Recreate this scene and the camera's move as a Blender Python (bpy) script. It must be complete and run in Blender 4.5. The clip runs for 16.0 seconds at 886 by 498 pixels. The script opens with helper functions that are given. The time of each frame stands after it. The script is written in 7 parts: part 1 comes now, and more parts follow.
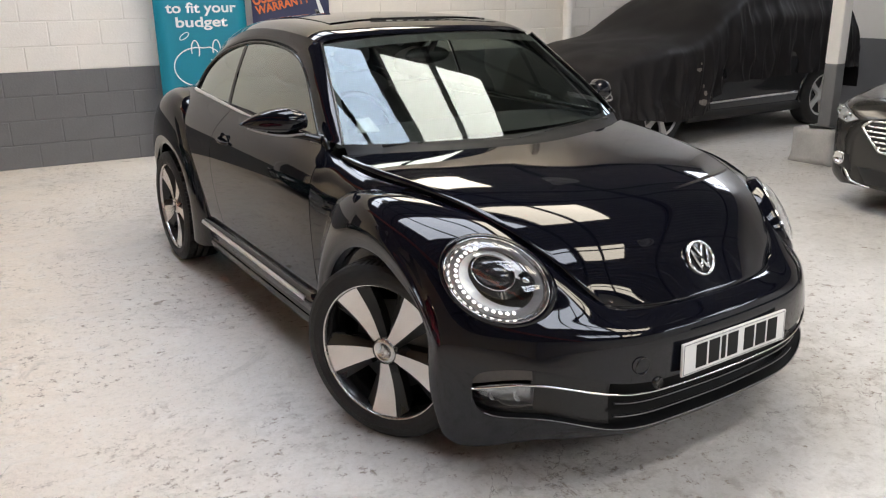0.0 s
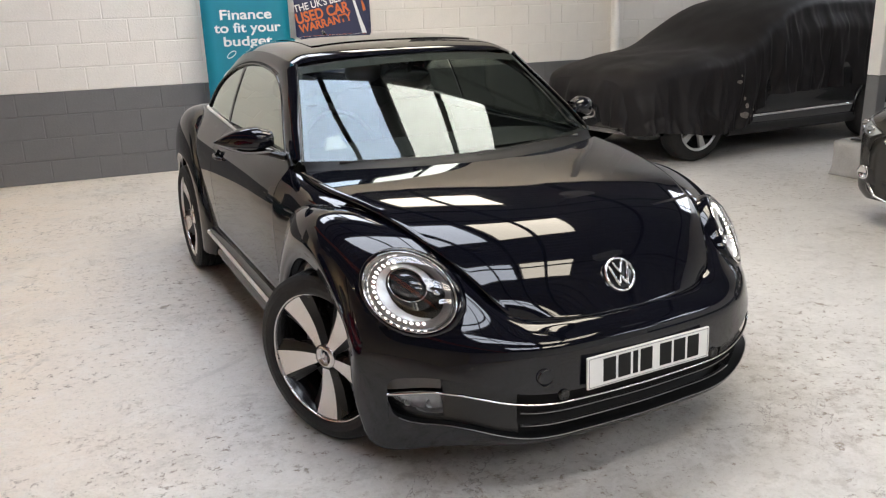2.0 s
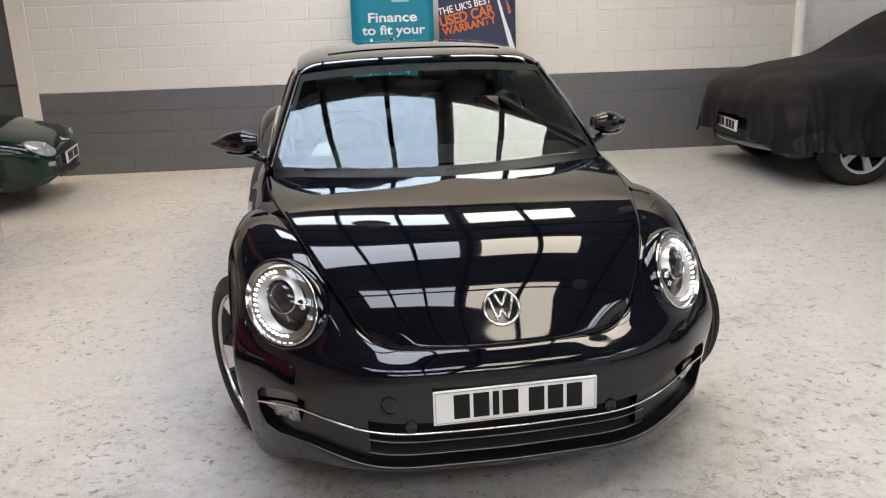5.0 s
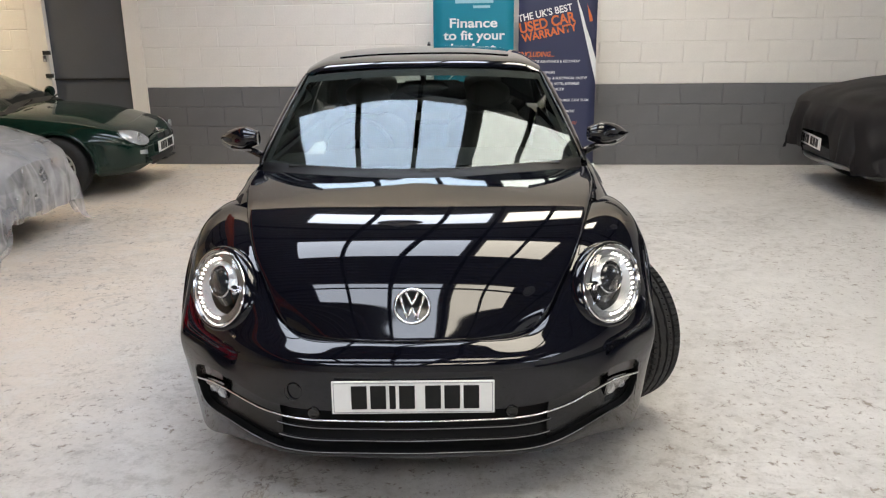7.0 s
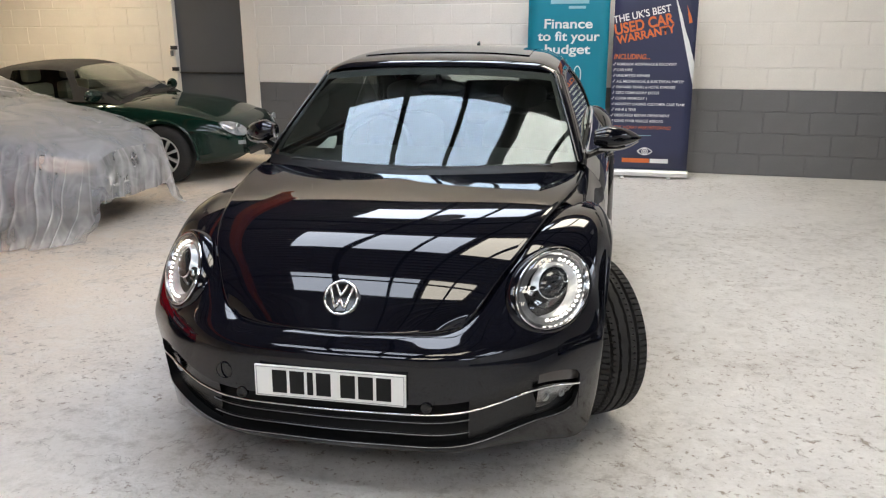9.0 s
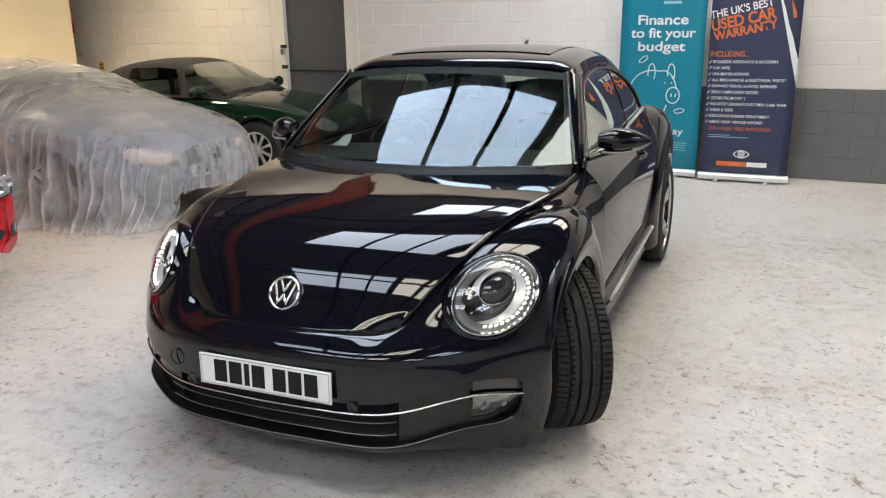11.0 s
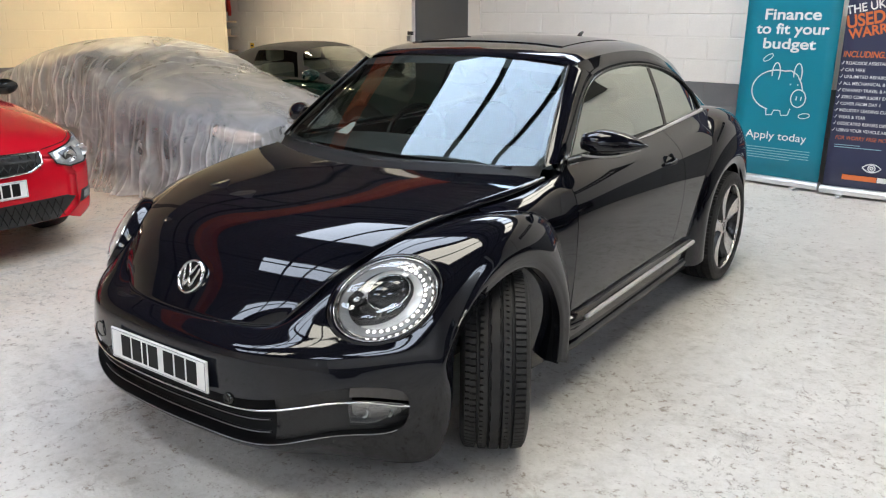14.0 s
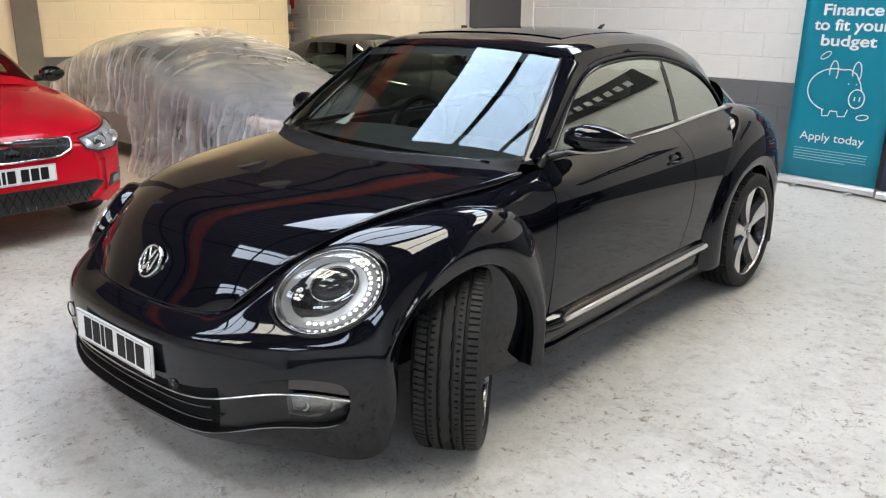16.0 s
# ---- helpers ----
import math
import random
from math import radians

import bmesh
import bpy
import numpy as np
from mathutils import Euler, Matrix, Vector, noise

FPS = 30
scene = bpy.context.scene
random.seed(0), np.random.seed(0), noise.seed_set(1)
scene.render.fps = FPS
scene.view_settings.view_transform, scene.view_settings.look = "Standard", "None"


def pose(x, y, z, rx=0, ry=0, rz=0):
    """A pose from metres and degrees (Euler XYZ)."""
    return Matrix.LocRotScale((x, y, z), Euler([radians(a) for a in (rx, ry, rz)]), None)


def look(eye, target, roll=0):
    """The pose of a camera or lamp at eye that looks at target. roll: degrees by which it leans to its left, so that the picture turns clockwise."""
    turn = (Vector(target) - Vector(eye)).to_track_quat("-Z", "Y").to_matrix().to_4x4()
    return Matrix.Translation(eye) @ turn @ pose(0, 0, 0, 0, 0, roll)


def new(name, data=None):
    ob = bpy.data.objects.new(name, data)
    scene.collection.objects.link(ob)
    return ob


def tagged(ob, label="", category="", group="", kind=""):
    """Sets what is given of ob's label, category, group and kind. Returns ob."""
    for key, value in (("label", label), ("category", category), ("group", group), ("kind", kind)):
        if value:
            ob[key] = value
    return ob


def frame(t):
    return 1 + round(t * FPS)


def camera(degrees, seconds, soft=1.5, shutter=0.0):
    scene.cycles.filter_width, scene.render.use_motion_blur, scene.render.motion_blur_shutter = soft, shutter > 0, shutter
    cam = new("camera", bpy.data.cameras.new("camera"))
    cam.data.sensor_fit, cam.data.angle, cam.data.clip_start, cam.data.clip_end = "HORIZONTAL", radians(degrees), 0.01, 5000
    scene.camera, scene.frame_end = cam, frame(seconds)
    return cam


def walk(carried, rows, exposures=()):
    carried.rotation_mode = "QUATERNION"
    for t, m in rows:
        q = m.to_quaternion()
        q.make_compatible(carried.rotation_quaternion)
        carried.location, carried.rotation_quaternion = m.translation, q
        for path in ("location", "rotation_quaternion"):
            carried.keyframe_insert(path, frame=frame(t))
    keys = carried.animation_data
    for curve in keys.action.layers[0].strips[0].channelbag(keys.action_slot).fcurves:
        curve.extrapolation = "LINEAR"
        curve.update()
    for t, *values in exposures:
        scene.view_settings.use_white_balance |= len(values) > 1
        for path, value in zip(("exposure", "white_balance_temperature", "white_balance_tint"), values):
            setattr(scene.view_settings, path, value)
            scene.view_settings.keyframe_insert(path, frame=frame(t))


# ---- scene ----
cam = camera(57.5, 16.0, soft=1.2)
PATH = [
    (0, (-2.129, -2.344, 1.555), (-1.084, -0.75, 0.948), -0.7),
    (0.5, (-2.006, -2.353, 1.569), (-0.998, -0.738, 0.956), -0.9),
    (1, (-1.928, -2.42, 1.591), (-0.956, -0.781, 0.985), -0.8),
    (1.5, (-1.848, -2.613, 1.601), (-0.936, -0.93, 1.024), -1.1),
    (2, (-1.716, -2.74, 1.598), (-0.856, -1.03, 1.019), -1.8),
    (2.5, (-1.526, -2.764, 1.599), (-0.72, -1.025, 1.029), -1.5),
    (3, (-1.357, -2.769, 1.605), (-0.637, -0.992, 1.037), -1.1),
    (5.5, (-0.376, -3.124, 1.612), (-0.152, -1.217, 1.051), -1.9),
    (6, (-0.209, -3.178, 1.605), (-0.048, -1.264, 1.049), -1.6),
    (6.5, (-0.046, -3.174, 1.606), (0.041, -1.254, 1.053), -1.3),
    (7, (0.135, -3.182, 1.606), (0.112, -1.259, 1.059), -0.9),
    (7.5, (0.372, -3.236, 1.615), (0.252, -1.316, 1.071), -0.5),
    (8, (0.522, -3.219, 1.601), (0.316, -1.305, 1.059), -0.3),
    (8.5, (0.675, -3.162, 1.598), (0.378, -1.259, 1.057), -0.3),
    (9, (0.864, -3.137, 1.594), (0.474, -1.252, 1.052), -0.4),
    (11.5, (1.66, -2.844, 1.593), (0.848, -1.101, 1.042), -1.0),
    (12, (1.783, -2.763, 1.58), (0.901, -1.058, 1.02), -0.9),
    (12.5, (1.867, -2.603, 1.573), (0.923, -0.932, 1.01), -0.8),
    (13, (1.938, -2.49, 1.577), (0.937, -0.853, 1.01), -0.5),
    (13.5, (2.094, -2.398, 1.579), (1.03, -0.801, 1.013), -0.2),
    (14, (2.253, -2.317, 1.577), (1.135, -0.758, 1.013), 0.2),
    (14.5, (2.305, -2.209, 1.564), (1.138, -0.685, 1.002), 0.6),
    (15, (2.341, -2.123, 1.562), (1.133, -0.632, 0.996), 0.8),
    (15.5, (2.423, -2.062, 1.558), (1.18, -0.602, 0.99), 0.8),
    (16, (2.529, -2.005, 1.551), (1.263, -0.567, 0.977), 0.6),
]
EXPOSURE = [(0.0, 0.36, 6950, 11.0), (7.0, 0.26, 6830, 10.2), (12.5, 0.33, 6550, 9.0), (16.0, 0.43, 6400, 7.8)]
walk(cam, [(t, look(eye, target, roll)) for t, eye, target, roll in PATH], EXPOSURE)

# ------------------------------------------------------------------ light
ROOF = pose(0, 0, 0, 0, 0, -4.9)             # roof members run square with the back wall
ROOM = pose(0, 6.03, 0, 0, 0, -4.9)          # back wall runs along x here, the hall lies at negative y
CEIL = 4.2
world = bpy.data.worlds.new("sky")
scene.world = world
world.use_nodes = True
_nt = world.node_tree
_sky = _nt.nodes.new("ShaderNodeTexSky")
_sky.sky_type, _sky.sun_disc = "NISHITA", False
_sky.sun_elevation, _sky.sun_rotation = radians(40), radians(200)
_nt.links.new(_sky.outputs[0], _nt.nodes["Background"].inputs[0])
_nt.nodes["Background"].inputs[1].default_value = 0.1
ROOFLIGHT = 8.0

# ------------------------------------------------------------------ materials
def surface(name, base, rough=0.5, metallic=0.0, vary=0.12, scale=6.0, fine=90.0, bump=0.0, bump_scale=150.0, coat=0.0, rough_vary=0.08, tint=None, spec=0.5, alpha=None):
    m = bpy.data.materials.new(name)
    m.use_nodes = True
    nt = m.node_tree
    b = nt.nodes["Principled BSDF"]
    co = nt.nodes.new("ShaderNodeTexCoord")
    big, small = nt.nodes.new("ShaderNodeTexNoise"), nt.nodes.new("ShaderNodeTexNoise")
    big.inputs["Scale"].default_value, small.inputs["Scale"].default_value = scale, fine
    big.inputs["Detail"].default_value = 5
    for n in (big, small):
        nt.links.new(co.outputs["Object"], n.inputs["Vector"])
    mixf = nt.nodes.new("ShaderNodeMix")
    mixf.inputs[0].default_value = 0.35
    nt.links.new(big.outputs[0], mixf.inputs[2])
    nt.links.new(small.outputs[0], mixf.inputs[3])
    ramp = nt.nodes.new("ShaderNodeValToRGB")
    lo = [c * (1 - vary) for c in base]
    hi = [min(1, c * (1 + vary)) for c in (tint or base)]
    ramp.color_ramp.elements[0].position, ramp.color_ramp.elements[1].position = 0.3, 0.7
    ramp.color_ramp.elements[0].color, ramp.color_ramp.elements[1].color = (*lo, 1), (*hi, 1)
    nt.links.new(mixf.outputs[0], ramp.inputs[0])
    nt.links.new(ramp.outputs[0], b.inputs["Base Color"])
    rr = nt.nodes.new("ShaderNodeMapRange")
    rr.inputs["From Min"].default_value, rr.inputs["From Max"].default_value = 0.3, 0.7
    rr.inputs["To Min"].default_value, rr.inputs["To Max"].default_value = max(0.0, rough * (1 - rough_vary)), min(1, rough * (1 + rough_vary))
    nt.links.new(big.outputs[0], rr.inputs["Value"])
    nt.links.new(rr.outputs[0], b.inputs["Roughness"])
    b.inputs["Metallic"].default_value = metallic
    b.inputs["Coat Weight"].default_value = coat
    b.inputs["Coat Roughness"].default_value = 0.02
    b.inputs["Specular IOR Level"].default_value = spec
    if bump:
        bn = nt.nodes.new("ShaderNodeTexNoise")
        bn.inputs["Scale"].default_value, bn.inputs["Detail"].default_value = bump_scale, 4
        nt.links.new(co.outputs["Object"], bn.inputs["Vector"])
        bp = nt.nodes.new("ShaderNodeBump")
        bp.inputs["Strength"].default_value, bp.inputs["Distance"].default_value = bump, 0.01
        nt.links.new(bn.outputs[0], bp.inputs["Height"])
        nt.links.new(bp.outputs[0], b.inputs["Normal"])
    return m


def glass(name, tint, rough=0.0, face=0.085, gloss=(1.0, 1.0, 1.0)):
    """A thin pane: tinted see-through with a glossy face by Fresnel."""
    m = bpy.data.materials.new(name)
    m.use_nodes = True
    nt = m.node_tree
    nt.nodes.remove(nt.nodes["Principled BSDF"])
    out = nt.nodes["Material Output"]
    tr, gl, fr, mx = (nt.nodes.new("ShaderNode" + k) for k in ("BsdfTransparent", "BsdfGlossy", "LayerWeight", "MixShader"))
    tr.inputs[0].default_value = (*tint, 1)
    gl.inputs["Roughness"].default_value = rough
    gl.inputs["Color"].default_value = (*gloss, 1)
    fr.inputs["Blend"].default_value = 0.5
    pw, ma = nt.nodes.new("ShaderNodeMath"), nt.nodes.new("ShaderNodeMath")
    pw.operation, ma.operation = "POWER", "MULTIPLY_ADD"
    pw.inputs[1].default_value = 4.0
    ma.inputs[1].default_value, ma.inputs[2].default_value = 0.9, face
    nt.links.new(fr.outputs["Facing"], pw.inputs[0])
    nt.links.new(pw.outputs[0], ma.inputs[0])
    nt.links.new(ma.outputs[0], mx.inputs[0])
    nt.links.new(tr.outputs[0], mx.inputs[1])
    nt.links.new(gl.outputs[0], mx.inputs[2])
    nt.links.new(mx.outputs[0], out.inputs[0])
    return m


def glow(name, color, strength):
    m = bpy.data.materials.new(name)
    m.use_nodes = True
    b = m.node_tree.nodes["Principled BSDF"]
    b.inputs["Base Color"].default_value = (*[min(0.8, c) for c in color], 1)
    b.inputs["Emission Color"].default_value = (*color, 1)
    b.inputs["Emission Strength"].default_value = strength
    b.inputs["Roughness"].default_value = 0.3
    return m


PAINT = surface("black_paint", (0.0028, 0.0032, 0.0062), 0.03, vary=0.2, scale=3, fine=900, coat=0.0, rough_vary=0.3, spec=0.52)
# brown haze standing in for the wall's reflection at grazing angles
_haze = PAINT.node_tree.nodes["Principled BSDF"]
_haze.inputs["Sheen Weight"].default_value, _haze.inputs["Sheen Roughness"].default_value = 0.006, 0.25
_haze.inputs["Sheen Tint"].default_value = (0.80, 0.70, 0.60, 1)
GLOSS_BLACK = surface("gloss_black", (0.006, 0.006, 0.006), 0.12)
SATIN_BLACK = surface("satin_black", (0.005, 0.005, 0.0055), 0.22, bump=0.05)
BLACK_PLASTIC = surface("black_plastic", (0.008, 0.008, 0.008), 0.6, bump=0.1)
CHROME = surface("chrome", (0.78, 0.78, 0.78), 0.07, 1.0, vary=0.03)
SATIN_CHROME = surface("satin_chrome", (0.86, 0.85, 0.84), 0.30, 1.0, vary=0.05)
MIRROR_BOWL = surface("lamp_reflector", (0.50, 0.51, 0.52), 0.28, 1.0, vary=0.03)
DULL_METAL = surface("dull_metal", (0.30, 0.30, 0.30), 0.35, 1.0)
ALLOY = surface("polished_alloy", (0.66, 0.64, 0.62), 0.26, 1.0, vary=0.05, fine=400)
RIM_BLACK = surface("rim_black", (0.006, 0.006, 0.006), 0.2)
RIM_GREY = surface("rim_grey", (0.012, 0.012, 0.012), 0.28)
RUBBER = surface("tyre_rubber", (0.021, 0.0206, 0.0203), 0.6, spec=0.30, vary=0.35, scale=30, bump=0.25, bump_scale=300)
GLASS = glass("windscreen_glass", (0.70, 0.76, 0.72), face=0.062, gloss=(0.80, 0.93, 1.0))
SIDE_GLASS = glass("side_glass", (0.42, 0.47, 0.44), face=0.36, gloss=(0.94, 1.0, 0.93))
ROOF_GLASS = surface("roof_glass", (0.004, 0.004, 0.004), 0.02, spec=0.6)
CLEAR = glass("clear_lens", (0.93, 0.94, 0.95))
PROJ_GLASS = surface("projector_glass", (0.02, 0.022, 0.025), 0.02, spec=0.9)
AMBER_CLEAR = surface("indicator_lens", (0.075, 0.068, 0.064), 0.06)
IND_LENS = surface("clear_strip", (0.22, 0.21, 0.205), 0.1)
FOG_BACK = surface("fog_back", (0.34, 0.34, 0.335), 0.16, 0.9, vary=0.5, scale=45, bump=0.25, bump_scale=40)
LAMP_INNER = surface("lamp_inner", (0.30, 0.30, 0.305), 0.14, 0.9)
LED_ON = glow("lit_led", (1.0, 0.97, 0.90), 6.0)
LAMP_SILVER = surface("lamp_silver", (0.74, 0.74, 0.73), 0.30, 0.45, vary=0.04)
GRILLE_BLACK = surface("grille_plastic", (0.005, 0.005, 0.0055), 0.5, spec=0.2)
PLATE_WHITE = surface("plate_white", (0.78, 0.78, 0.76), 0.25, vary=0.03)
PLATE_EDGE = surface("plate_edge", (0.25, 0.25, 0.26), 0.4)
PLATE_INK = surface("plate_ink", (0.006, 0.006, 0.006), 0.55, spec=0.25)
SEAT = surface("seat_cloth", (0.075, 0.070, 0.064), 0.8, bump=0.2, bump_scale=400)
DASH = surface("dash_plastic", (0.018, 0.019, 0.019), 0.55, bump=0.15, bump_scale=500)
LINING = surface("headlining_cloth", (0.16, 0.16, 0.155), 0.9, bump=0.1)
PAPER = surface("paper", (0.42, 0.44, 0.43), 0.7, vary=0.03)
# ------------------------------------------------------------------ shared mesh tools
def natural(t, p, at):
    """Natural cubic spline through p (rows) at parameters t, sampled at `at`."""
    t, p, at = np.asarray(t, float), np.asarray(p, float), np.asarray(at, float)
    n, h = len(t), np.diff(np.asarray(t, float))
    a = np.eye(n)
    b = np.zeros_like(p)
    for i in range(1, n - 1):
        a[i, i - 1:i + 2] = h[i - 1], 2 * (h[i - 1] + h[i]), h[i]
        b[i] = 6 * ((p[i + 1] - p[i]) / h[i] - (p[i] - p[i - 1]) / h[i - 1])
    m = np.linalg.solve(a, b.reshape(n, -1)).reshape(p.shape)
    k = np.clip(np.searchsorted(t, at, side="right") - 1, 0, n - 2)
    shape = (-1,) + (1,) * (p.ndim - 1)
    hk, u, w = h[k].reshape(shape), (at - t[k]).reshape(shape), (t[k + 1] - at).reshape(shape)
    return (m[k] * w**3 + m[k + 1] * u**3) / (6 * hk) + (p[k] / hk - m[k] * hk / 6) * w + (p[k + 1] / hk - m[k + 1] * hk / 6) * u


def steps(t, per):
    t = np.asarray(t, float)
    return np.concatenate([np.linspace(a, b, per, endpoint=False) for a, b in zip(t[:-1], t[1:])] + [t[-1:]])


def chord(p):
    p = np.asarray(p, float)
    d = np.linalg.norm(np.diff(p, axis=-2), axis=-1)
    d = d.mean(axis=tuple(range(d.ndim - 1))) if d.ndim > 1 else d
    return np.r_[0, np.cumsum(np.maximum(d, 1e-4) ** 0.7)]


def curve_through(points, per=8):
    p = np.asarray(points, float)
    t = chord(p)
    return natural(t, p, steps(t, per))


def patch(rows, pu=6, pv=6):
    """A smooth sheet through rows of matching points: array (v, u, 3); knots stay on grid lines."""
    r = np.asarray(rows, float)
    tu, tv = chord(r), chord(np.swapaxes(r, 0, 1))
    along = np.stack([natural(tu, row, steps(tu, pu)) for row in r])
    return natural(tv, along, steps(tv, pv))


def half_patch(rows, pu=6, pv=6):
    """The half of a sheet that is smooth across the car's middle: rows start at x = 0."""
    full = [[(-x, y, z) for x, y, z in list(r)[:0:-1]] + [tuple(p) for p in r] for r in rows]
    return patch(full, pu, pv)[:, (len(rows[0]) - 1) * pu:]


def flip(g):
    """The sheet on the other side of the car."""
    return (g * np.array([-1.0, 1.0, 1.0]))[:, ::-1]


def sheet(grids, keep=None):
    """Vertices and quads of one or more (v, u, 3) grids. keep(i, j, centre): which quads stay."""
    verts, faces = [], []
    for g in grids if isinstance(grids, list) else [grids]:
        nv, nu, base = g.shape[0], g.shape[1], len(verts)
        verts += g.reshape(-1, 3).tolist()
        for i in range(nv - 1):
            for j in range(nu - 1):
                if keep is None or keep(i, j, (g[i, j] + g[i + 1, j + 1]) / 2):
                    q = base + i * nu + j
                    faces.append((q, q + 1, q + nu + 1, q + nu))
    return verts, faces


def mesh_from(name, verts, faces, material, smooth=True):
    me = bpy.data.meshes.new(name)
    me.from_pydata([tuple(v) for v in verts], [], [tuple(q) for q in faces])
    me.validate()
    bm = bmesh.new()
    bm.from_mesh(me)
    bmesh.ops.remove_doubles(bm, verts=bm.verts, dist=2e-5)
    loose = [v for v in bm.verts if not v.link_faces]
    bmesh.ops.delete(bm, geom=loose, context="VERTS")
    bm.to_mesh(me)
    bm.free()
    me.materials.append(material)
    me.polygons.foreach_set("use_smooth", [smooth] * len(me.polygons))
    return me


def piece(name, verts, faces, material, parent=None, label="", smooth=True, m=None, thick=0.0, sharp=None):
    ob = new(name, mesh_from(name, verts, faces, material, smooth))
    if parent is not None:
        ob.parent = parent
    if m is not None:
        ob.matrix_basis = m
    if thick:
        s = ob.modifiers.new("thickness", "SOLIDIFY")
        s.thickness, s.offset = thick, -1
    if sharp is not None:
        ob.data.set_sharp_from_angle(angle=radians(sharp))
    return tagged(ob, label)


def part(name, bm, material, parent, label="", smooth=False, bevel=0.0, sharp=None):
    """One mesh object from a bmesh, under a thing or a part."""
    if bevel:
        bmesh.ops.bevel(bm, geom=[e for e in bm.edges if e.calc_face_angle(0) > 0.6], offset=bevel, segments=2, affect="EDGES", profile=0.6)
    me = bpy.data.meshes.new(name)
    bm.to_mesh(me)
    bm.free()
    me.materials.append(material)
    me.polygons.foreach_set("use_smooth", [smooth or sharp is not None] * len(me.polygons))
    if sharp is not None:
        me.set_sharp_from_angle(angle=radians(sharp))
    ob = new(name, me)
    ob.parent = parent
    return tagged(ob, label)


def box_bm(x0, x1, y0, y1, z0, z1, bm=None):
    bm = bm or bmesh.new()
    m = Matrix.Translation(((x0 + x1) / 2, (y0 + y1) / 2, (z0 + z1) / 2)) @ Matrix.Diagonal((abs(x1 - x0), abs(y1 - y0), abs(z1 - z0), 1))
    bmesh.ops.create_cube(bm, size=1.0, matrix=m)
    return bm


def lathe(profile, n, axis="x", a0=0.0, a1=2 * math.pi):
    """Grid (profile, angle, 3) of (offset along the axis, radius) turned about the axis through the origin."""
    p = np.asarray(profile, float)
    a = np.linspace(a0, a1, n + 1)
    c, s = np.cos(a), np.sin(a)
    o = np.repeat(p[:, :1], n + 1, 1)
    r = p[:, 1:2]
    if axis == "x":
        return np.stack([o, r * c, r * s], -1)
    if axis == "y":
        return np.stack([r * c, o, r * s], -1)
    return np.stack([r * c, r * s, o], -1)


def tube(points, radius, n=8, closed=False, flat=1.0):
    """Grid of a round (or flattened) bar along points; radius may vary along it."""
    p = np.asarray(points, float)
    rad = np.broadcast_to(np.asarray(radius, float), (len(p),))
    d = np.gradient(p, axis=0)
    if closed:
        d[0] = d[-1] = p[1] - p[-2]
    d /= np.linalg.norm(d, axis=1, keepdims=True)
    up = np.array([0, 0, 1.0]) if abs(d[:, 2]).mean() < 0.85 else np.array([1.0, 0, 0])
    if flat == 1.0 and len(p) > 2 and abs(d @ up).max() > 0.9:
        up = np.linalg.svd(d)[2][2]
    s = np.cross(d, up)
    s /= np.linalg.norm(s, axis=1, keepdims=True)
    u = np.cross(s, d)
    a = np.linspace(0, 2 * math.pi, n + 1)
    return p[:, None] + rad[:, None, None] * (np.cos(a)[None, :, None] * s[:, None] + flat * np.sin(a)[None, :, None] * u[:, None])


def capped(grid):
    """Verts and faces of a tube grid with fan caps."""
    v, q = sheet(grid)
    n = grid.shape[1]
    for row, turn in ((0, 1), (grid.shape[0] - 1, -1)):
        v.append(grid[row, :-1].mean(0).tolist())
        c = len(v) - 1
        for j in range(n - 1):
            q.append((c, row * n + j, row * n + j + 1)[::turn])
    return v, q


def both(v, q):
    """The mesh with its mirror image across the car."""
    k = len(v)
    return v + [(-a, b, c) for a, b, c in v], q + [tuple(i + k for i in reversed(f)) for f in q]


def group_of(name, label, category, group="", m=None, kind=""):
    ob = new(name)
    ob.empty_display_size = 0.1
    if m is not None:
        ob.matrix_basis = m
    return tagged(ob, label, category, group, kind)


class Skin:
    """Front surface of a body, to lay lamps, grilles and plates on."""

    def __init__(self, grids):
        v, q = sheet(grids)
        v = np.array(v)
        t = np.array([(f[0], f[1], f[2]) for f in q] + [(f[0], f[2], f[3]) for f in q])
        self.a, self.b, self.c = v[t[:, 0]], v[t[:, 1]], v[t[:, 2]]

    def depth(self, x, z, axis=1, low=True):
        """Place of the surface along an axis at (x, z) across it (axis 1) or at (y, z) (axis 0)."""
        i, k = (0, 2) if axis == 1 else (1, 2)
        p = np.array([abs(x) if axis == 1 else x, z])
        a, b, c = self.a[:, (i, k)], self.b[:, (i, k)], self.c[:, (i, k)]
        d = (b[:, 0] - a[:, 0]) * (c[:, 1] - a[:, 1]) - (c[:, 0] - a[:, 0]) * (b[:, 1] - a[:, 1])
        d = np.where(np.abs(d) < 1e-12, 1e-12, d)
        u = ((p[0] - a[:, 0]) * (c[:, 1] - a[:, 1]) - (c[:, 0] - a[:, 0]) * (p[1] - a[:, 1])) / d
        w = ((b[:, 0] - a[:, 0]) * (p[1] - a[:, 1]) - (p[0] - a[:, 0]) * (b[:, 1] - a[:, 1])) / d
        ok = (u >= -1e-6) & (w >= -1e-6) & (u + w <= 1 + 1e-6)
        if not ok.any():
            return None
        h = (self.a[:, axis] * (1 - u - w) + self.b[:, axis] * u + self.c[:, axis] * w)[ok]
        return h.min() if low else h.max()


def round_outline(pts, n=8):
    p = np.array(pts, float)
    return np.concatenate([np.linspace(a, b, n, endpoint=False) for a, b in zip(p, np.roll(p, -1, 0))])


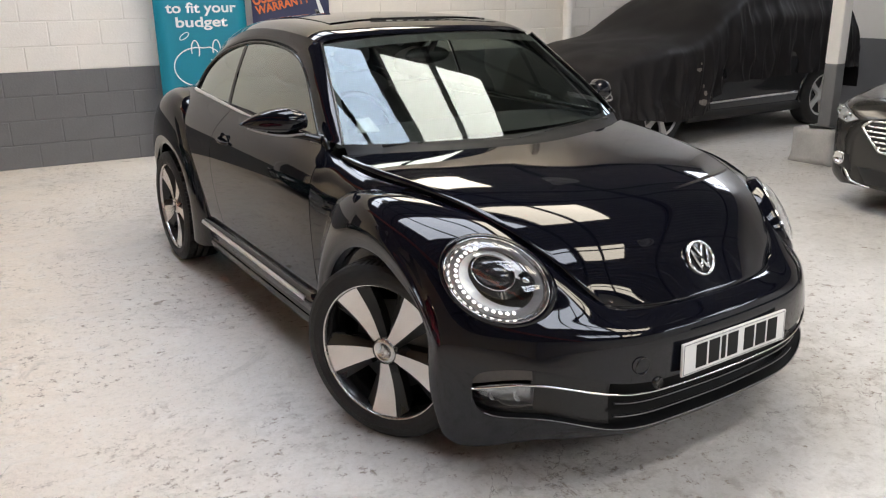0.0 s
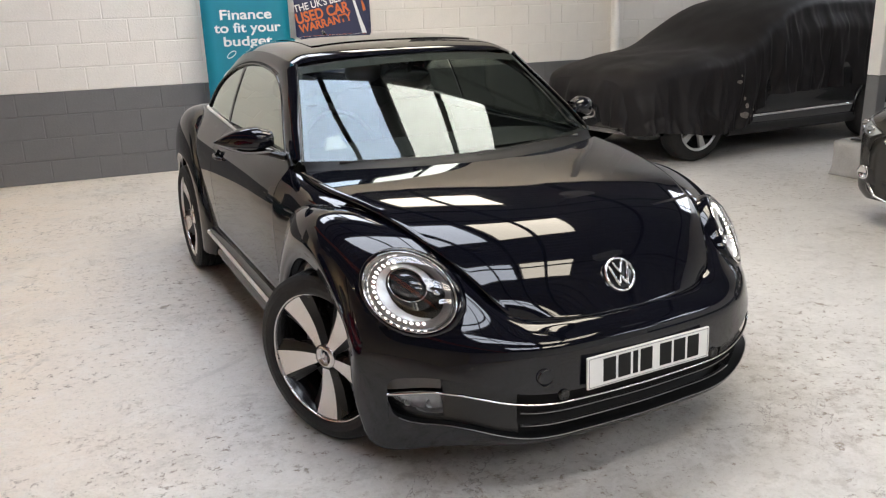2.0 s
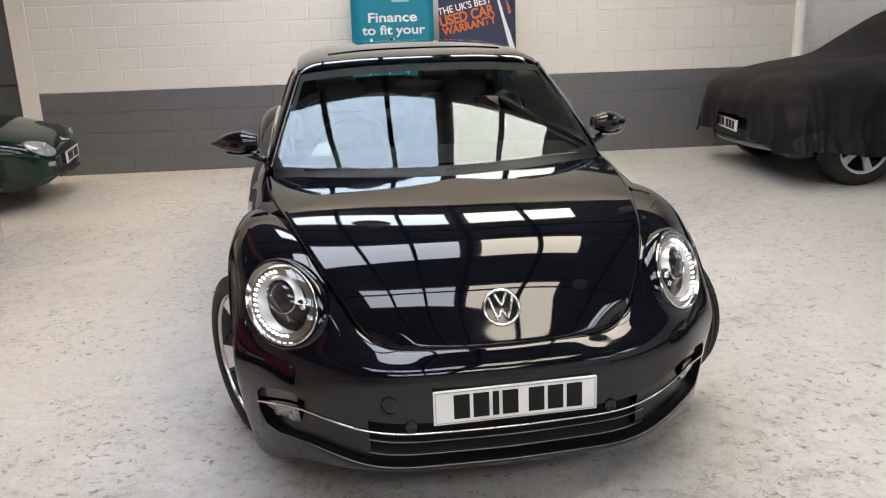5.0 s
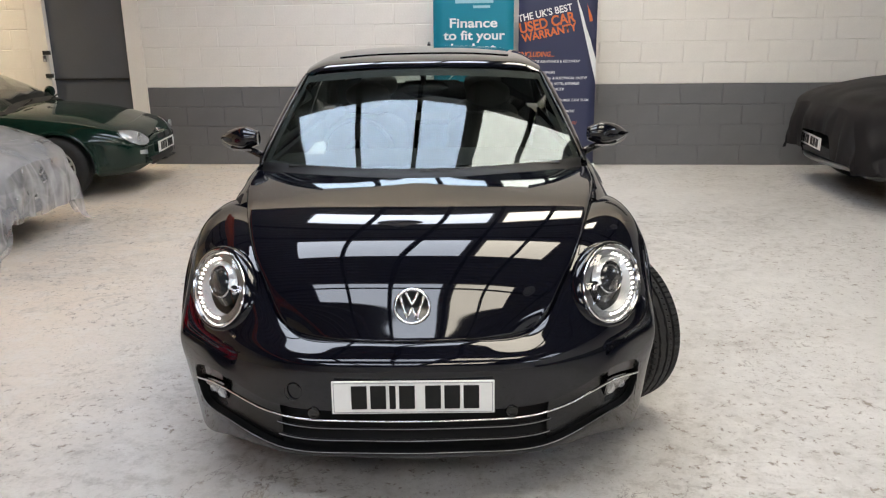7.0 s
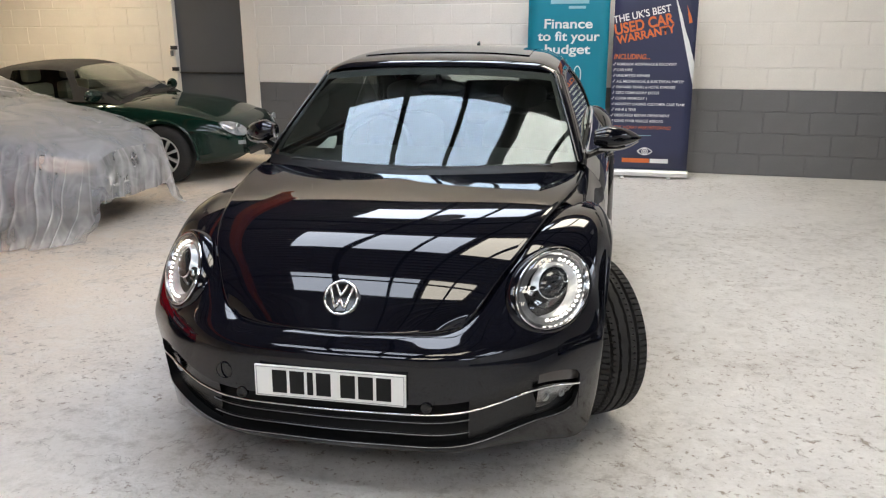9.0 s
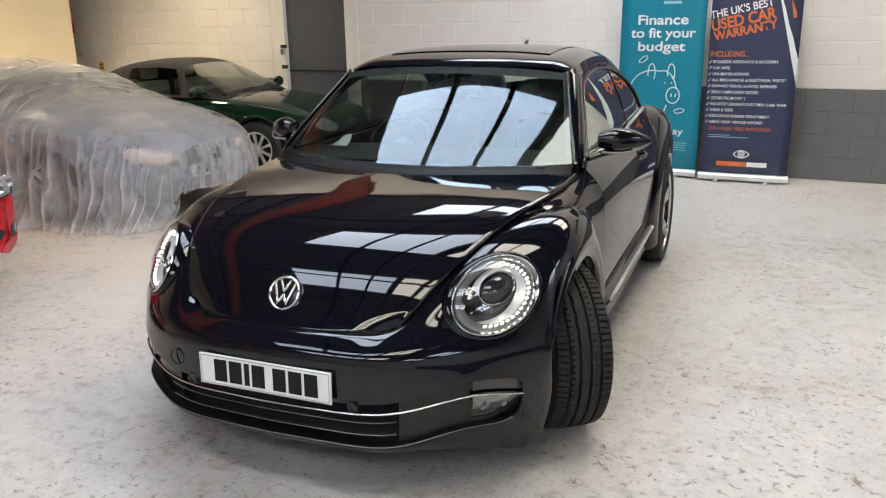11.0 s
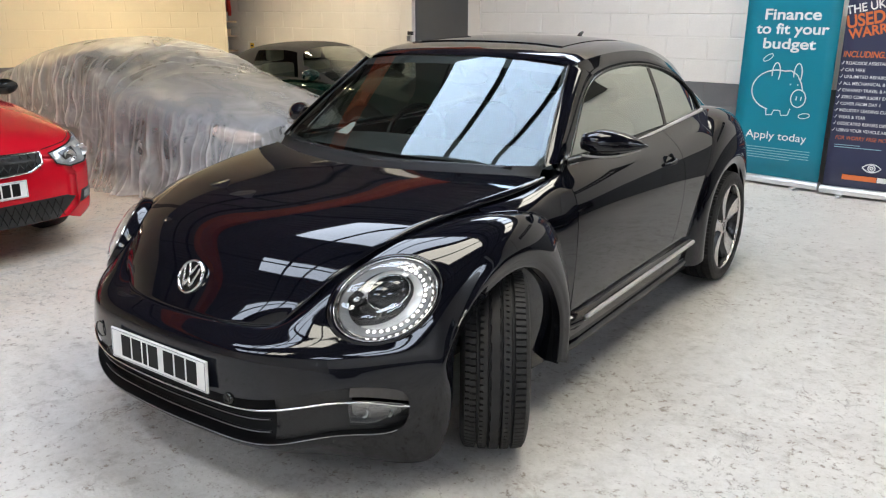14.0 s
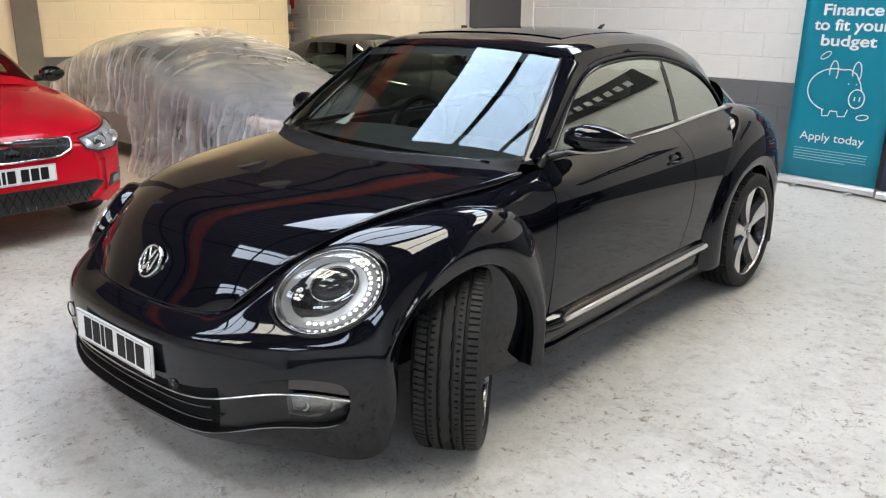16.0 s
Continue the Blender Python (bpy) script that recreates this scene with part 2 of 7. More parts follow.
def laid_on(parent, skin, name, outline, mat, label="", out=0.010, smooth=True, n=8):
    """A shaped piece that follows the front of a body; outline in (x, z)."""
    o = round_outline(outline, n)
    c, rows, last = o.mean(0), [], 0.0
    for k, d in ((1.0, -0.012), (1.0, out * 0.6), (0.96, out), (0.84, out), (0.7, out), (0.55, out), (0.4, out), (0.25, out), (0.1, out), (0.01, out)):
        row = []
        for x, z in np.vstack([c + (o - c) * k, c + (o[:1] - c) * k]):
            y = skin.depth(x, z)
            last = y if y is not None else last
            row.append((x, last - d, z))
        rows.append(row)
    return piece(name, *sheet(np.array(rows)), mat, parent, label, smooth=smooth, sharp=40)


def edge_on(parent, skin, name, outline, r, mat, out=0.010, closed=True, n=8, label=""):
    o = round_outline(outline, n)
    if not closed:
        o = o[:-n + 1]
    line, last = [], 0.0
    for x, z in o:
        y = skin.depth(x, z)
        last = y if y is not None else last
        line.append((x, last - out, z))
    line = np.array(line + (line[:1] if closed else []))
    return piece(name, *sheet(tube(line, r, 6, closed=closed)), mat, parent, label)


# ------------------------------------------------------------------ the black coupe
def arch_point(cy, cz, r, deg, x):
    return (x, cy - r * math.cos(radians(deg)), cz + r * math.sin(radians(deg)))


def side_x(y, z):
    """Half width of the doors and quarters at a height."""
    zz = [0.14, 0.2, 0.34, 0.5, 0.7, 0.84, 0.9, 0.95, 1.0, 1.04]
    xx = [0.79, 0.825, 0.852, 0.864, 0.872, 0.862, 0.840, 0.801, 0.757, 0.735]
    x = natural(zz, np.array(xx)[:, None], np.atleast_1d(np.clip(z, 0.14, 1.04)))[:, 0]
    y = np.atleast_1d(np.asarray(y, float))
    x = x - 0.055 * np.clip((0.95 - y) / 0.8, 0, 1.2) ** 2 * np.clip((np.atleast_1d(z) - 0.3) / 0.6, 0, 1)
    return x - 0.20 * np.clip((y - 2.1) / 1.2, 0, 1.2) ** 2


def house_x(y, z):
    """Half width of the glasshouse side."""
    return 0.748 - 0.30 * np.clip(z - 1.0, 0, 1) - 0.33 * np.clip(z - 1.0, 0, 1) ** 2 - 0.16 * np.clip((y - 2.1) / 1.1, 0, 1.2) ** 2



def build_coupe():
    car = group_of("coupe", "glossy black two-door coupe with chrome trim on painted concrete", "car")
    # --- nose: rows from the chin to the bonnet line, columns from the middle round to the back of the wheel arch
    cy, cz, r = 0.018, 0.312, 0.39
    arch = [28, 56, 88, 123, 162, 194]

    def ring(radius, xs, lift=(0,) * 6):
        return [arch_point(cy, cz, radius + l, a, x) for a, x, l in zip(arch, xs, lift)]

    rows = [
        [(0, -0.765, 0.19), (0.22, -0.757, 0.19), (0.452, -0.715, 0.19), (0.685, -0.580, 0.185), (0.846, -0.352, 0.185)] + ring(r + 0.002, [0.83, 0.84, 0.85, 0.85, 0.85, 0.85]),
        [(0, -0.812, 0.232), (0.22, -0.804, 0.232), (0.452, -0.764, 0.237), (0.695, -0.607, 0.282), (0.862, -0.352, 0.270)] + ring(r, [0.866, 0.876, 0.883, 0.885, 0.882, 0.878]),
        [(0, -0.824, 0.392), (0.22, -0.816, 0.392), (0.459, -0.770, 0.402), (0.705, -0.601, 0.450), (0.868, -0.396, 0.412)] + ring(r + 0.03, [0.877, 0.887, 0.894, 0.896, 0.893, 0.889]),
        [(0, -0.826, 0.520), (0.22, -0.817, 0.520), (0.46, -0.768, 0.528), (0.704, -0.576, 0.550), (0.864, -0.420, 0.492)] + ring(r + 0.062, [0.880, 0.891, 0.899, 0.900, 0.897, 0.892]),
        [(0, -0.800, 0.568), (0.22, -0.790, 0.568), (0.45, -0.730, 0.578), (0.680, -0.522, 0.620), (0.842, -0.390, 0.600)] + [(0.868, -0.282, 0.665), (0.880, -0.120, 0.768), (0.884, 0.045, 0.806), (0.880, 0.27, 0.768), (0.880, 0.462, 0.53), (0.875, 0.478, 0.24)],
        [(0, -0.762, 0.592), (0.22, -0.750, 0.592), (0.432, -0.684, 0.605), (0.635, -0.478, 0.742), (0.782, -0.328, 0.762)] + [(0.820, -0.215, 0.805), (0.832, -0.07, 0.850), (0.836, 0.095, 0.868), (0.850, 0.325, 0.806), (0.855, 0.502, 0.55), (0.852, 0.520, 0.24)],
        [(0, -0.735, 0.596), (0.22, -0.722, 0.598), (0.405, -0.652, 0.612), (0.515, -0.500, 0.745), (0.61, -0.31, 0.842)] + [(0.650, -0.18, 0.868), (0.690, -0.02, 0.885), (0.740, 0.13, 0.885), (0.815, 0.375, 0.822), (0.828, 0.528, 0.55), (0.826, 0.545, 0.24)],
        [(0, -0.700, 0.585), (0.22, -0.69, 0.588), (0.372, -0.620, 0.602), (0.455, -0.480, 0.725), (0.545, -0.30, 0.818)] + [(0.58, -0.17, 0.842), (0.62, -0.01, 0.86), (0.685, 0.15, 0.868), (0.775, 0.40, 0.80), (0.79, 0.545, 0.55), (0.79, 0.56, 0.24)],
    ]
    pu, pv = 16, 7
    g = half_patch(rows, pu, pv)
    for _ in range(24):
        near_mid = np.concatenate([g[:, 1:2] * np.array([-1.0, 1.0, 1.0]), g], 1)
        even = (near_mid[:, :-2] + near_mid[:, 2:])[1:-1] * 0.25 + (g[:-2, :-1] + g[2:, :-1]) * 0.25
        low = 2 * pv + 2
        g[low:-2, :-1] += 0.5 * (even - g[1:-1, :-1])[low - 1:-1]
    # round hole for the headlamp, its edge drawn out to the ring
    lamp_c, lamp_n = np.array(LAMP_AT), np.array(LAMP_DIR)
    axes = np.array(lamp_frame(1).to_3x3())
    loc = (g - lamp_c) @ axes
    rad = np.sqrt((loc[..., 0] / LAMP_LONG) ** 2 + (loc[..., 2] / LAMP_HIGH) ** 2)
    near = (np.abs(loc[..., 1]) < 0.12) & (rad < 0.131)
    k = np.where(near, 0.131 / np.maximum(rad, 1e-3), 1.0)
    loc[..., 0] *= k
    loc[..., 2] *= k
    loc[..., 1] = np.where(near, np.clip(loc[..., 1], -0.006, 0.012), loc[..., 1])
    g = loc @ axes.T + lamp_c

    def outside_lamp(i, j):
        return not (near[i, j] and near[i + 1, j] and near[i, j + 1] and near[i + 1, j + 1])

    slot_end = 3.5 * pu

    def in_slot(i, j):
        return pv <= i < 2 * pv and j < slot_end

    def is_bumper(i, j):
        return (j < 3.5 * pu) or (i < 4 * pv and j < 5 * pu)

    flow = normals_of(*both(*sheet(g)))
    v, q = sheet(g, lambda i, j, c: is_bumper(i, j) and not in_slot(i, j) and outside_lamp(i, j))
    follow(piece("front_bumper", *both(v, q), PAINT, car, "gloss black front bumper"), flow)
    v, q = sheet(g, lambda i, j, c: not is_bumper(i, j) and outside_lamp(i, j))
    follow(piece("front_wing", v, q, PAINT, car), flow)
    follow(piece("front_wing", *sheet_flip(v, q), PAINT, car), flow)
    front_slot(car, g, pu, pv, slot_end)

    # --- bonnet
    mid = [(0, -0.738, 0.604), (0, -0.703, 0.645), (0, -0.662, 0.695), (0, -0.604, 0.762), (0, -0.500, 0.840), (0, -0.300, 0.902), (0, -0.05, 0.940), (0, 0.06, 0.9555), (0, 0.150, 0.968)]
    edge = [(0.405, -0.652, 0.612), (0.432, -0.634, 0.642), (0.463, -0.601, 0.681), (0.500, -0.543, 0.733), (0.552, -0.452, 0.794), (0.622, -0.250, 0.870), (0.690, 0.02, 0.915), (0.738, 0.27, 0.938), (0.752, 0.46, 0.954)]
    mid, edge = np.array(mid), np.array(edge)
    cols = []
    for w in np.linspace(0, 1, 7):
        c = mid * (1 - w) + edge * w
        c[:, 1:] = mid[:, 1:] + (edge - mid)[:, 1:] * w**2.7
        c[-3:, 1] = mid[-3:, 1] + (edge - mid)[-3:, 1] * w ** np.array([2.6, 2.2, 1.7])
        cols.append(c)
    lip_out = edge + np.array([0.006, -0.004, -0.008])
    lip_in = edge + np.array([-0.006, 0.004, -0.03])
    hood = half_patch(np.swapaxes(np.array(cols), 0, 1), 8, 8)
    rim = np.stack([hood[:, -1], natural(chord(edge), lip_out, steps(chord(edge), 8)), natural(chord(edge), lip_in, steps(chord(edge), 8))], 1)
    front = np.stack([hood[0] + np.array([0, 0.012, -0.022]), hood[0] + np.array([0, -0.003, -0.007]), hood[0]])
    v, q = sheet([hood, rim, front])
    piece("bonnet", *both(v, q), PAINT, car, "long curved black bonnet with reflections")
    # a black bar stands in for the shade inside the front shut gap
    gap = hood[0] + np.array([0, 0.002, -0.014])
    gap = np.concatenate([gap[::-1] * np.array([-1, 1, 1]), gap[1:]])
    piece("bonnet_gap", *capped(tube(gap, 0.0085, 6)), GRILLE_BLACK, car, "dark shut line under the bonnet")
    badge(car)
    number_plate(car)

    # --- sides
    body_sides(car)
    glasshouse(car)
    for s in (1, -1):
        headlamp(car, s)
        door_mirror(car, s)
    # shell that closes the inside: floor pan, bulkhead, wheel housings
    under_shell(car)
    cabin(car)
    for x, y, steer in ((0.778, 0.062, 34.0), (-0.785, 0.018, 27.0), (0.785, 2.53, 0), (-0.785, 2.53, 0)):
        road_wheel(car, x, y, steer)
    return car


def on_side(g, s):
    """A grid for the side s, keeping its faces outward."""
    return g if s > 0 else (g * np.array([-1.0, 1.0, 1.0]))[:, ::-1]


def sheet_flip(v, q):
    return [(-a, b, c) for a, b, c in v], [tuple(reversed(f)) for f in q]


def normals_of(v, q):
    """Smooth normals of a whole surface, looked up by place, so that panels cut from it meet without a kink."""
    me = mesh_from("whole", v, q, PAINT)
    table = {tuple(round(c, 4) for c in p.co): p.normal.copy() for p in me.vertices}
    bpy.data.meshes.remove(me)
    return table


def follow(ob, table):
    me = ob.data
    me.normals_split_custom_set_from_vertices([table.get(tuple(round(c, 4) for c in p.co), p.normal) for p in me.vertices])
    return ob


def front_slot(car, g, pu, pv, slot_end):
    """The dark recess across the bumper with its slats, bright strips, side blanks, fog lamps and sensors."""
    a, b, n = g[pv], g[2 * pv], int(math.ceil(slot_end)) + 1
    lo0, hi0 = a[:n], b[:n]
    at = np.arange(n)[:, None] / pu

    def closing(start):
        u = np.clip((at - start) / (slot_end / pu - start), 0, 1)
        return 1 - np.sqrt(np.maximum(0.0, 1 - u**3.6))

    lo, hi = lo0 + (hi0 - lo0) * 0.50 * closing(2.85), hi0 - (hi0 - lo0) * 0.14 * closing(3.2)
    band = 0.77 - 0.11 * np.clip((at - 2.0) / 1.375, 0, 1)          # height of the bright strip in the slot
    for p0, p1 in ((lo0, lo), (hi, hi0)):
        fill = np.stack([p0 + (p1 - p0) * k for k in (0, 0.5, 1.0)])[:, 2 * pu:]
        for s in (1, -1):
            piece("slot_surround", *sheet(on_side(fill, s)), PAINT, car)
    mid = (lo + hi) / 2
    back = np.array([0, 0.07, 0])
    bent = np.array([-0.02, 0.07, 0])
    fall = np.linspace(0, 1, n)[:, None]
    inn = back * (1 - fall) + bent * fall
    box = np.stack([lo, lo + inn, mid + inn, hi + inn, hi])
    end = np.stack([box[:, -1], np.repeat(((lo + hi) / 2)[None, -1], 5, 0)], 1)
    piece("grille_recess", *both(*sheet([box, end])), GRILLE_BLACK, car, "matt black plastic recess")
    k = int(2 * pu) + 1

    def strip(f, out, radius, until, name, mat, label=""):
        line = (lo0 * (1 - band) + hi0 * band if f is None else lo * (1 - f) + hi * f) + inn * out
        line = line[:until]
        full = np.concatenate([line[::-1] * np.array([-1, 1, 1]), line[1:]])
        piece(name, *capped(tube(full, radius, 8, flat=0.8)), mat, car, label)

    strip(None, 0.02, 0.0050, n, "bumper_strip", CHROME, "thin chrome strip")
    strip(0.02, -0.03, 0.0018, n - 2, "lip_strip", DULL_METAL, "thin dull metal strip")
    for f in (0.24, 0.52):
        strip(f, 0.30, 0.005, k, "grille_slat", GRILLE_BLACK)
        strip(f + 0.03, 0.14, 0.0018, k, "slat_edge", DULL_METAL)
    for s in (1, -1):
        flipx = np.array([s, 1, 1])
        j0, j1, j2 = k - 1, int(2.92 * pu), n - 1
        blank = np.stack([(lo * (1 - f) + hi * f + inn * (0.55 + 0.16 * math.sin(math.pi * f)))[j0:] for f in np.linspace(0, 1, 7)])
        piece("bumper_blank", *sheet(blank * flipx), SATIN_BLACK, car, "satin black panel beside the grille")
        strip_at = lo0 * (1 - band) + hi0 * band
        edge0, edge1 = lo + (hi - lo) * 0.08, strip_at - (hi0 - lo0) * 0.05
        lens = np.stack([(edge0 * (1 - f) + edge1 * f + inn * (0.34 + 0.16 * math.cos(math.pi * f)))[j1:j2 + 1] for f in np.linspace(0, 1, 7)])
        lamp = piece("fog_lamp", *sheet((lens + np.array([0, .02, 0])) * flipx), FOG_BACK, car, "clear fog lamp with bright reflector")
        piece("lens", *sheet(lens * flipx), CLEAR, lamp)
        for u, w in ((0.24, 0.019), (0.60, 0.015)):
            c = (lens[3, int(u * (lens.shape[1] - 1))] + np.array([-0.008, 0.020, 0])) * flipx
            piece("reflector", *sheet(lathe([(0.012, 0.0), (0.008, w * .6), (-0.006, w)], 16, "y") + c), MIRROR_BOWL, lamp)
        edge2, edge3 = strip_at + (hi0 - lo0) * 0.05, hi - (hi - lo) * 0.06
        top = np.stack([(edge2 * (1 - f) + edge3 * f + inn * 0.30)[j1:j2 + 1] for f in (0, 0.5, 1.0)])
        piece("indicator_lens", *sheet(top * flipx), AMBER_CLEAR, car, "smoked clear indicator lens")
        c = np.array([s * 0.322, -0.798, 0.382])
        piece("parking_sensor", *sheet(lathe([(0.0, 0.021), (-0.012, 0.019), (-0.014, 0.015), (-0.010, 0.013), (-0.012, 0.0)], 20, "y") + c), GLOSS_BLACK, car)
    ring = lathe([(0.002, 0.030), (-0.003, 0.0295), (-0.003, 0.0275), (0.002, 0.027)], 28, "y") + np.array([-0.387, -0.797, 0.452])
    piece("tow_cap", *sheet(ring), GLOSS_BLACK, car)


def frame_of(n, up=(0, 0, 1)):
    """A turn whose y axis looks along -n (so -y is outward) and whose z axis leans up."""
    y = -Vector(n).normalized()
    x = y.cross(Vector(up)).normalized()
    return Matrix((x, y, x.cross(y))).transposed().to_4x4()


def badge(car):
    m = Matrix.Translation((0, -0.669, 0.695)) @ frame_of((0, -0.86, 0.51)) @ Matrix.Diagonal((1.31, 1.0, 1.31, 1.0))
    b = piece("badge", *sheet(lathe([(0.004, 0.047), (-0.006, 0.047), (-0.009, 0.0435), (-0.006, 0.040), (0.0, 0.0395)], 40, "y")), CHROME, car, "round chrome badge on the bonnet", m=m)
    piece("badge_back", *sheet(lathe([(-0.001, 0.0405), (-0.003, 0.02), (-0.0035, 0.0)], 40, "y")), GLOSS_BLACK, b)
    for pts in (((-0.030, 0.026), (-0.012, -0.030), (0.0, -0.004)), ((0.030, 0.026), (0.012, -0.030), (0.0, -0.004)), ((-0.015, 0.034), (0.0, 0.004), (0.015, 0.034))):
        line = np.array([(x, -0.0065, z) for x, z in pts])
        piece("badge_bar", *capped(tube(np.concatenate([np.linspace(line[0], line[1], 5), np.linspace(line[1], line[2], 5)[1:]]), 0.0042, 6)), CHROME, b)


def number_plate(car, m=None, name="number_plate", yellow=False):
    m = m or Matrix.Translation((0.004, -0.834, 0.449)) @ pose(0, 0, 0, -2, 0, 0)
    bm = box_bm(-0.26, 0.26, -0.005, 0.004, -0.0555, 0.0555)
    p = part(name, bm, PLATE_WHITE, car, "white reflective number plate with dark bars", bevel=0.003)
    p.matrix_basis = m
    bm = box_bm(-0.254, 0.254, -0.0062, -0.0045, 0.0488, 0.0508)
    for x0, x1, z0, z1 in ((-0.254, 0.254, -0.0508, -0.0488), (-0.254, -0.252, -0.0488, 0.0488), (0.252, 0.254, -0.0488, 0.0488)):
        box_bm(x0, x1, -0.0062, -0.0045, z0, z1, bm)
    part("plate_border", bm, PLATE_EDGE, p)
    x = -0.197
    for w in (0.05, 0.05, 0.02, 0.05, 0, 0.05, 0.05, 0.05):
        if w:
            part("plate_bar", box_bm(x, x + w, -0.0068, -0.0045, -0.0385, 0.0405), PLATE_INK, p)
        x += (w + 0.011) if w else 0.022
    return p


def body_sides(car):
    zs = np.r_[np.linspace(0.17, 0.34, 6), np.linspace(0.38, 0.80, 10), np.linspace(0.83, 1.005, 12)]

    def panel(front, rear, top=None, nu=24):
        g = np.zeros((len(zs), nu, 3))
        for i, z in enumerate(zs):
            y0, y1 = front(z), rear(z)
            ys = np.linspace(y0, y1, nu)
            zz = np.full(nu, z) if top is None or z < 0.78 else 0.78 + (z - 0.78) * (top(ys) - 0.78) / 0.225
            g[i] = np.stack([side_x(ys, zz), ys, zz + (0.028 * np.clip((z - 0.8) / 0.2, 0, 1) * (ys - 1.2) if top is None else 0)], 1)
        return g

    def rolled(g, first=True, last=True):
        """Turned-in edges along the cuts."""
        parts = [g]
        if first:
            parts.insert(0, (g[:, :1] + np.array([-0.02, 0.001, 0])))
        if last:
            parts.append(g[:, -1:] + np.array([-0.02, -0.001, 0]))
        return np.concatenate(parts, 1)

    front_cut = lambda z: 0.535 + 0.03 * math.sin(max(0.0, z - 0.3) * 2)
    rear_cut = lambda z: 1.765 - 0.9 * (z - 0.72) ** 2 if z < 0.72 else 1.765 - 1.3 * (z - 0.72) ** 2
    for s in (1, -1):
        fx = np.array([s, 1.0, 1.0])

        def put(name, g, label=""):
            g = g * fx
            if s < 0:
                g = g[:, ::-1]
            return piece(name, *sheet(g), PAINT, car, label, sharp=35)
        cut = [(side_x(front_cut(z), z)[0], front_cut(z) - 0.003, z + 0.028 * np.clip((z - 0.8) / 0.2, 0, 1) * (front_cut(z) - 1.2)) for z in (0.968, 0.945, 0.90, 0.84, 0.72, 0.50, 0.2)]
        cowl = [[(0.699, 0.05, 0.900), (0.715, 0.05, 0.895), (0.74, 0.05, 0.882), (0.77, 0.05, 0.86), (0.80, 0.06, 0.72), (0.80, 0.06, 0.50), (0.79, 0.06, 0.2)],
                [(0.731, 0.20, 0.909), (0.752, 0.20, 0.902), (0.782, 0.20, 0.883), (0.812, 0.21, 0.845), (0.838, 0.22, 0.72), (0.835, 0.22, 0.50), (0.80, 0.22, 0.2)],
                [(0.749, 0.35, 0.922), (0.772, 0.35, 0.913), (0.803, 0.355, 0.886), (0.830, 0.36, 0.838), (0.850, 0.37, 0.72), (0.848, 0.37, 0.50), (0.81, 0.37, 0.2)],
                [(0.757, 0.46, 0.938), (0.782, 0.46, 0.925), (0.812, 0.465, 0.890), (0.838, 0.465, 0.835), (0.856, 0.465, 0.72), (0.853, 0.465, 0.50), (0.815, 0.465, 0.2)], cut]
        cowl = np.swapaxes(patch(cowl, 5, 6), 0, 1)[::-1]
        put("cowl_side", rolled(cowl, False, True))
        door = put("door", rolled(panel(lambda z: front_cut(z) + 0.0025, lambda z: rear_cut(z) - 0.0025, nu=36)), "gloss black door reflecting the floor")
        put("rear_quarter", rolled(panel(lambda z: rear_cut(z) + 0.002, lambda z: 3.2 if z < 0.86 else 3.2 - 0.75 * min(1.0, (z - 0.86) / 0.12) ** 0.7, nu=44), True, False))
        inner = panel(lambda z: 0.57, lambda z: 2.4, nu=20)
        inner[..., 0] -= 0.018
        piece("inner_side", *sheet(inner * fx), BLACK_PLASTIC, car)
        door_handle(door, s)
        # sill with bright strip
        ys = np.linspace(0.44, 1.93, 30)
        zc = 0.318 + 0.030 * (ys - 0.56) / 1.37
        sec = [(0.845, 0.055), (0.868, 0.048), (0.886, 0.036), (0.893, 0.024), (0.893, 0.010), (0.870, -0.008), (0.848, -0.030), (0.843, -0.060), (0.850, -0.080), (0.858, -0.096), (0.855, -0.114), (0.835, -0.128), (0.78, -0.15)]
        sill = np.stack([np.stack([np.full(30, x) - 0.03 * np.clip((0.58 - ys) / 0.14, 0, 1), ys, zc + dz], 1) for x, dz in sec])
        sl = piece("sill", *sheet(sill * fx), PAINT, car, "black sill with a bright strip")
        line = np.stack([np.full(27, 0.888), ys[3:] + 0.005, zc[3:] + 0.026], 1) * fx
        piece("sill_strip", *capped(tube(line, 0.0100, 10, flat=1.1)), SATIN_CHROME, sl, "polished metal strip")
        rear_wing(car, s)


def door_handle(door, s):
    c = np.array([side_x(1.56, 0.862)[0], 1.555, 0.868])
    fx = np.array([s, 1, 1])
    cup = []
    for r, d in ((0.052, 0.0015), (0.046, -0.002), (0.034, -0.010), (0.018, -0.014), (0.0, -0.015)):
        a = np.linspace(0, 2 * math.pi, 29)
        cup.append(np.stack([np.full(29, c[0] + d), c[1] + r * 1.05 * np.cos(a), c[2] + r * 0.78 * np.sin(a)], 1))
    piece("handle_cup", *sheet(np.array(cup) * fx), GLOSS_BLACK, door)
    t = np.linspace(-1, 1, 13)
    bar = np.stack([c[0] + 0.026 * (1 - t**4) - 0.002, c[1] + 0.064 * t, c[2] + 0.006 * t], 1)
    piece("door_handle", *capped(tube(bar * fx, 0.0105, 10, flat=0.8)), PAINT, door, "gloss black pull handle")


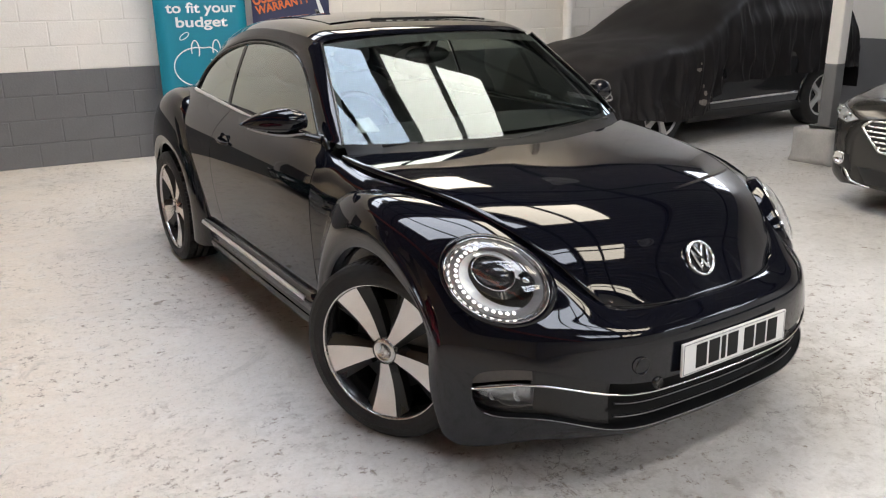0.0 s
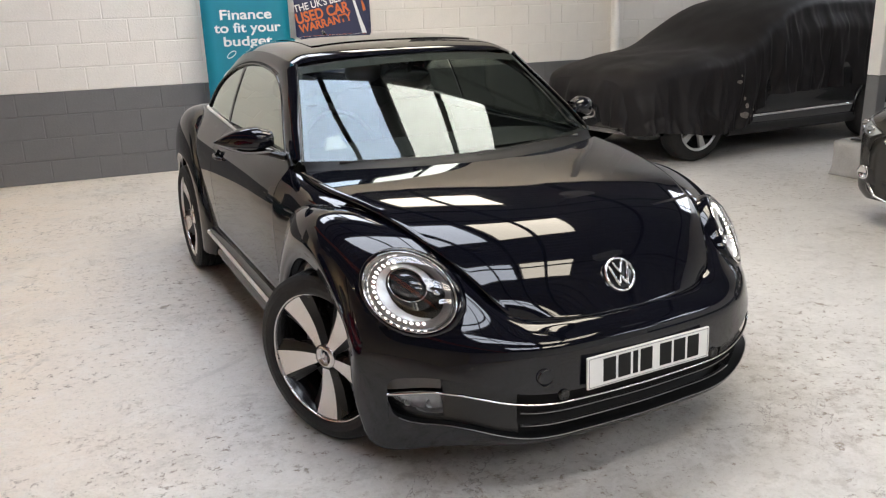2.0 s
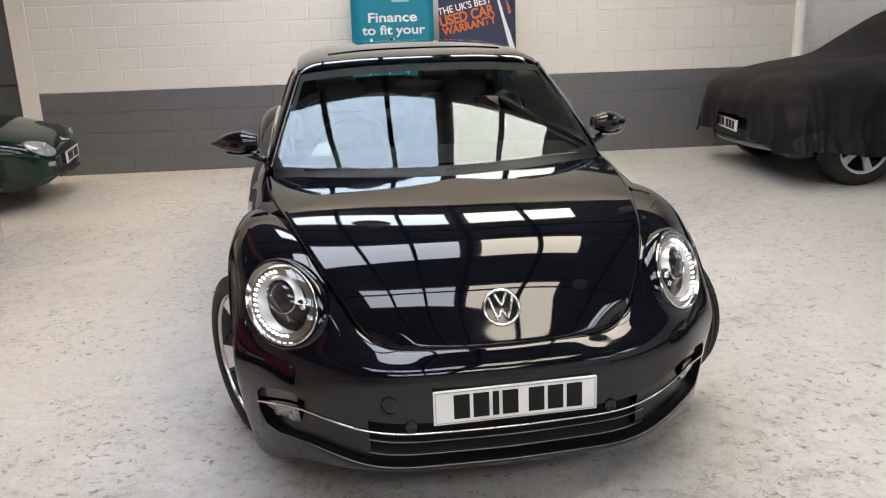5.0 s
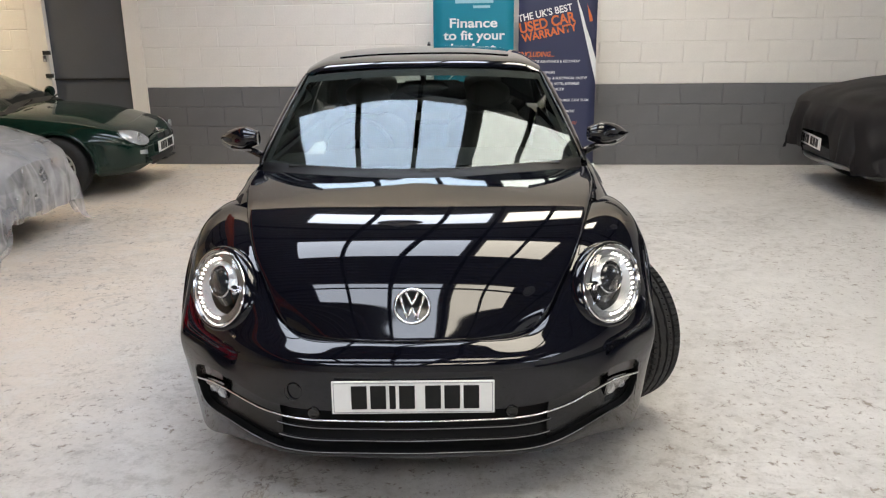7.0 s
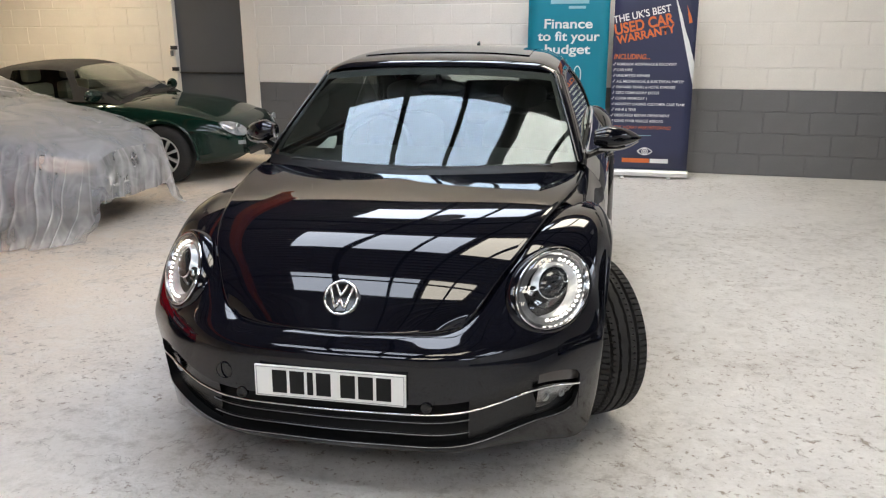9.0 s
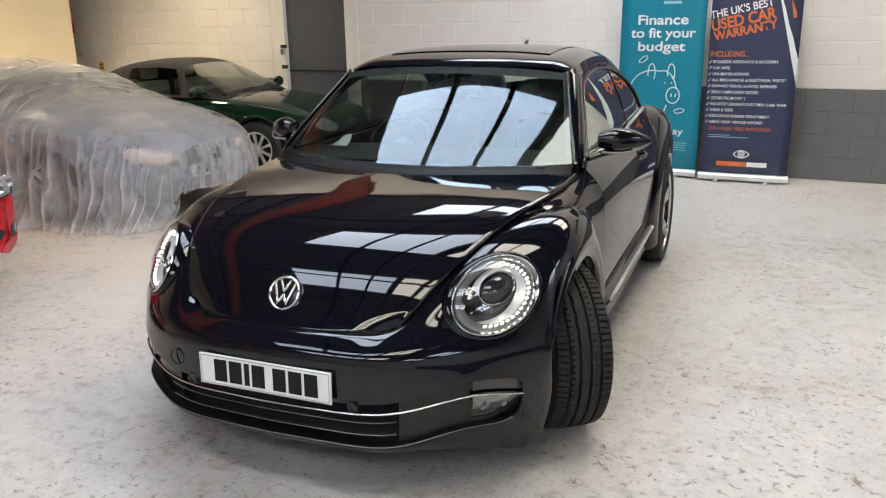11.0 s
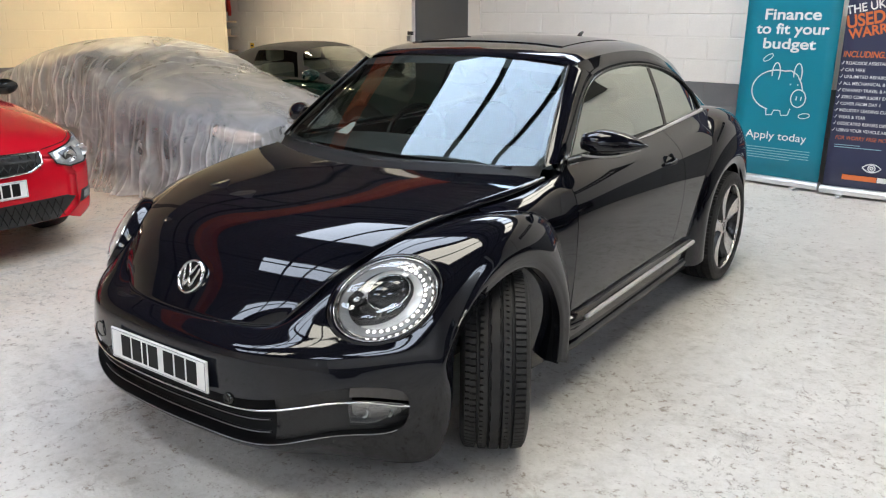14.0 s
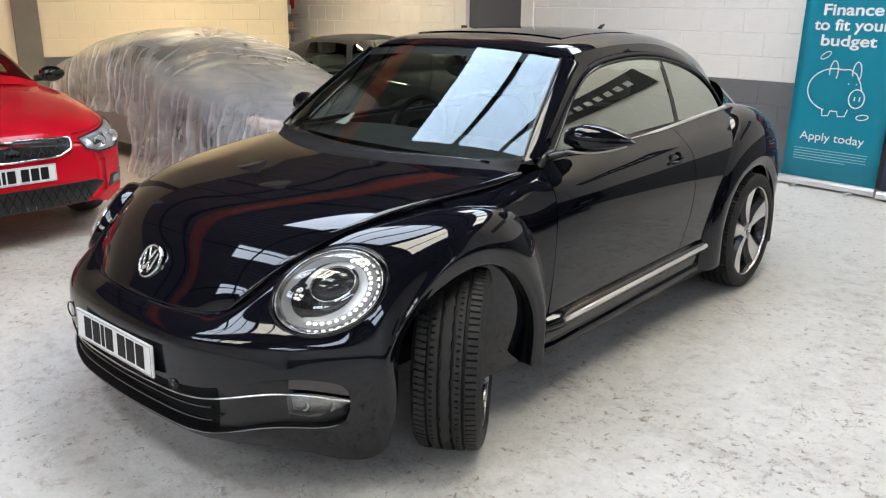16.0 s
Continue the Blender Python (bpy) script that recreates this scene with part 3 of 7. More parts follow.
def rear_wing(car, s):
    cy, cz, r = 2.53, 0.325, 0.387
    angles = [-12, 20, 55, 90, 120, 150, 180]

    def ring(rad, x, grow=(0,) * 7):
        return [arch_point(cy, cz, rad + k, a, x - 0.075 * max(0, (a - 90) / 90) ** 1.5) for a, k in zip(angles, grow)]

    rows = [ring(r + 0.002, 0.84), ring(r, 0.882), ring(r + 0.03, 0.897), ring(r + 0.065, 0.903),
            ring(r + 0.13, 0.893, (0, 0, 0.02, 0.03, 0.02, 0.01, 0.0)),
            ring(r + 0.19, 0.862, (0, 0.01, 0.04, 0.06, 0.045, 0.03, 0.02)),
            ring(r + 0.225, 0.80, (-0.01, 0.01, 0.06, 0.085, 0.07, 0.05, 0.04)),
            ring(r + 0.23, 0.66, (-0.01, 0.02, 0.08, 0.10, 0.09, 0.07, 0.06))]
    rows = [[(x, y, max(z, 0.22)) for x, y, z in row] for row in rows]
    g = patch(rows, 9, 6) * np.array([s, 1, 1])
    piece("rear_wing", *sheet(g if s > 0 else g[:, ::-1]), PAINT, car, "bulging black rear wing")


def dlo_outline(n=90):
    """Side window outline in (y, z), anticlockwise from the front lower corner."""
    top = curve_through([(0.66, 0.985), (0.80, 1.105), (0.93, 1.205), (1.09, 1.280), (1.31, 1.318), (1.60, 1.328), (1.87, 1.302), (2.11, 1.235), (2.27, 1.135), (2.335, 1.048)], 10)
    low = curve_through([(2.335, 1.048), (1.83, 1.018), (1.33, 0.992), (0.66, 0.985)], 16)
    return top, low


def glasshouse(car):
    ws_low = [(x, 0.308 + 0.18 * (0.96 * (x / 0.728) ** 2 + 0.04 * (x / 0.728) ** 4), 0.955 + 0.025 * (x / 0.728) ** 2) for x in (0, 0.25, 0.48, 0.65, 0.728)]
    ws_top = [(x, 0.915 + 0.036 * (x / 0.578) ** 2, 1.381 - 0.036 * (x / 0.578) ** 2) for x in (0, 0.20, 0.38, 0.52, 0.578)]
    lo, hi = np.array(ws_low), np.array(ws_top)
    rows = []
    for k in np.linspace(0, 1, 7):
        c = lo * (1 - k) + hi * k
        bow = 0.010 * 4 * k * (1 - k) + 0.003 * k * (1 - k) * (1 - 2 * k) * 8
        c[:, 1] -= 0.65 * bow
        c[:, 2] += 0.76 * bow
        rows.append(c)
    g = half_patch(rows, 6, 6)
    ws = piece("windscreen", *both(*sheet(g)), GLASS, car, "tinted windscreen reflecting the rooflights")
    # dark printed border
    back = np.array([0, 0.006, -0.005])
    full = np.concatenate([flip(g), g[:, 1:]], 1)
    border = [full[:3] + back, full[-4:] + back, full[:, :3] + back, full[:, -3:] + back]
    piece("screen_border", *sheet(border), BLACK_PLASTIC, ws)
    # pillars
    for s in (1, -1):
        fx = np.array([s, 1, 1])
        line = g[:, -1]
        out = np.stack([line + np.array([0.002, 0.002, 0.002]), line + np.array([0.012, 0.010, 0.008]), line + np.array([0.030, 0.050, 0.004]), line + np.array([0.034, 0.115, -0.012])], 1)
        top, low = dlo_outline()
        k = out.shape[0]
        seam = top[np.linspace(0, 32, k).astype(int)]
        out[:, 3] = np.stack([house_x(seam[:, 0], seam[:, 1]), seam[:, 0] - 0.012, seam[:, 1] + 0.008], 1)
        out[:, 2] = out[:, 1] * 0.45 + out[:, 3] * 0.55 + np.array([0.012, -0.004, 0.006])
        piece("screen_pillar", *sheet(out * fx if s > 0 else (out * fx)[:, ::-1]), PAINT, car)
        strip = line + np.array([0.006, 0.000, 0.008])
        piece("pillar_strip", *capped(tube(strip * fx, 0.0055, 6)), GLOSS_BLACK, car)
    # roof
    cant = curve_through([(0.584, 0.968, 1.347), (0.590, 1.005, 1.358), (0.594, 1.10, 1.372), (0.590, 1.30, 1.388), (0.585, 1.58, 1.394), (0.588, 1.88, 1.370), (0.605, 2.14, 1.292), (0.628, 2.33, 1.185), (0.640, 2.47, 1.045)], 6)
    crown = np.array([(0, 0.915, 1.381), (0, 0.955, 1.400), (0, 1.12, 1.430), (0, 1.35, 1.449), (0, 1.60, 1.457), (0, 1.90, 1.447), (0, 2.22, 1.412), (0, 2.60, 1.322), (0, 3.05, 1.12)])
    crown = natural(chord(crown), crown, steps(chord(crown), 6))
    cols = []
    for w in (0, 0.25, 0.5, 0.72, 0.88, 1.0):
        c = crown * (1 - w) + cant * w
        c[:, 2] = cant[:, 2] + (crown[:, 2] - cant[:, 2]) * math.sqrt(max(0.0, 1 - w**2.4))
        c[:, 1] = crown[:, 1] + (cant[:, 1] - crown[:, 1]) * w**2
        cols.append(c)
    roof = patch(np.swapaxes(np.array(cols), 0, 1)[::3], 8, 4)
    def rear_pane(c):
        return 2.42 < c[1] < 2.92 and abs(c[0]) < 0.46 and c[2] > 1.10
    piece("roof", *both(*sheet(roof, lambda i, j, c: not rear_pane(c))), PAINT, car, "black roof")
    piece("rear_window", *both(*sheet(roof, lambda i, j, c: rear_pane(c))), GLASS, car)
    glass_rows = roof[18:46, :] + np.array([0, 0, 0.0025])
    gr = np.concatenate([flip(glass_rows[:, :26]), glass_rows[:, 1:26]], 1)
    sun = piece("sunroof", *sheet(gr), ROOF_GLASS, car, "large black glass sunroof panel")
    a = gr[0] + np.array([0, -0.001, 0.0005])
    piece("sunroof_seal", *capped(tube(a, 0.0024, 6)), SATIN_BLACK, sun)
    fin = np.array([(0, 2.20, 1.418), (0, 2.235, 1.452), (0, 2.262, 1.462), (0, 2.27, 1.405)])
    piece("roof_aerial", *capped(tube(curve_through(fin[:3], 4), np.linspace(0.016, 0.006, 9), 8)), SATIN_BLACK, car)
    # side frames and glass
    top, low = dlo_outline()
    for s in (1, -1):
        fx = np.array([s, 1, 1])
        n = len(top)
        outer = cant[np.linspace(0, len(cant) - 1, n).astype(int)][:, 1:]
        outer = np.array([natural(np.linspace(0, 1, len(cant)), cant[:, 1:], np.linspace(0, 1, n))])[0]
        outer_x = natural(np.linspace(0, 1, len(cant)), cant[:, :1], np.linspace(0, 1, n))[:, 0]
        # start of the ring sits on the pillar top
        ring = []
        for k in (0, 0.06, 0.5, 1.0):
            yz = top * (1 - k) + outer * k
            x = house_x(yz[:, 0], yz[:, 1]) * (1 - k) + outer_x * k + (0.010 * math.sin(math.pi * min(1, k * 1.2)) if 0 < k < 1 else 0)
            if k == 0:
                x = x - 0.012
            ring.append(np.stack([x, yz[:, 0], yz[:, 1]], 1))
        ring = np.array(ring)[:, 14:]
        piece("roof_side", *sheet(ring * fx if s > 0 else (ring * fx)[:, ::-1]), PAINT, car)
        # glass: between the lower line and the top line at equal y
        ys = np.linspace(0.67, 2.325, 60)
        zt = np.interp(ys, top[:, 0], top[:, 1])
        zl = np.interp(ys, low[::-1, 0], low[::-1, 1]) - 0.01
        gl = []
        for k in np.linspace(0, 1, 10):
            z = zl * (1 - k) + zt * k
            gl.append(np.stack([house_x(ys, z) - 0.008, ys, z], 1))
        gl = np.array(gl)
        cut = 40
        piece("side_window", *sheet(gl[:, :cut] * fx if s > 0 else (gl[:, :cut] * fx)[:, ::-1]), SIDE_GLASS, car, "frameless tinted side window")
        piece("quarter_window", *sheet(gl[:, cut:] * fx if s > 0 else (gl[:, cut:] * fx)[:, ::-1]), SIDE_GLASS, car, "dark tinted rear side window")
        post = gl[:, cut - 1:cut + 1] + np.array([0.004, 0, 0])
        piece("window_post", *sheet(post * fx if s > 0 else (post * fx)[:, ::-1]), GLOSS_BLACK, car)
        belt = np.stack([house_x(low[:, 0], low[:, 1]) + 0.009, low[:, 0], low[:, 1] - 0.004], 1)
        piece("belt_strip", *capped(tube(belt * fx, 0.0095, 8, flat=1.2)), SATIN_CHROME, car, "chrome strip under the side windows")
        seal = np.stack([house_x(top[:, 0], top[:, 1]) - 0.001, top[:, 0], top[:, 1]], 1)
        piece("window_seal", *capped(tube(seal * fx, 0.0065, 6)), SATIN_BLACK, car)
        shoulder = np.array([np.stack([side_x(low[:, 0], np.full(len(low), 1.0)) + 0.001, low[:, 0], 1.005 + 0.028 * (low[:, 0] - 1.2)], 1), np.stack([house_x(low[:, 0], low[:, 1]) - 0.004, low[:, 0], low[:, 1] - 0.004], 1)])
        piece("belt_ledge", *sheet(shoulder * fx), PAINT, car)
    # scuttle between bonnet and screen, with wipers
    a = np.array(ws_low)
    u = (a[:, :1] / 0.728) ** 2
    sc = patch([a + np.array([[0, dy, dz]]) * (1 - 0.8 * u) + np.array([[0, 0, dip]]) * u for dy, dz, dip in ((-0.15, 0.001, -0.030), (-0.07, 0.008, -0.016), (-0.012, 0.012, 0), (0.022, 0.021, 0.006))], 6, 4)
    piece("scuttle", *both(*sheet(sc)), GRILLE_BLACK, car)
    for x0, x1 in ((0.62, 0.10), (-0.02, -0.50)):
        p0, p1 = (np.array([x, 0.300 + 0.34 * x * x, 0.958 + 0.045 * x * x]) for x in (x0, x1))
        arm = curve_through([p0, (p0 + p1) / 2 + np.array([0, 0.012, 0.008]), p1 * 0.9 + p0 * 0.1 + np.array([0, 0.01, 0.01])], 6)
        w = piece("wiper", *capped(tube(arm, np.linspace(0.010, 0.005, len(arm)), 6)), SATIN_BLACK, car)
        blade = np.linspace(p0 * 0.75 + p1 * 0.25, p1 * 1.2 - p0 * 0.2, 9) + np.array([0, 0.018, 0.010])
        piece("wiper_blade", *capped(tube(blade, 0.006, 6)), RUBBER, w)
    # tailgate and rear bumper
    tail = patch([[(0, 2.95, 1.17), (0.45, 2.85, 1.13), (0.66, 2.50, 1.04)], [(0, 3.20, 0.98), (0.50, 3.10, 0.95), (0.72, 2.62, 0.95)], [(0, 3.36, 0.72), (0.56, 3.24, 0.70), (0.79, 2.85, 0.70)], [(0, 3.42, 0.50), (0.60, 3.28, 0.48), (0.82, 2.93, 0.48)], [(0, 3.38, 0.22), (0.60, 3.22, 0.22), (0.80, 2.92, 0.22)]], 8, 6)
    piece("tailgate", *both(*sheet(tail)), PAINT, car)


LAMP_AT, LAMP_DIR = (0.692, -0.452, 0.694), tuple(np.array([0.58, -0.63, 0.50]) / np.linalg.norm([0.58, -0.63, 0.50]))


LAMP_LONG, LAMP_HIGH, LAMP_LEAN = 1.33, 0.925, 25.0


def lamp_frame(s):
    """Axes of the oval lamp, which leans up and back along the wing."""
    return frame_of((s * LAMP_DIR[0], LAMP_DIR[1], LAMP_DIR[2])) @ pose(0, 0, 0, 0, -s * LAMP_LEAN, 0)


def headlamp(car, s):
    m = Matrix.Translation((s * LAMP_AT[0], LAMP_AT[1], LAMP_AT[2])) @ lamp_frame(s) @ Matrix.Diagonal((LAMP_LONG, 1, LAMP_HIGH, 1))
    bowl = lathe([(-0.018, 0.128), (-0.006, 0.116), (0.018, 0.108), (0.05, 0.085), (0.07, 0.03), (0.072, 0.0)], 56, "y")
    h = piece("headlamp", *sheet(bowl), LAMP_INNER, car, "round headlamp with a ring of lit white LEDs", m=m)
    piece("bezel", *sheet(lathe([(0.012, 0.134), (-0.012, 0.1335), (-0.017, 0.1320), (-0.018, 0.1305), (-0.014, 0.1285), (0.0, 0.1275)], 64, "y")), CHROME, h, "chrome ring")
    piece("lamp_collar", *sheet(lathe([(0.004, 0.130), (-0.014, 0.1335), (-0.0135, 0.139), (-0.004, 0.147), (0.014, 0.153), (0.03, 0.155)], 64, "y")), PAINT, h)
    piece("lens", *sheet(lathe([(-0.016, 0.121), (-0.030, 0.105), (-0.040, 0.08), (-0.046, 0.045), (-0.048, 0.0)], 56, "y")), CLEAR, h)
    # reflector plate: bright crescent, dark upper field, projector, small lamp, LED arc; outer side away from the middle of the car
    o = s

    def arc(r0, r1, d0, d1, depth, n=36):
        a = np.radians(np.linspace(d0, d1, n))
        return np.stack([np.stack([o * r * np.cos(a), np.full(n, dp), r * np.sin(a)], 1) for r, dp in ((r0, depth), ((r0 + r1) / 2, depth - 0.004), (r1, depth))])
    aa = np.radians(np.linspace(40, -152, 44))
    thick = np.clip(np.sin(np.linspace(0, math.pi, 44) * 0.93 + 0.16), 0, 1) ** 0.6
    crescent = np.stack([np.stack([o * r * np.cos(aa), np.full(44, 0.010 - 0.016 * f), r * np.sin(aa)], 1) for f, r in ((f, 0.094 - 0.030 * thick * (1 - f)) for f in (0.0, 0.35, 0.7, 1.0))])
    piece("reflector", *sheet(crescent), LAMP_SILVER, h, "bright crescent reflector")
    piece("inner_ring", *sheet(arc(0.094, 0.1275, 0, 360, -0.004, 72)), DULL_METAL, h)
    pc = np.array([o * 0.014, 0.0, 0.018])
    piece("shroud", *sheet(lathe([(-0.004, 0.056), (0.006, 0.064), (0.016, 0.078)], 40, "y", radians(160), radians(380)) + pc), GLOSS_BLACK, h)
    proj = piece("projector", *sheet(lathe([(0.03, 0.056), (-0.008, 0.056), (-0.012, 0.0545), (-0.008, 0.0525), (0.004, 0.051)], 36, "y") + pc), CHROME, h)
    piece("lens", *sheet(lathe([(0.004, 0.051), (-0.011, 0.041), (-0.020, 0.022), (-0.023, 0.0)], 32, "y") + pc), PROJ_GLASS, proj)
    piece("visor", *sheet(lathe([(-0.018, 0.056), (-0.012, 0.062), (0.004, 0.074)], 32, "y", radians(20), radians(160)) + pc), LAMP_SILVER, h)
    pc2 = np.array([-o * 0.062, -0.004, 0.046])
    piece("side_lamp", *sheet(lathe([(0.02, 0.023), (-0.006, 0.023), (-0.008, 0.020), (-0.002, 0.016), (0.004, 0.0)], 20, "y") + pc2), GLOSS_BLACK, h)
    piece("side_bulb", *sheet(lathe([(0.0, 0.012), (-0.008, 0.010), (-0.012, 0.005), (-0.013, 0.0)], 16, "y") + pc2), CHROME, h)
    for k in range(19):
        a = radians(40 - k * 9.8)
        c = np.array([o * 0.1015 * math.cos(a), -0.010, 0.1015 * math.sin(a)])
        piece("led", *sheet(lathe([(0.004, 0.0041), (-0.002, 0.0039), (-0.0040, 0.0026), (-0.0045, 0.0)], 10, "y") + c), LED_ON, h)


def door_mirror(car, s):
    fx = np.array([s, 1, 1])
    root = group = None
    secs = []
    for u in np.linspace(0, 1, 15):
        x = 0.795 + 0.222 * u
        hz = 0.060 * max(0.03, (1 - u**3.2)) * (0.62 + 0.38 * min(1, u * 3.5))
        hy = 0.078 * max(0.03, (1 - u**4)) * (0.55 + 0.45 * min(1, u * 3))
        zc, yc = 1.062 - 0.012 * u**2, 0.715 + 0.135 * u**1.6
        a = np.linspace(0, 2 * math.pi, 29)
        ca, sa = np.cos(a), np.sin(a)
        y = yc + hy * np.sign(ca) * np.abs(ca) ** 0.85
        z = zc + hz * np.where(sa > 0, 1.0, 0.78) * np.sign(sa) * np.abs(sa) ** 0.9
        secs.append(np.stack([np.full(29, x), y, z], 1))
    g = np.array(secs)
    v, q = capped(g * fx)
    d = piece("door_mirror", v, q, PAINT, car, "gloss black door mirror with a clear indicator strip")
    foot = curve_through([(0.755, 0.63, 0.992), (0.80, 0.665, 1.005), (0.86, 0.71, 1.016), (0.93, 0.76, 1.020)], 5)
    piece("mirror_foot", *capped(tube(foot * fx, np.linspace(0.030, 0.020, len(foot)), 10, flat=0.55)), SATIN_BLACK, d)
    under = curve_through([(0.82, 0.66, 1.018), (0.90, 0.690, 1.014), (0.96, 0.752, 1.022), (1.0, 0.82, 1.036)], 5)
    piece("mirror_indicator", *capped(tube((under + np.array([0.0, -0.012, 0.002])) * fx, np.linspace(0.0045, 0.003, len(under)), 8, flat=1.2)), IND_LENS, d, "clear indicator strip")
    pl = curve_through([(0.752, 0.575, 0.955), (0.752, 0.60, 0.985), (0.752, 0.66, 1.000)], 5)
    piece("mirror_corner", *capped(tube(pl * fx, 0.018, 8)), SATIN_BLACK, d)


def under_shell(car):
    """Wheel housings, floor pan and bulkhead, all dark."""
    for s in (1, -1):
        for cy, cz in ((0.018, 0.312), (2.53, 0.325)):
            r = 0.398
            a = np.radians(np.linspace(0, 180, 24))
            down = np.linspace(0.185, cz - 0.02, 4)
            line = [(r, z - cz) for z in (down if cy > 1 else down * 0.85 + 0.15 * (cz - 0.02))] + [(r * math.cos(t), r * math.sin(t)) for t in a] + [(-r, z - cz) for z in down[::-1]]
            g = np.array([[(x - (0.045 * min(1.0, max(0.0, -u / 0.25)) if cy < 1 and x > 0.6 else 0), cy + k * u, cz + k * v) for u, v in line] for x, k in ((0.875, 0.99), (0.86, 1.0), (0.52, 1.0), (0.50, 0.05))]) * np.array([s, 1, 1])
            piece("wheel_housing", *sheet(g), GRILLE_BLACK, car)
    part("floor_pan", box_bm(-0.76, 0.76, 0.45, 3.2, 0.17, 0.24), BLACK_PLASTIC, car)
    part("engine_block", box_bm(-0.48, 0.48, -0.60, 0.40, 0.20, 0.56), BLACK_PLASTIC, car)
    part("bulkhead", box_bm(-0.74, 0.74, 0.42, 0.52, 0.22, 0.90), BLACK_PLASTIC, car)


def seat(car, x, y, rear=False):
    def blob(pts, rad, name, mat, parent):
        return piece(name, *capped(tube(curve_through(pts, 6), rad, 14, flat=0.42)), mat, parent)
    cush = curve_through([(x, y - 0.42, 0.50), (x, y - 0.2, 0.53), (x, y + 0.05, 0.50)], 5)
    b = piece("seat", *capped(tube(cush, 0.24, 14, flat=0.38)), SEAT, car, "dark cloth and leather seat")
    back = np.array([(x, y + 0.02, 0.48), (x, y + 0.10, 0.72), (x, y + 0.20, 0.98), (x, y + 0.23, 1.07)])
    back = curve_through(back, 6)
    w = natural([0, .5, .85, 1], np.array([0.23, 0.245, 0.20, 0.12])[:, None], np.linspace(0, 1, len(back)))[:, 0]
    gr = []
    for p, r in zip(back, w):
        a = np.linspace(0, 2 * math.pi, 21)
        gr.append(np.stack([p[0] + r * np.sign(np.cos(a)) * np.abs(np.cos(a)) ** .7, p[1] + 0.065 * np.sin(a), np.full(21, p[2])], 1))
    piece("backrest", *capped(np.array(gr)), SEAT, b)
    gr = []
    for t in np.linspace(0, 1, 9):
        a = np.linspace(0, 2 * math.pi, 21)
        r = 0.13 * max(0.05, (1 - abs(2 * t - 1) ** 3.5))
        gr.append(np.stack([x + r * np.cos(a), y + 0.235 + 0.05 * math.sqrt(max(0.02, 1 - abs(2 * t - 1) ** 3)) * np.sin(a), np.full(21, 1.09 + 0.17 * t)], 1))
    piece("headrest", *capped(np.array(gr)), SEAT, b)


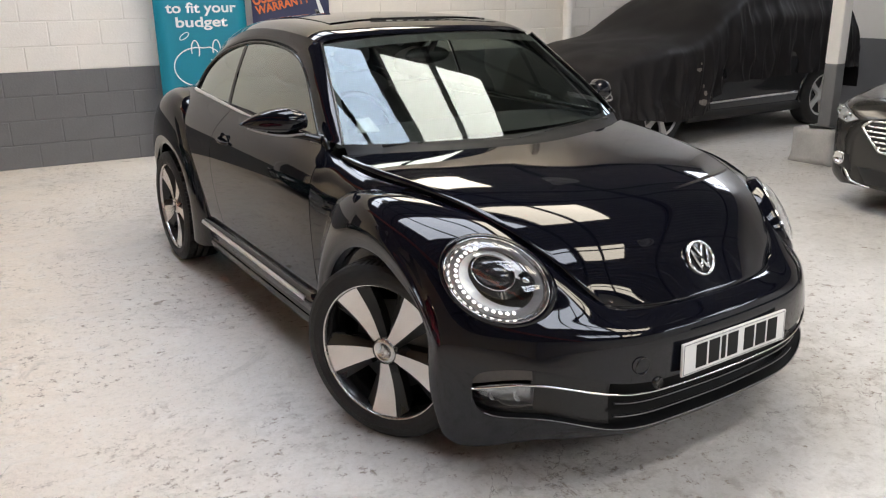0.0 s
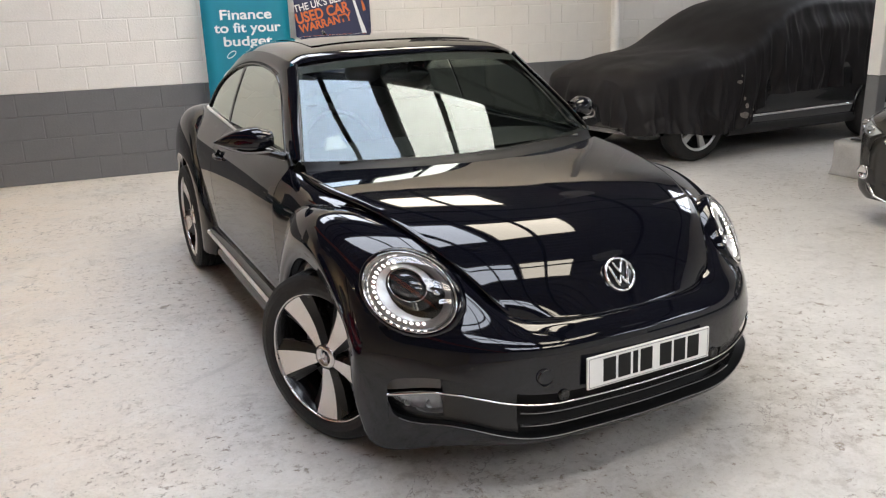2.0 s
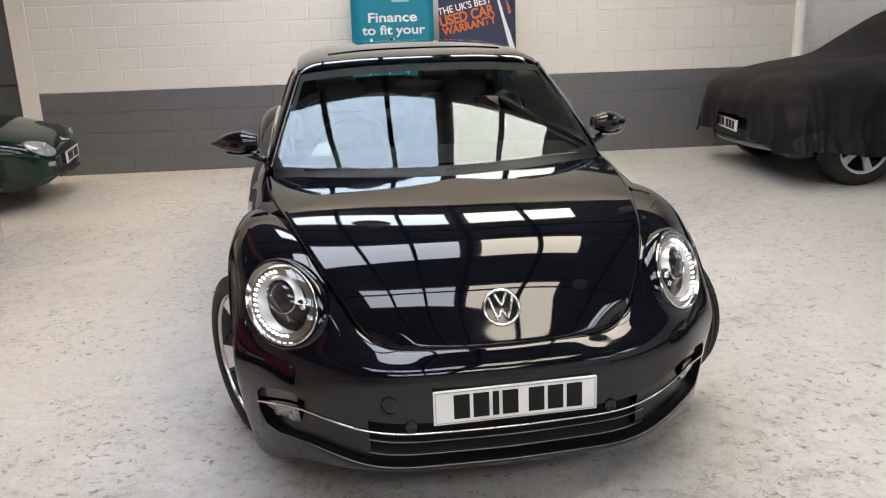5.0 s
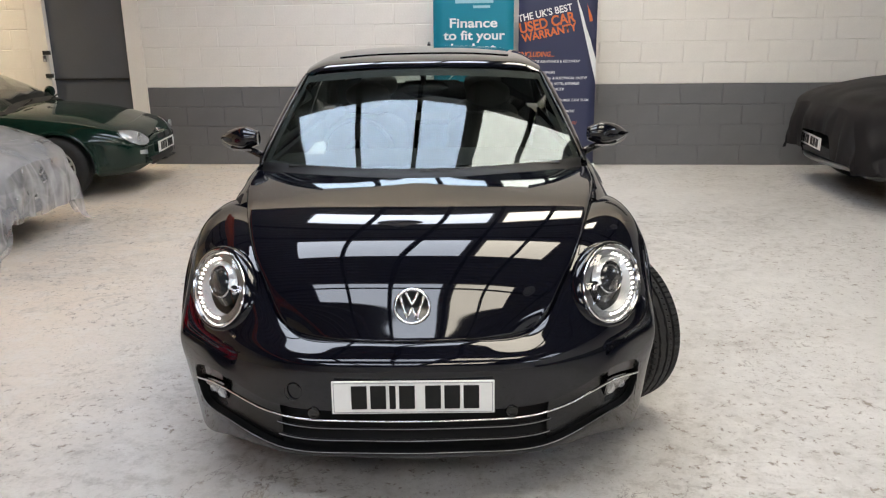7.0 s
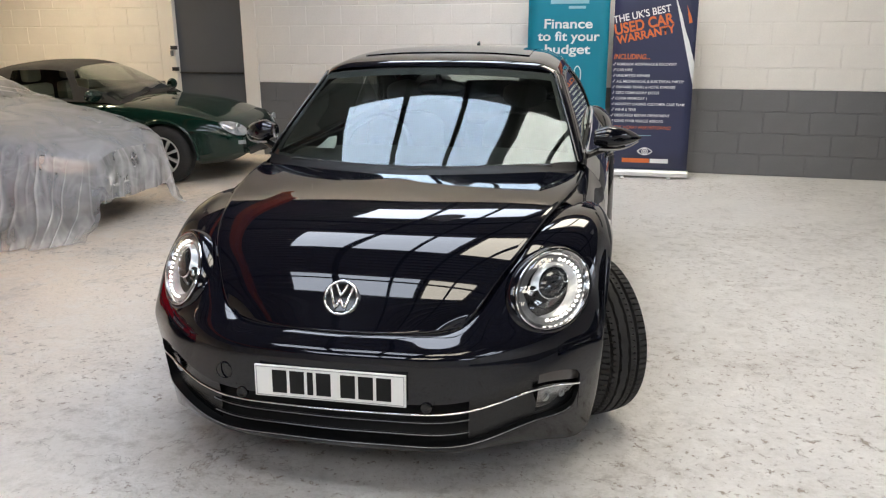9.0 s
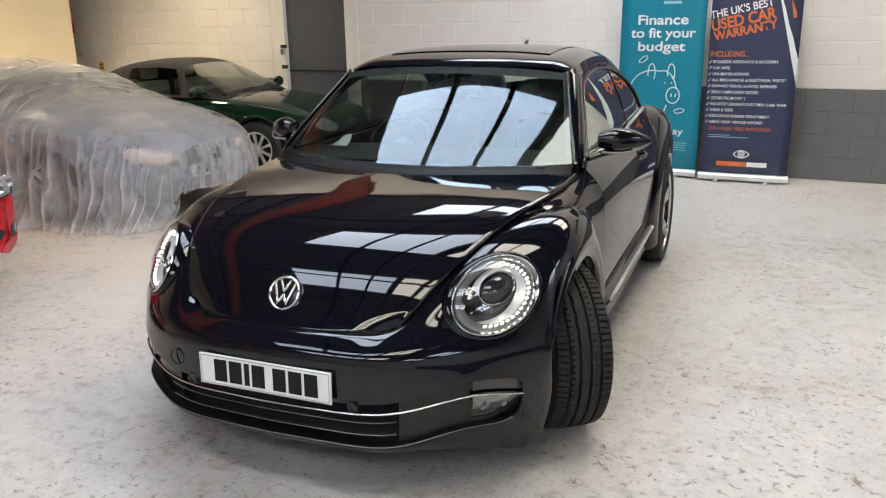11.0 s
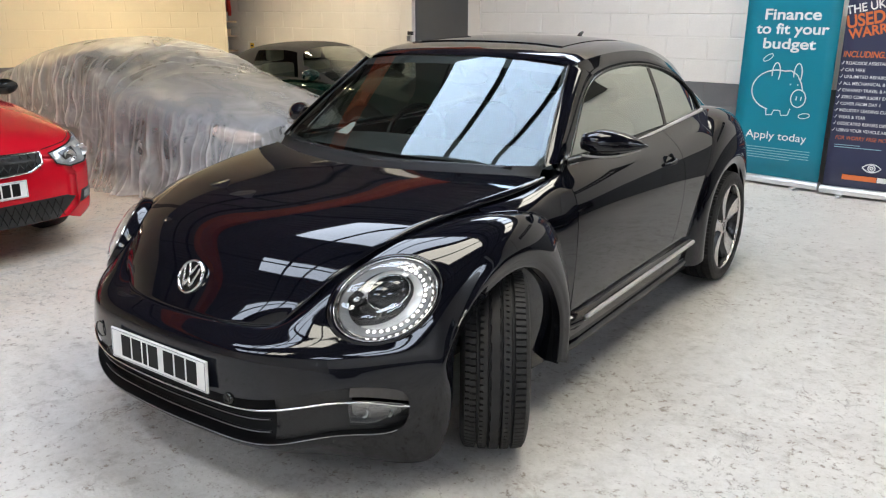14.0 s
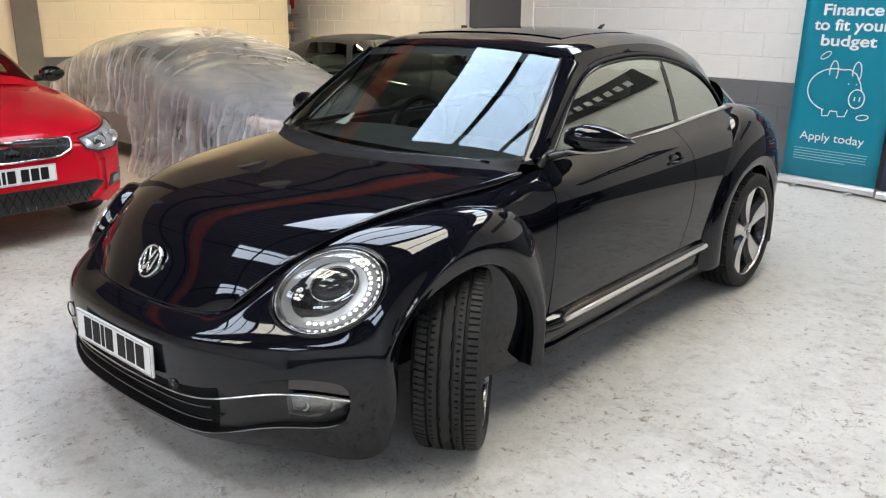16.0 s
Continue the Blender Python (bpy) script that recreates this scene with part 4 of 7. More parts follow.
def cabin(car):
    dash = patch([[(0, 0.52, 0.955), (0.4, 0.54, 0.955), (0.70, 0.60, 0.955)], [(0, 0.75, 0.985), (0.4, 0.77, 0.985), (0.70, 0.80, 0.965)], [(0, 0.90, 0.965), (0.4, 0.91, 0.965), (0.70, 0.92, 0.945)], [(0, 0.93, 0.85), (0.4, 0.94, 0.85), (0.70, 0.95, 0.84)], [(0, 0.84, 0.6), (0.4, 0.84, 0.6), (0.70, 0.84, 0.6)]], 6, 6)
    piece("dashboard", *both(*sheet(dash)), DASH, car, "dark soft plastic dashboard")
    for x in (0.36, -0.36):
        seat(car, x, 1.50)
        seat(car, x, 2.28)
    wheel = piece("steering_wheel", *sheet(tube(np.array([(0.185 * math.cos(a), 0.0, 0.185 * math.sin(a)) for a in np.linspace(0, 2 * math.pi, 41)]), 0.015, 10, closed=True)), SATIN_BLACK, car, "black leather steering wheel", m=pose(-0.36, 1.06, 0.93, -24, 0, 0))
    piece("steering_hub", *capped(tube(np.array([(0, 0.05, 0), (0, 0.0, 0), (0, -0.02, 0)]), (0.03, 0.075, 0.06), 16)), SATIN_BLACK, wheel)
    for x0, z0 in ((-0.18, 0.0), (0.18, 0.0), (0.0, -0.18)):
        piece("steering_spoke", *capped(tube(np.array([(0, 0.0, 0), (x0, 0, z0)]), 0.018, 8, flat=0.5)), SATIN_BLACK, wheel)
    gr = []
    for t in np.linspace(-1, 1, 15):
        a = np.linspace(0, 2 * math.pi, 21)
        r = math.sqrt(max(0.01, 1 - abs(t) ** 2.6))
        gr.append(np.stack([np.full(21, 0.125 * t), 1.02 + 0.022 * r * np.sin(a) + 0.0 * t, 1.268 + 0.040 * r * np.cos(a)], 1))
    mir = piece("rear_view_mirror", *capped(np.array(gr)), SATIN_BLACK, car, "oval interior mirror")
    piece("mirror_stem", *capped(tube(np.array([(0, 1.0, 1.28), (0, 0.93, 1.36)]), 0.015, 8)), SATIN_BLACK, mir)
    liner = patch([[(0, 0.95, 1.365), (0.3, 0.96, 1.36), (0.55, 0.99, 1.335)], [(0, 1.6, 1.43), (0.3, 1.6, 1.42), (0.565, 1.6, 1.375)], [(0, 2.0, 1.41), (0.3, 2.0, 1.40), (0.55, 1.95, 1.33)], [(0, 2.36, 1.36), (0.3, 2.33, 1.35), (0.55, 2.2, 1.23)]], 5, 6)
    piece("headlining", *both(*sheet(liner)), LINING, car, "grey cloth headlining")
    paper = patch([[(-0.57, 0.68, 0.992), (-0.47, 0.66, 0.994)], [(-0.55, 0.72, 1.01), (-0.47, 0.70, 1.015)], [(-0.53, 0.76, 1.035), (-0.48, 0.74, 1.045)]], 4, 4)
    piece("paper_sheet", *sheet(paper), PAPER, car, "sheet of paper lying on the dashboard", thick=0.001)
    for s in (1, -1):
        part("door_card", box_bm(s * 0.70, s * 0.735, 0.62, 2.3, 0.3, 0.975), DASH, car)
    part("parcel_shelf", box_bm(-0.6, 0.6, 2.5, 3.0, 0.9, 0.93), DASH, car)


def road_wheel(car, x, y, steer):
    s = 1 if x > 0 else -1
    m = pose(x, y, 0.335, 0, 0, steer) @ Matrix.Diagonal((s, 1, 1, 1))
    if "tyre" not in WHEEL:
        wheel_meshes()
    w = new("wheel", WHEEL["tyre"])
    w.parent, w.matrix_basis = car, m
    tagged(w, "low-profile tyre on a black and polished alloy wheel")
    for name, data, turn in WHEEL["rest"]:
        p = new(name, data)
        p.parent, p.matrix_basis = w, pose(0, 0, 0, turn + WHEEL["spin"].get((s, y > 1), 0), 0, 0) @ Matrix.Diagonal((1, 1.05, 1.05, 1))


WHEEL = {"spin": {(-1, False): 36, (1, False): 20, (1, True): 6, (-1, True): 30}}


def wheel_meshes():
    """Outward is +x; the wheel turns about x."""
    R, hw, n = 0.335, 0.118, 528
    half = [(-hw + 0.004, 0.256), (-hw - 0.001, 0.268), (-hw - 0.003, 0.288), (-hw + 0.004, 0.312), (-hw + 0.014, 0.327)]
    us = np.linspace(-0.100, 0.100, 61)
    prof = half + [(u, R - 0.0035 - 0.0065 * (abs(u) / 0.1) ** 2.4 + 0.0035) for u in us] + [(-a, b) for a, b in reversed(half)]
    g = lathe(prof, n, "x")
    ang = np.linspace(0, 2 * math.pi, n + 1)
    for i, (u, rr) in enumerate(prof):
        if abs(u) < 0.104 and rr > 0.32:
            wob = 0.0007 * np.sign(np.sin(ang * 34))
            cut = np.zeros(n + 1)
            for c, wd, wb in ((-0.060, 0.0055, 0), (-0.021, 0.0045, 1), (0.021, 0.0045, -1), (0.060, 0.0055, 0)):
                cut = np.maximum(cut, (np.abs(u - c - wb * wob) < wd) * 0.015)
            ph = ang * 88 + (0 if u > 0 else 1.5) + u * 30 * np.sign(u)
            fr = (ph / (2 * math.pi)) % 1.0
            if abs(u) > 0.066:
                cut = np.maximum(cut, (fr < 0.15) * 0.010)
            elif abs(u) > 0.028:
                cut = np.maximum(cut, ((fr + 0.4) % 1.0 < 0.12) * (abs(u) > 0.034) * 0.009)
            k = (rr - cut) / rr
            g[i, :, 1] *= k
            g[i, :, 2] *= k
    WHEEL["tyre"] = mesh_from("tyre", *sheet(g), RUBBER, smooth=False)
    rest = []
    barrel = lathe([(-0.11, 0.244), (-0.09, 0.225), (0.02, 0.215), (0.075, 0.226), (0.096, 0.238)], 64, "x")
    rest.append(("rim", mesh_from("rim", *sheet(barrel), RIM_BLACK), 0))
    lip = lathe([(0.094, 0.2375), (0.1065, 0.239), (0.110, 0.2422), (0.109, 0.2455), (0.100, 0.247)], 90, "x")
    rest.append(("rim_lip", mesh_from("rim_lip", *sheet(lip), ALLOY), 0))
    for k in range(5):
        # polished blade, wide at the rim
        rs = np.linspace(0.048, 0.2365, 9)
        def blade(a0, a1, depth, drop):
            gr = []
            for t in np.linspace(0, 1, 5):
                row = []
                for r in rs:
                    f = (r - 0.048) / 0.188
                    lo, hi = a0[0] * (1 - f) + a0[1] * f, a1[0] * (1 - f) + a1[1] * f
                    wv = lo + (hi - lo) * t
                    xx = depth + 0.012 * f - 0.010 * math.sin(math.pi * f) - drop * (t if hi > 0 else 1 - t) 
                    row.append((xx, wv, math.sqrt(max(0, r * r - wv * wv))))
                gr.append(row)
            return np.array(gr)
        face = blade((-0.016, -0.050), (0.016, 0.050), 0.088, 0.0)
        sk = [face[-1], face[-1] - np.array([0.035, 0, 0])], [face[0] - np.array([0.035, 0, 0]), face[0]]
        rest.append(("polished_spoke", mesh_from("polished_spoke", *sheet([face, np.array(sk[0]), np.array(sk[1])]), ALLOY, smooth=False), 72 * k))
        for sgn in (1, -1):
            f = blade((0.0165, 0.052), (0.030, 0.088), 0.086, 0.020) if sgn > 0 else blade((-0.030, -0.088), (-0.0165, -0.052), 0.086, 0.020)
            side = [f[-1], f[-1] - np.array([0.04, 0, 0])] if sgn > 0 else [f[0] - np.array([0.04, 0, 0]), f[0]]
            rest.append(("dark_spoke", mesh_from("dark_spoke", *sheet([f, np.array(side)]), RIM_GREY, smooth=False), 72 * k))
    cap = lathe([(0.06, 0.050), (0.088, 0.046), (0.094, 0.036), (0.095, 0.031), (0.091, 0.030), (0.092, 0.0)], 40, "x")
    rest.append(("hub_cap", mesh_from("hub_cap", *sheet(cap), ALLOY), 0))
    v, q = [], []
    for pts in (((-0.020, 0.018), (-0.008, -0.020), (0.0, -0.003), (0.008, -0.020), (0.020, 0.018)), ((-0.010, 0.022), (0.0, 0.003), (0.010, 0.022))):
        line = np.array([(0.094, a, b) for a, b in pts])
        vv, qq = capped(tube(line, 0.003, 6))
        q += [tuple(i + len(v) for i in f) for f in qq]
        v += vv
    rest.append(("hub_mark", mesh_from("hub_mark", v, q, CHROME), 0))
    disc = lathe([(0.0, 0.16), (0.012, 0.16), (0.012, 0.06), (0.04, 0.058), (0.04, 0.0)], 48, "x")
    rest.append(("brake_disc", mesh_from("brake_disc", *sheet(disc), DULL_METAL), 0))
    back = lathe([(-0.06, 0.225), (-0.06, 0.0)], 32, "x")
    rest.append(("back_plate", mesh_from("back_plate", *sheet(back), BLACK_PLASTIC), 0))
    WHEEL["rest"] = rest
# ------------------------------------------------------------------ the hall
WALL_WHITE = surface("cream_block_paint", (0.80, 0.765, 0.715), 0.6, vary=0.05, scale=2.5, bump=0.25, bump_scale=60)
WALL_GREY = surface("grey_block_paint", (0.150, 0.150, 0.153), 0.45, vary=0.10, scale=3, bump=0.25, bump_scale=60)
WALL_WARM = surface("warm_cream_paint", (0.88, 0.76, 0.54), 0.6, vary=0.05, scale=1.5, bump=0.2, bump_scale=60)
ROOF_SHEET = surface("roof_sheet", (0.165, 0.158, 0.158), 0.6, vary=0.3, scale=2)
RL_CREAM = glow("rooflight_cream", (1.0, 0.94, 0.82), ROOFLIGHT * 1.10)
RL_BLUE = glow("rooflight_blue", (0.74, 0.83, 1.0), ROOFLIGHT * 0.95)
STEEL_DARK = surface("dark_steel", (0.022, 0.021, 0.021), 0.5)
STEEL_RED = surface("red_oxide_steel", (0.74, 0.17, 0.075), 0.5, vary=0.2)
STEEL_WHITE = surface("white_painted_steel", (0.74, 0.72, 0.69), 0.4, vary=0.05)
DOOR_GREY = surface("grey_door_paint", (0.088, 0.095, 0.110), 0.42, vary=0.08, scale=2, bump=0.05)
POST_BROWN = surface("grey_brown_paint", (0.20, 0.18, 0.15), 0.5, vary=0.12, scale=3)
CONCRETE = surface("bare_concrete", (0.40, 0.39, 0.375), 0.8, vary=0.2, scale=5, bump=0.4, bump_scale=40)
GREY_METAL = surface("grey_lamp_metal", (0.62, 0.61, 0.60), 0.30, 0.8)


def floor_material():
    """White floor paint, scuffed and worn through to grey and brown concrete."""
    m = surface("worn_floor_paint", (0.625, 0.602, 0.575), 0.40, vary=0.05, scale=0.7, fine=14, bump=0.10, bump_scale=55, rough_vary=0.25)
    nt = m.node_tree
    b = nt.nodes["Principled BSDF"]
    src = b.inputs["Base Color"].links[0].from_socket
    co = nt.nodes.new("ShaderNodeTexCoord")

    def noise_mask(scale, detail, lo, hi, rough=0.6, warp=0.0, offset=0.0):
        n, r = nt.nodes.new("ShaderNodeTexNoise"), nt.nodes.new("ShaderNodeMapRange")
        mp = nt.nodes.new("ShaderNodeMapping")
        mp.inputs["Location"].default_value = (offset, offset * 0.7, 0)
        n.inputs["Scale"].default_value, n.inputs["Detail"].default_value, n.inputs["Roughness"].default_value = scale, detail, rough
        n.inputs["Distortion"].default_value = warp
        r.inputs["From Min"].default_value, r.inputs["From Max"].default_value = lo, hi
        nt.links.new(co.outputs["Object"], mp.inputs["Vector"])
        nt.links.new(mp.outputs[0], n.inputs["Vector"])
        nt.links.new(n.outputs[0], r.inputs["Value"])
        return r.outputs[0]

    def times(a, c):
        k = nt.nodes.new("ShaderNodeMath")
        k.operation = "MULTIPLY"
        nt.links.new(a, k.inputs[0])
        if isinstance(c, float):
            k.inputs[1].default_value = c
        else:
            nt.links.new(c, k.inputs[1])
        return k.outputs[0]

    def over(colour, mask):
        nonlocal src
        x = nt.nodes.new("ShaderNodeMix")
        x.data_type = "RGBA"
        nt.links.new(mask, x.inputs[0])
        nt.links.new(src, x.inputs[6])
        x.inputs[7].default_value = (*colour, 1)
        src = x.outputs[2]

    # browner on the left: warm light's tint put into the paint, with some dirt
    sep, mr, ad = nt.nodes.new("ShaderNodeSeparateXYZ"), nt.nodes.new("ShaderNodeMapRange"), nt.nodes.new("ShaderNodeMath")
    nt.links.new(co.outputs["Object"], sep.inputs[0])
    ad.operation = "MULTIPLY_ADD"
    ad.inputs[1].default_value = 2.6
    nt.links.new(noise_mask(0.45, 5, 0.0, 1.0, 0.6, 0.3, 19.0), ad.inputs[0])
    nt.links.new(sep.outputs[0], ad.inputs[2])
    mr.inputs["From Min"].default_value, mr.inputs["From Max"].default_value = 1.6, -1.4
    nt.links.new(ad.outputs[0], mr.inputs["Value"])
    over((0.775, 0.655, 0.53), times(mr.outputs[0], 0.9))
    worn = noise_mask(0.55, 6, 0.46, 0.66, 0.62, 0.4, 3.0)
    over((0.50, 0.48, 0.455), times(worn, 0.55))
    over((0.34, 0.315, 0.285), times(times(worn, noise_mask(11, 9, 0.50, 0.62, 0.75)), 0.85))
    # fine mottling of scuffed paint, everywhere
    over((0.40, 0.37, 0.335), times(noise_mask(34, 6, 0.50, 0.64, 0.75, 0.0, 31.0), 0.26))
    over((0.74, 0.72, 0.69), times(noise_mask(5.2, 9, 0.50, 0.60, 0.8, 0.6, 17.0), 0.35))
    # chips and flakes, in drifts
    chips = times(noise_mask(21, 8, 0.570, 0.600, 0.78, 0.0, 7.0), noise_mask(1.1, 4, 0.42, 0.54, 0.6, 0.0, 11.0))
    over((0.24, 0.190, 0.150), times(chips, 0.85))
    over((0.28, 0.235, 0.195), times(times(noise_mask(60, 5, 0.600, 0.635, 0.75, 0, 2.0), noise_mask(0.9, 3, 0.44, 0.58, 0.5, 0, 5.0)), 0.85))
    # a few larger patches where the paint has come away
    over((0.21, 0.165, 0.125), times(times(noise_mask(7.5, 10, 0.625, 0.645, 0.72, 0.3, 63.0), noise_mask(30, 4, 0.40, 0.55, 0.6, 0, 37.0)), 0.85))
    # long worn streaks along the hall
    over((0.36, 0.335, 0.305), times(times(noise_mask(2.2, 9, 0.56, 0.68, 0.8, 1.2, 41.0), noise_mask(0.35, 2, 0.45, 0.6, 0.5, 0, 29.0)), 0.7))
    # hair cracks with crumbled edges, in a few places
    def ridge(scale, wide, where, offset, warp):
        n = noise_mask(scale, 7, 0.0, 1.0, 0.62, warp, offset)
        k, a, r = nt.nodes.new("ShaderNodeMath"), nt.nodes.new("ShaderNodeMath"), nt.nodes.new("ShaderNodeMapRange")
        k.operation, a.operation = "SUBTRACT", "ABSOLUTE"
        k.inputs[1].default_value = 0.5
        nt.links.new(n, k.inputs[0])
        nt.links.new(k.outputs[0], a.inputs[0])
        nt.links.new(a.outputs[0], r.inputs["Value"])
        r.inputs["From Min"].default_value, r.inputs["From Max"].default_value = wide, 0.0
        return times(r.outputs[0], where)
    cracks = ridge(1.7, 0.0045, noise_mask(1.3, 4, 0.55, 0.62, 0.6, 0, 53.0), 61.0, 0.5)
    crumbs = ridge(3.1, 0.022, times(noise_mask(1.6, 5, 0.54, 0.62, 0.65, 0, 71.0), noise_mask(26, 6, 0.46, 0.56, 0.7, 0, 77.0)), 83.0, 0.8)
    over((0.28, 0.225, 0.175), times(crumbs, 0.8))
    over((0.12, 0.10, 0.085), times(cracks, 0.8))
    nt.links.new(src, b.inputs["Base Color"])
    # trowelled unevenness and crumbled spots in relief
    last = b.inputs["Normal"].links[0].from_node
    hump = nt.nodes.new("ShaderNodeBump")
    hump.inputs["Strength"].default_value, hump.inputs["Distance"].default_value = 0.35, 0.012
    nt.links.new(noise_mask(13, 7, 0.30, 0.70, 0.66, 0.3, 91.0), hump.inputs["Height"])
    nt.links.new(last.outputs[0], hump.inputs["Normal"])
    pits = nt.nodes.new("ShaderNodeBump")
    pits.inputs["Strength"].default_value, pits.inputs["Distance"].default_value, pits.invert = 0.6, 0.006, True
    add = nt.nodes.new("ShaderNodeMath")
    add.operation = "ADD"
    nt.links.new(crumbs, add.inputs[0])
    nt.links.new(chips, add.inputs[1])
    nt.links.new(add.outputs[0], pits.inputs["Height"])
    nt.links.new(hump.outputs[0], pits.inputs["Normal"])
    nt.links.new(pits.outputs[0], b.inputs["Normal"])
    return m


FLOOR = floor_material()


def slab(name, x0, x1, y0, y1, z0, z1, material, label="", category="", m=ROOM, kind="structure", parent=None, bevel=0.0):
    ob = part(name, box_bm(x0, x1, y0, y1, z0, z1), material, parent, "", bevel=bevel)
    if parent is None:
        ob.matrix_basis = m
    return tagged(ob, label, category, "", kind)


slab("floor", -14, 14, -16, 2, -0.2, 0.0, FLOOR, "worn white-painted concrete floor with scuffs", "floor")
BAND, DOOR0, DOOR1 = 0.893, -4.53, -3.58
wall_n = slab("wall_north", -3.39, 14, 0.0, 0.25, BAND, CEIL, WALL_WHITE, "cream-painted block wall", "wall")
wall_nb = slab("wall_north_base", -3.39, 14, 0.0, 0.25, 0, BAND, WALL_GREY, "grey-painted lower courses of the block wall", "wall")
wall_m = slab("wall_north_left", -10, -4.72, 0.0, 0.25, BAND, CEIL, WALL_WHITE, "cream-painted block wall", "wall")
wall_mb = slab("wall_north_left_base", -10, -4.72, 0.0, 0.25, 0, BAND, WALL_GREY, "grey-painted lower courses of the block wall", "wall")
slab("wall_north_lintel", -4.72, -3.39, 0.0, 0.25, 2.35, CEIL, WALL_WHITE, "cream-painted wall over the door", "wall")
slab("wall_south", -14, 14, -16.0, -15.75, 0, CEIL, WALL_WHITE, "cream-painted block wall", "wall")
slab("wall_east", 8.9, 9.15, -16, 0.0, 0.9, CEIL, WALL_WHITE, "pale painted wall", "wall")
slab("wall_east_base", 8.9, 9.15, -16, 0.0, 0.0, 0.9, WALL_GREY, "grey-painted lower wall", "wall")
wall_w = slab("wall_west", -8.05, -7.8, -4.25, -0.61, BAND, CEIL, WALL_WARM, "warm cream-painted side wall", "wall")
slab("wall_west_base", -8.05, -7.8, -4.25, -0.61, 0, BAND, WALL_GREY, "grey lower band of the side wall", "wall")
slab("wall_west_front", -8.05, -7.8, -15.75, -4.55, 0, CEIL, WALL_WARM, "warm cream-painted side wall", "wall")
slab("wall_far_west", -10.25, -10.0, -15.75, 0.25, 0, CEIL, WALL_WHITE, "pale wall behind the recess", "wall")
post = slab("door_post", -8.02, -7.76, -4.55, -4.25, 0, CEIL, POST_BROWN, "grey-brown painted steel door post", "post")

# steel door with its frame
door = slab("door_1", DOOR0, DOOR1, 0.05, 0.10, 0.02, 2.10, DOOR_GREY, "dark grey steel door, shut", "door")
slab("door_rail", DOOR0, DOOR1, 0.035, 0.05, 0.985, 1.005, STEEL_DARK, parent=door)
for x0, x1 in ((-4.72, DOOR0), (DOOR1, -3.39)):
    slab("door_jamb", x0, x1, -0.02, 0.25, 0, 2.35, WALL_WHITE, "cream door frame", "door frame")
slab("door_head", DOOR0, DOOR1, -0.02, 0.25, 2.12, 2.35, WALL_WHITE, "cream door head", "door frame")
for z in (1.28, 1.02):
    slab("hinge_bracket", -4.585, -4.50, -0.045, -0.02, z, z + 0.045, STEEL_DARK, parent=door)
piece("padlock", *capped(tube(np.array([(-4.565, -0.05, 1.20), (-4.565, -0.05, 1.27)]), 0.028, 10, flat=0.5)), DULL_METAL, door, "hanging padlock")

# down pipe and wall joints
pipe = new("down_pipe", mesh_from("down_pipe", *capped(tube(np.array([(4.96, -0.07, 0.0), (4.96, -0.07, 2.0), (4.96, -0.07, CEIL)]), 0.055, 16)), STEEL_WHITE))
pipe.matrix_basis = ROOM
tagged(pipe, "white-painted steel down pipe on the wall", "pipe")
for z in (0.7, 2.2):
    part("pipe_clip", box_bm(4.89, 5.03, -0.135, 0.0, z, z + 0.03), STEEL_WHITE, pipe)
for x, z0, z1, mt in ((-0.955, 0.0, BAND - 0.01, WALL_GREY), (4.09, 0.0, BAND - 0.004, WALL_GREY), (4.09, BAND + 0.004, 2.6, WALL_WHITE)):
    slab("trim_joint", x - 0.012, x + 0.012, -0.0105, 0.0, z0, z1, mt, "painted movement joint in the wall", "trim")

# steel column with concrete foot
col = group_of("steel_column", "white steel column, grey below, on a concrete foot", "column", m=Matrix.Translation((4.965, 1.95, 0)))
for z0, z1, mt in ((0.30, 0.893, WALL_GREY), (0.893, CEIL, STEEL_WHITE)):
    part("column_shaft", box_bm(-0.062, 0.062, -0.062, 0.062, z0, z1), mt, col, bevel=0.012)
bm = box_bm(-0.20, 0.17, -0.19, 0.20, 0.0, 0.31)
bmesh.ops.subdivide_edges(bm, edges=bm.edges[:], cuts=5, use_grid_fill=True)
for v in bm.verts:
    k = Vector(v.co)
    v.co += noise.noise_vector(k * 9.0) * 0.016 + Vector((k.x, k.y, 0)) * (0.10 * max(0.0, 0.12 - k.z) / 0.12)
    v.co.z = max(0.0, v.co.z)
part("column_foot", bm, CONCRETE, col, "rough concrete foot", smooth=True)
part("base_plate", box_bm(-0.11, 0.11, -0.11, 0.11, 0.318, 0.332), STEEL_DARK, col)

# roof: dark sheeting with ribs, dark rafters, rooflight panels, lamps
slab("ceiling", -14.2, 14.2, -16, -0.58, CEIL + 0.02, CEIL + 0.15, ROOF_SHEET, "grey-brown corrugated roof", "ceiling", m=ROOM)
# an unseen roof step added over the back wall, with glowing panels to light it
slab("ceiling_step", -14.2, 14.2, -0.58, 0.25, CEIL + 0.82, CEIL + 0.95, ROOF_SHEET, "added raised roof strip along the back wall", "ceiling", m=ROOM)
slab("wall_north_upper", -14.2, 14.2, 0.0, 0.25, CEIL, CEIL + 0.82, WALL_WHITE, "cream-painted upper courses of the back wall", "wall", m=ROOM)
slab("wall_step", -14.2, 14.2, -0.70, -0.58, CEIL + 0.15, CEIL + 0.95, WALL_WHITE, "painted upstand of the added raised roof", "wall", m=ROOM)
LIGHT_ROWS = [(3.75, 4.72), (0.06, 1.62), (-2.90, -1.95), (-6.6, -5.0)]
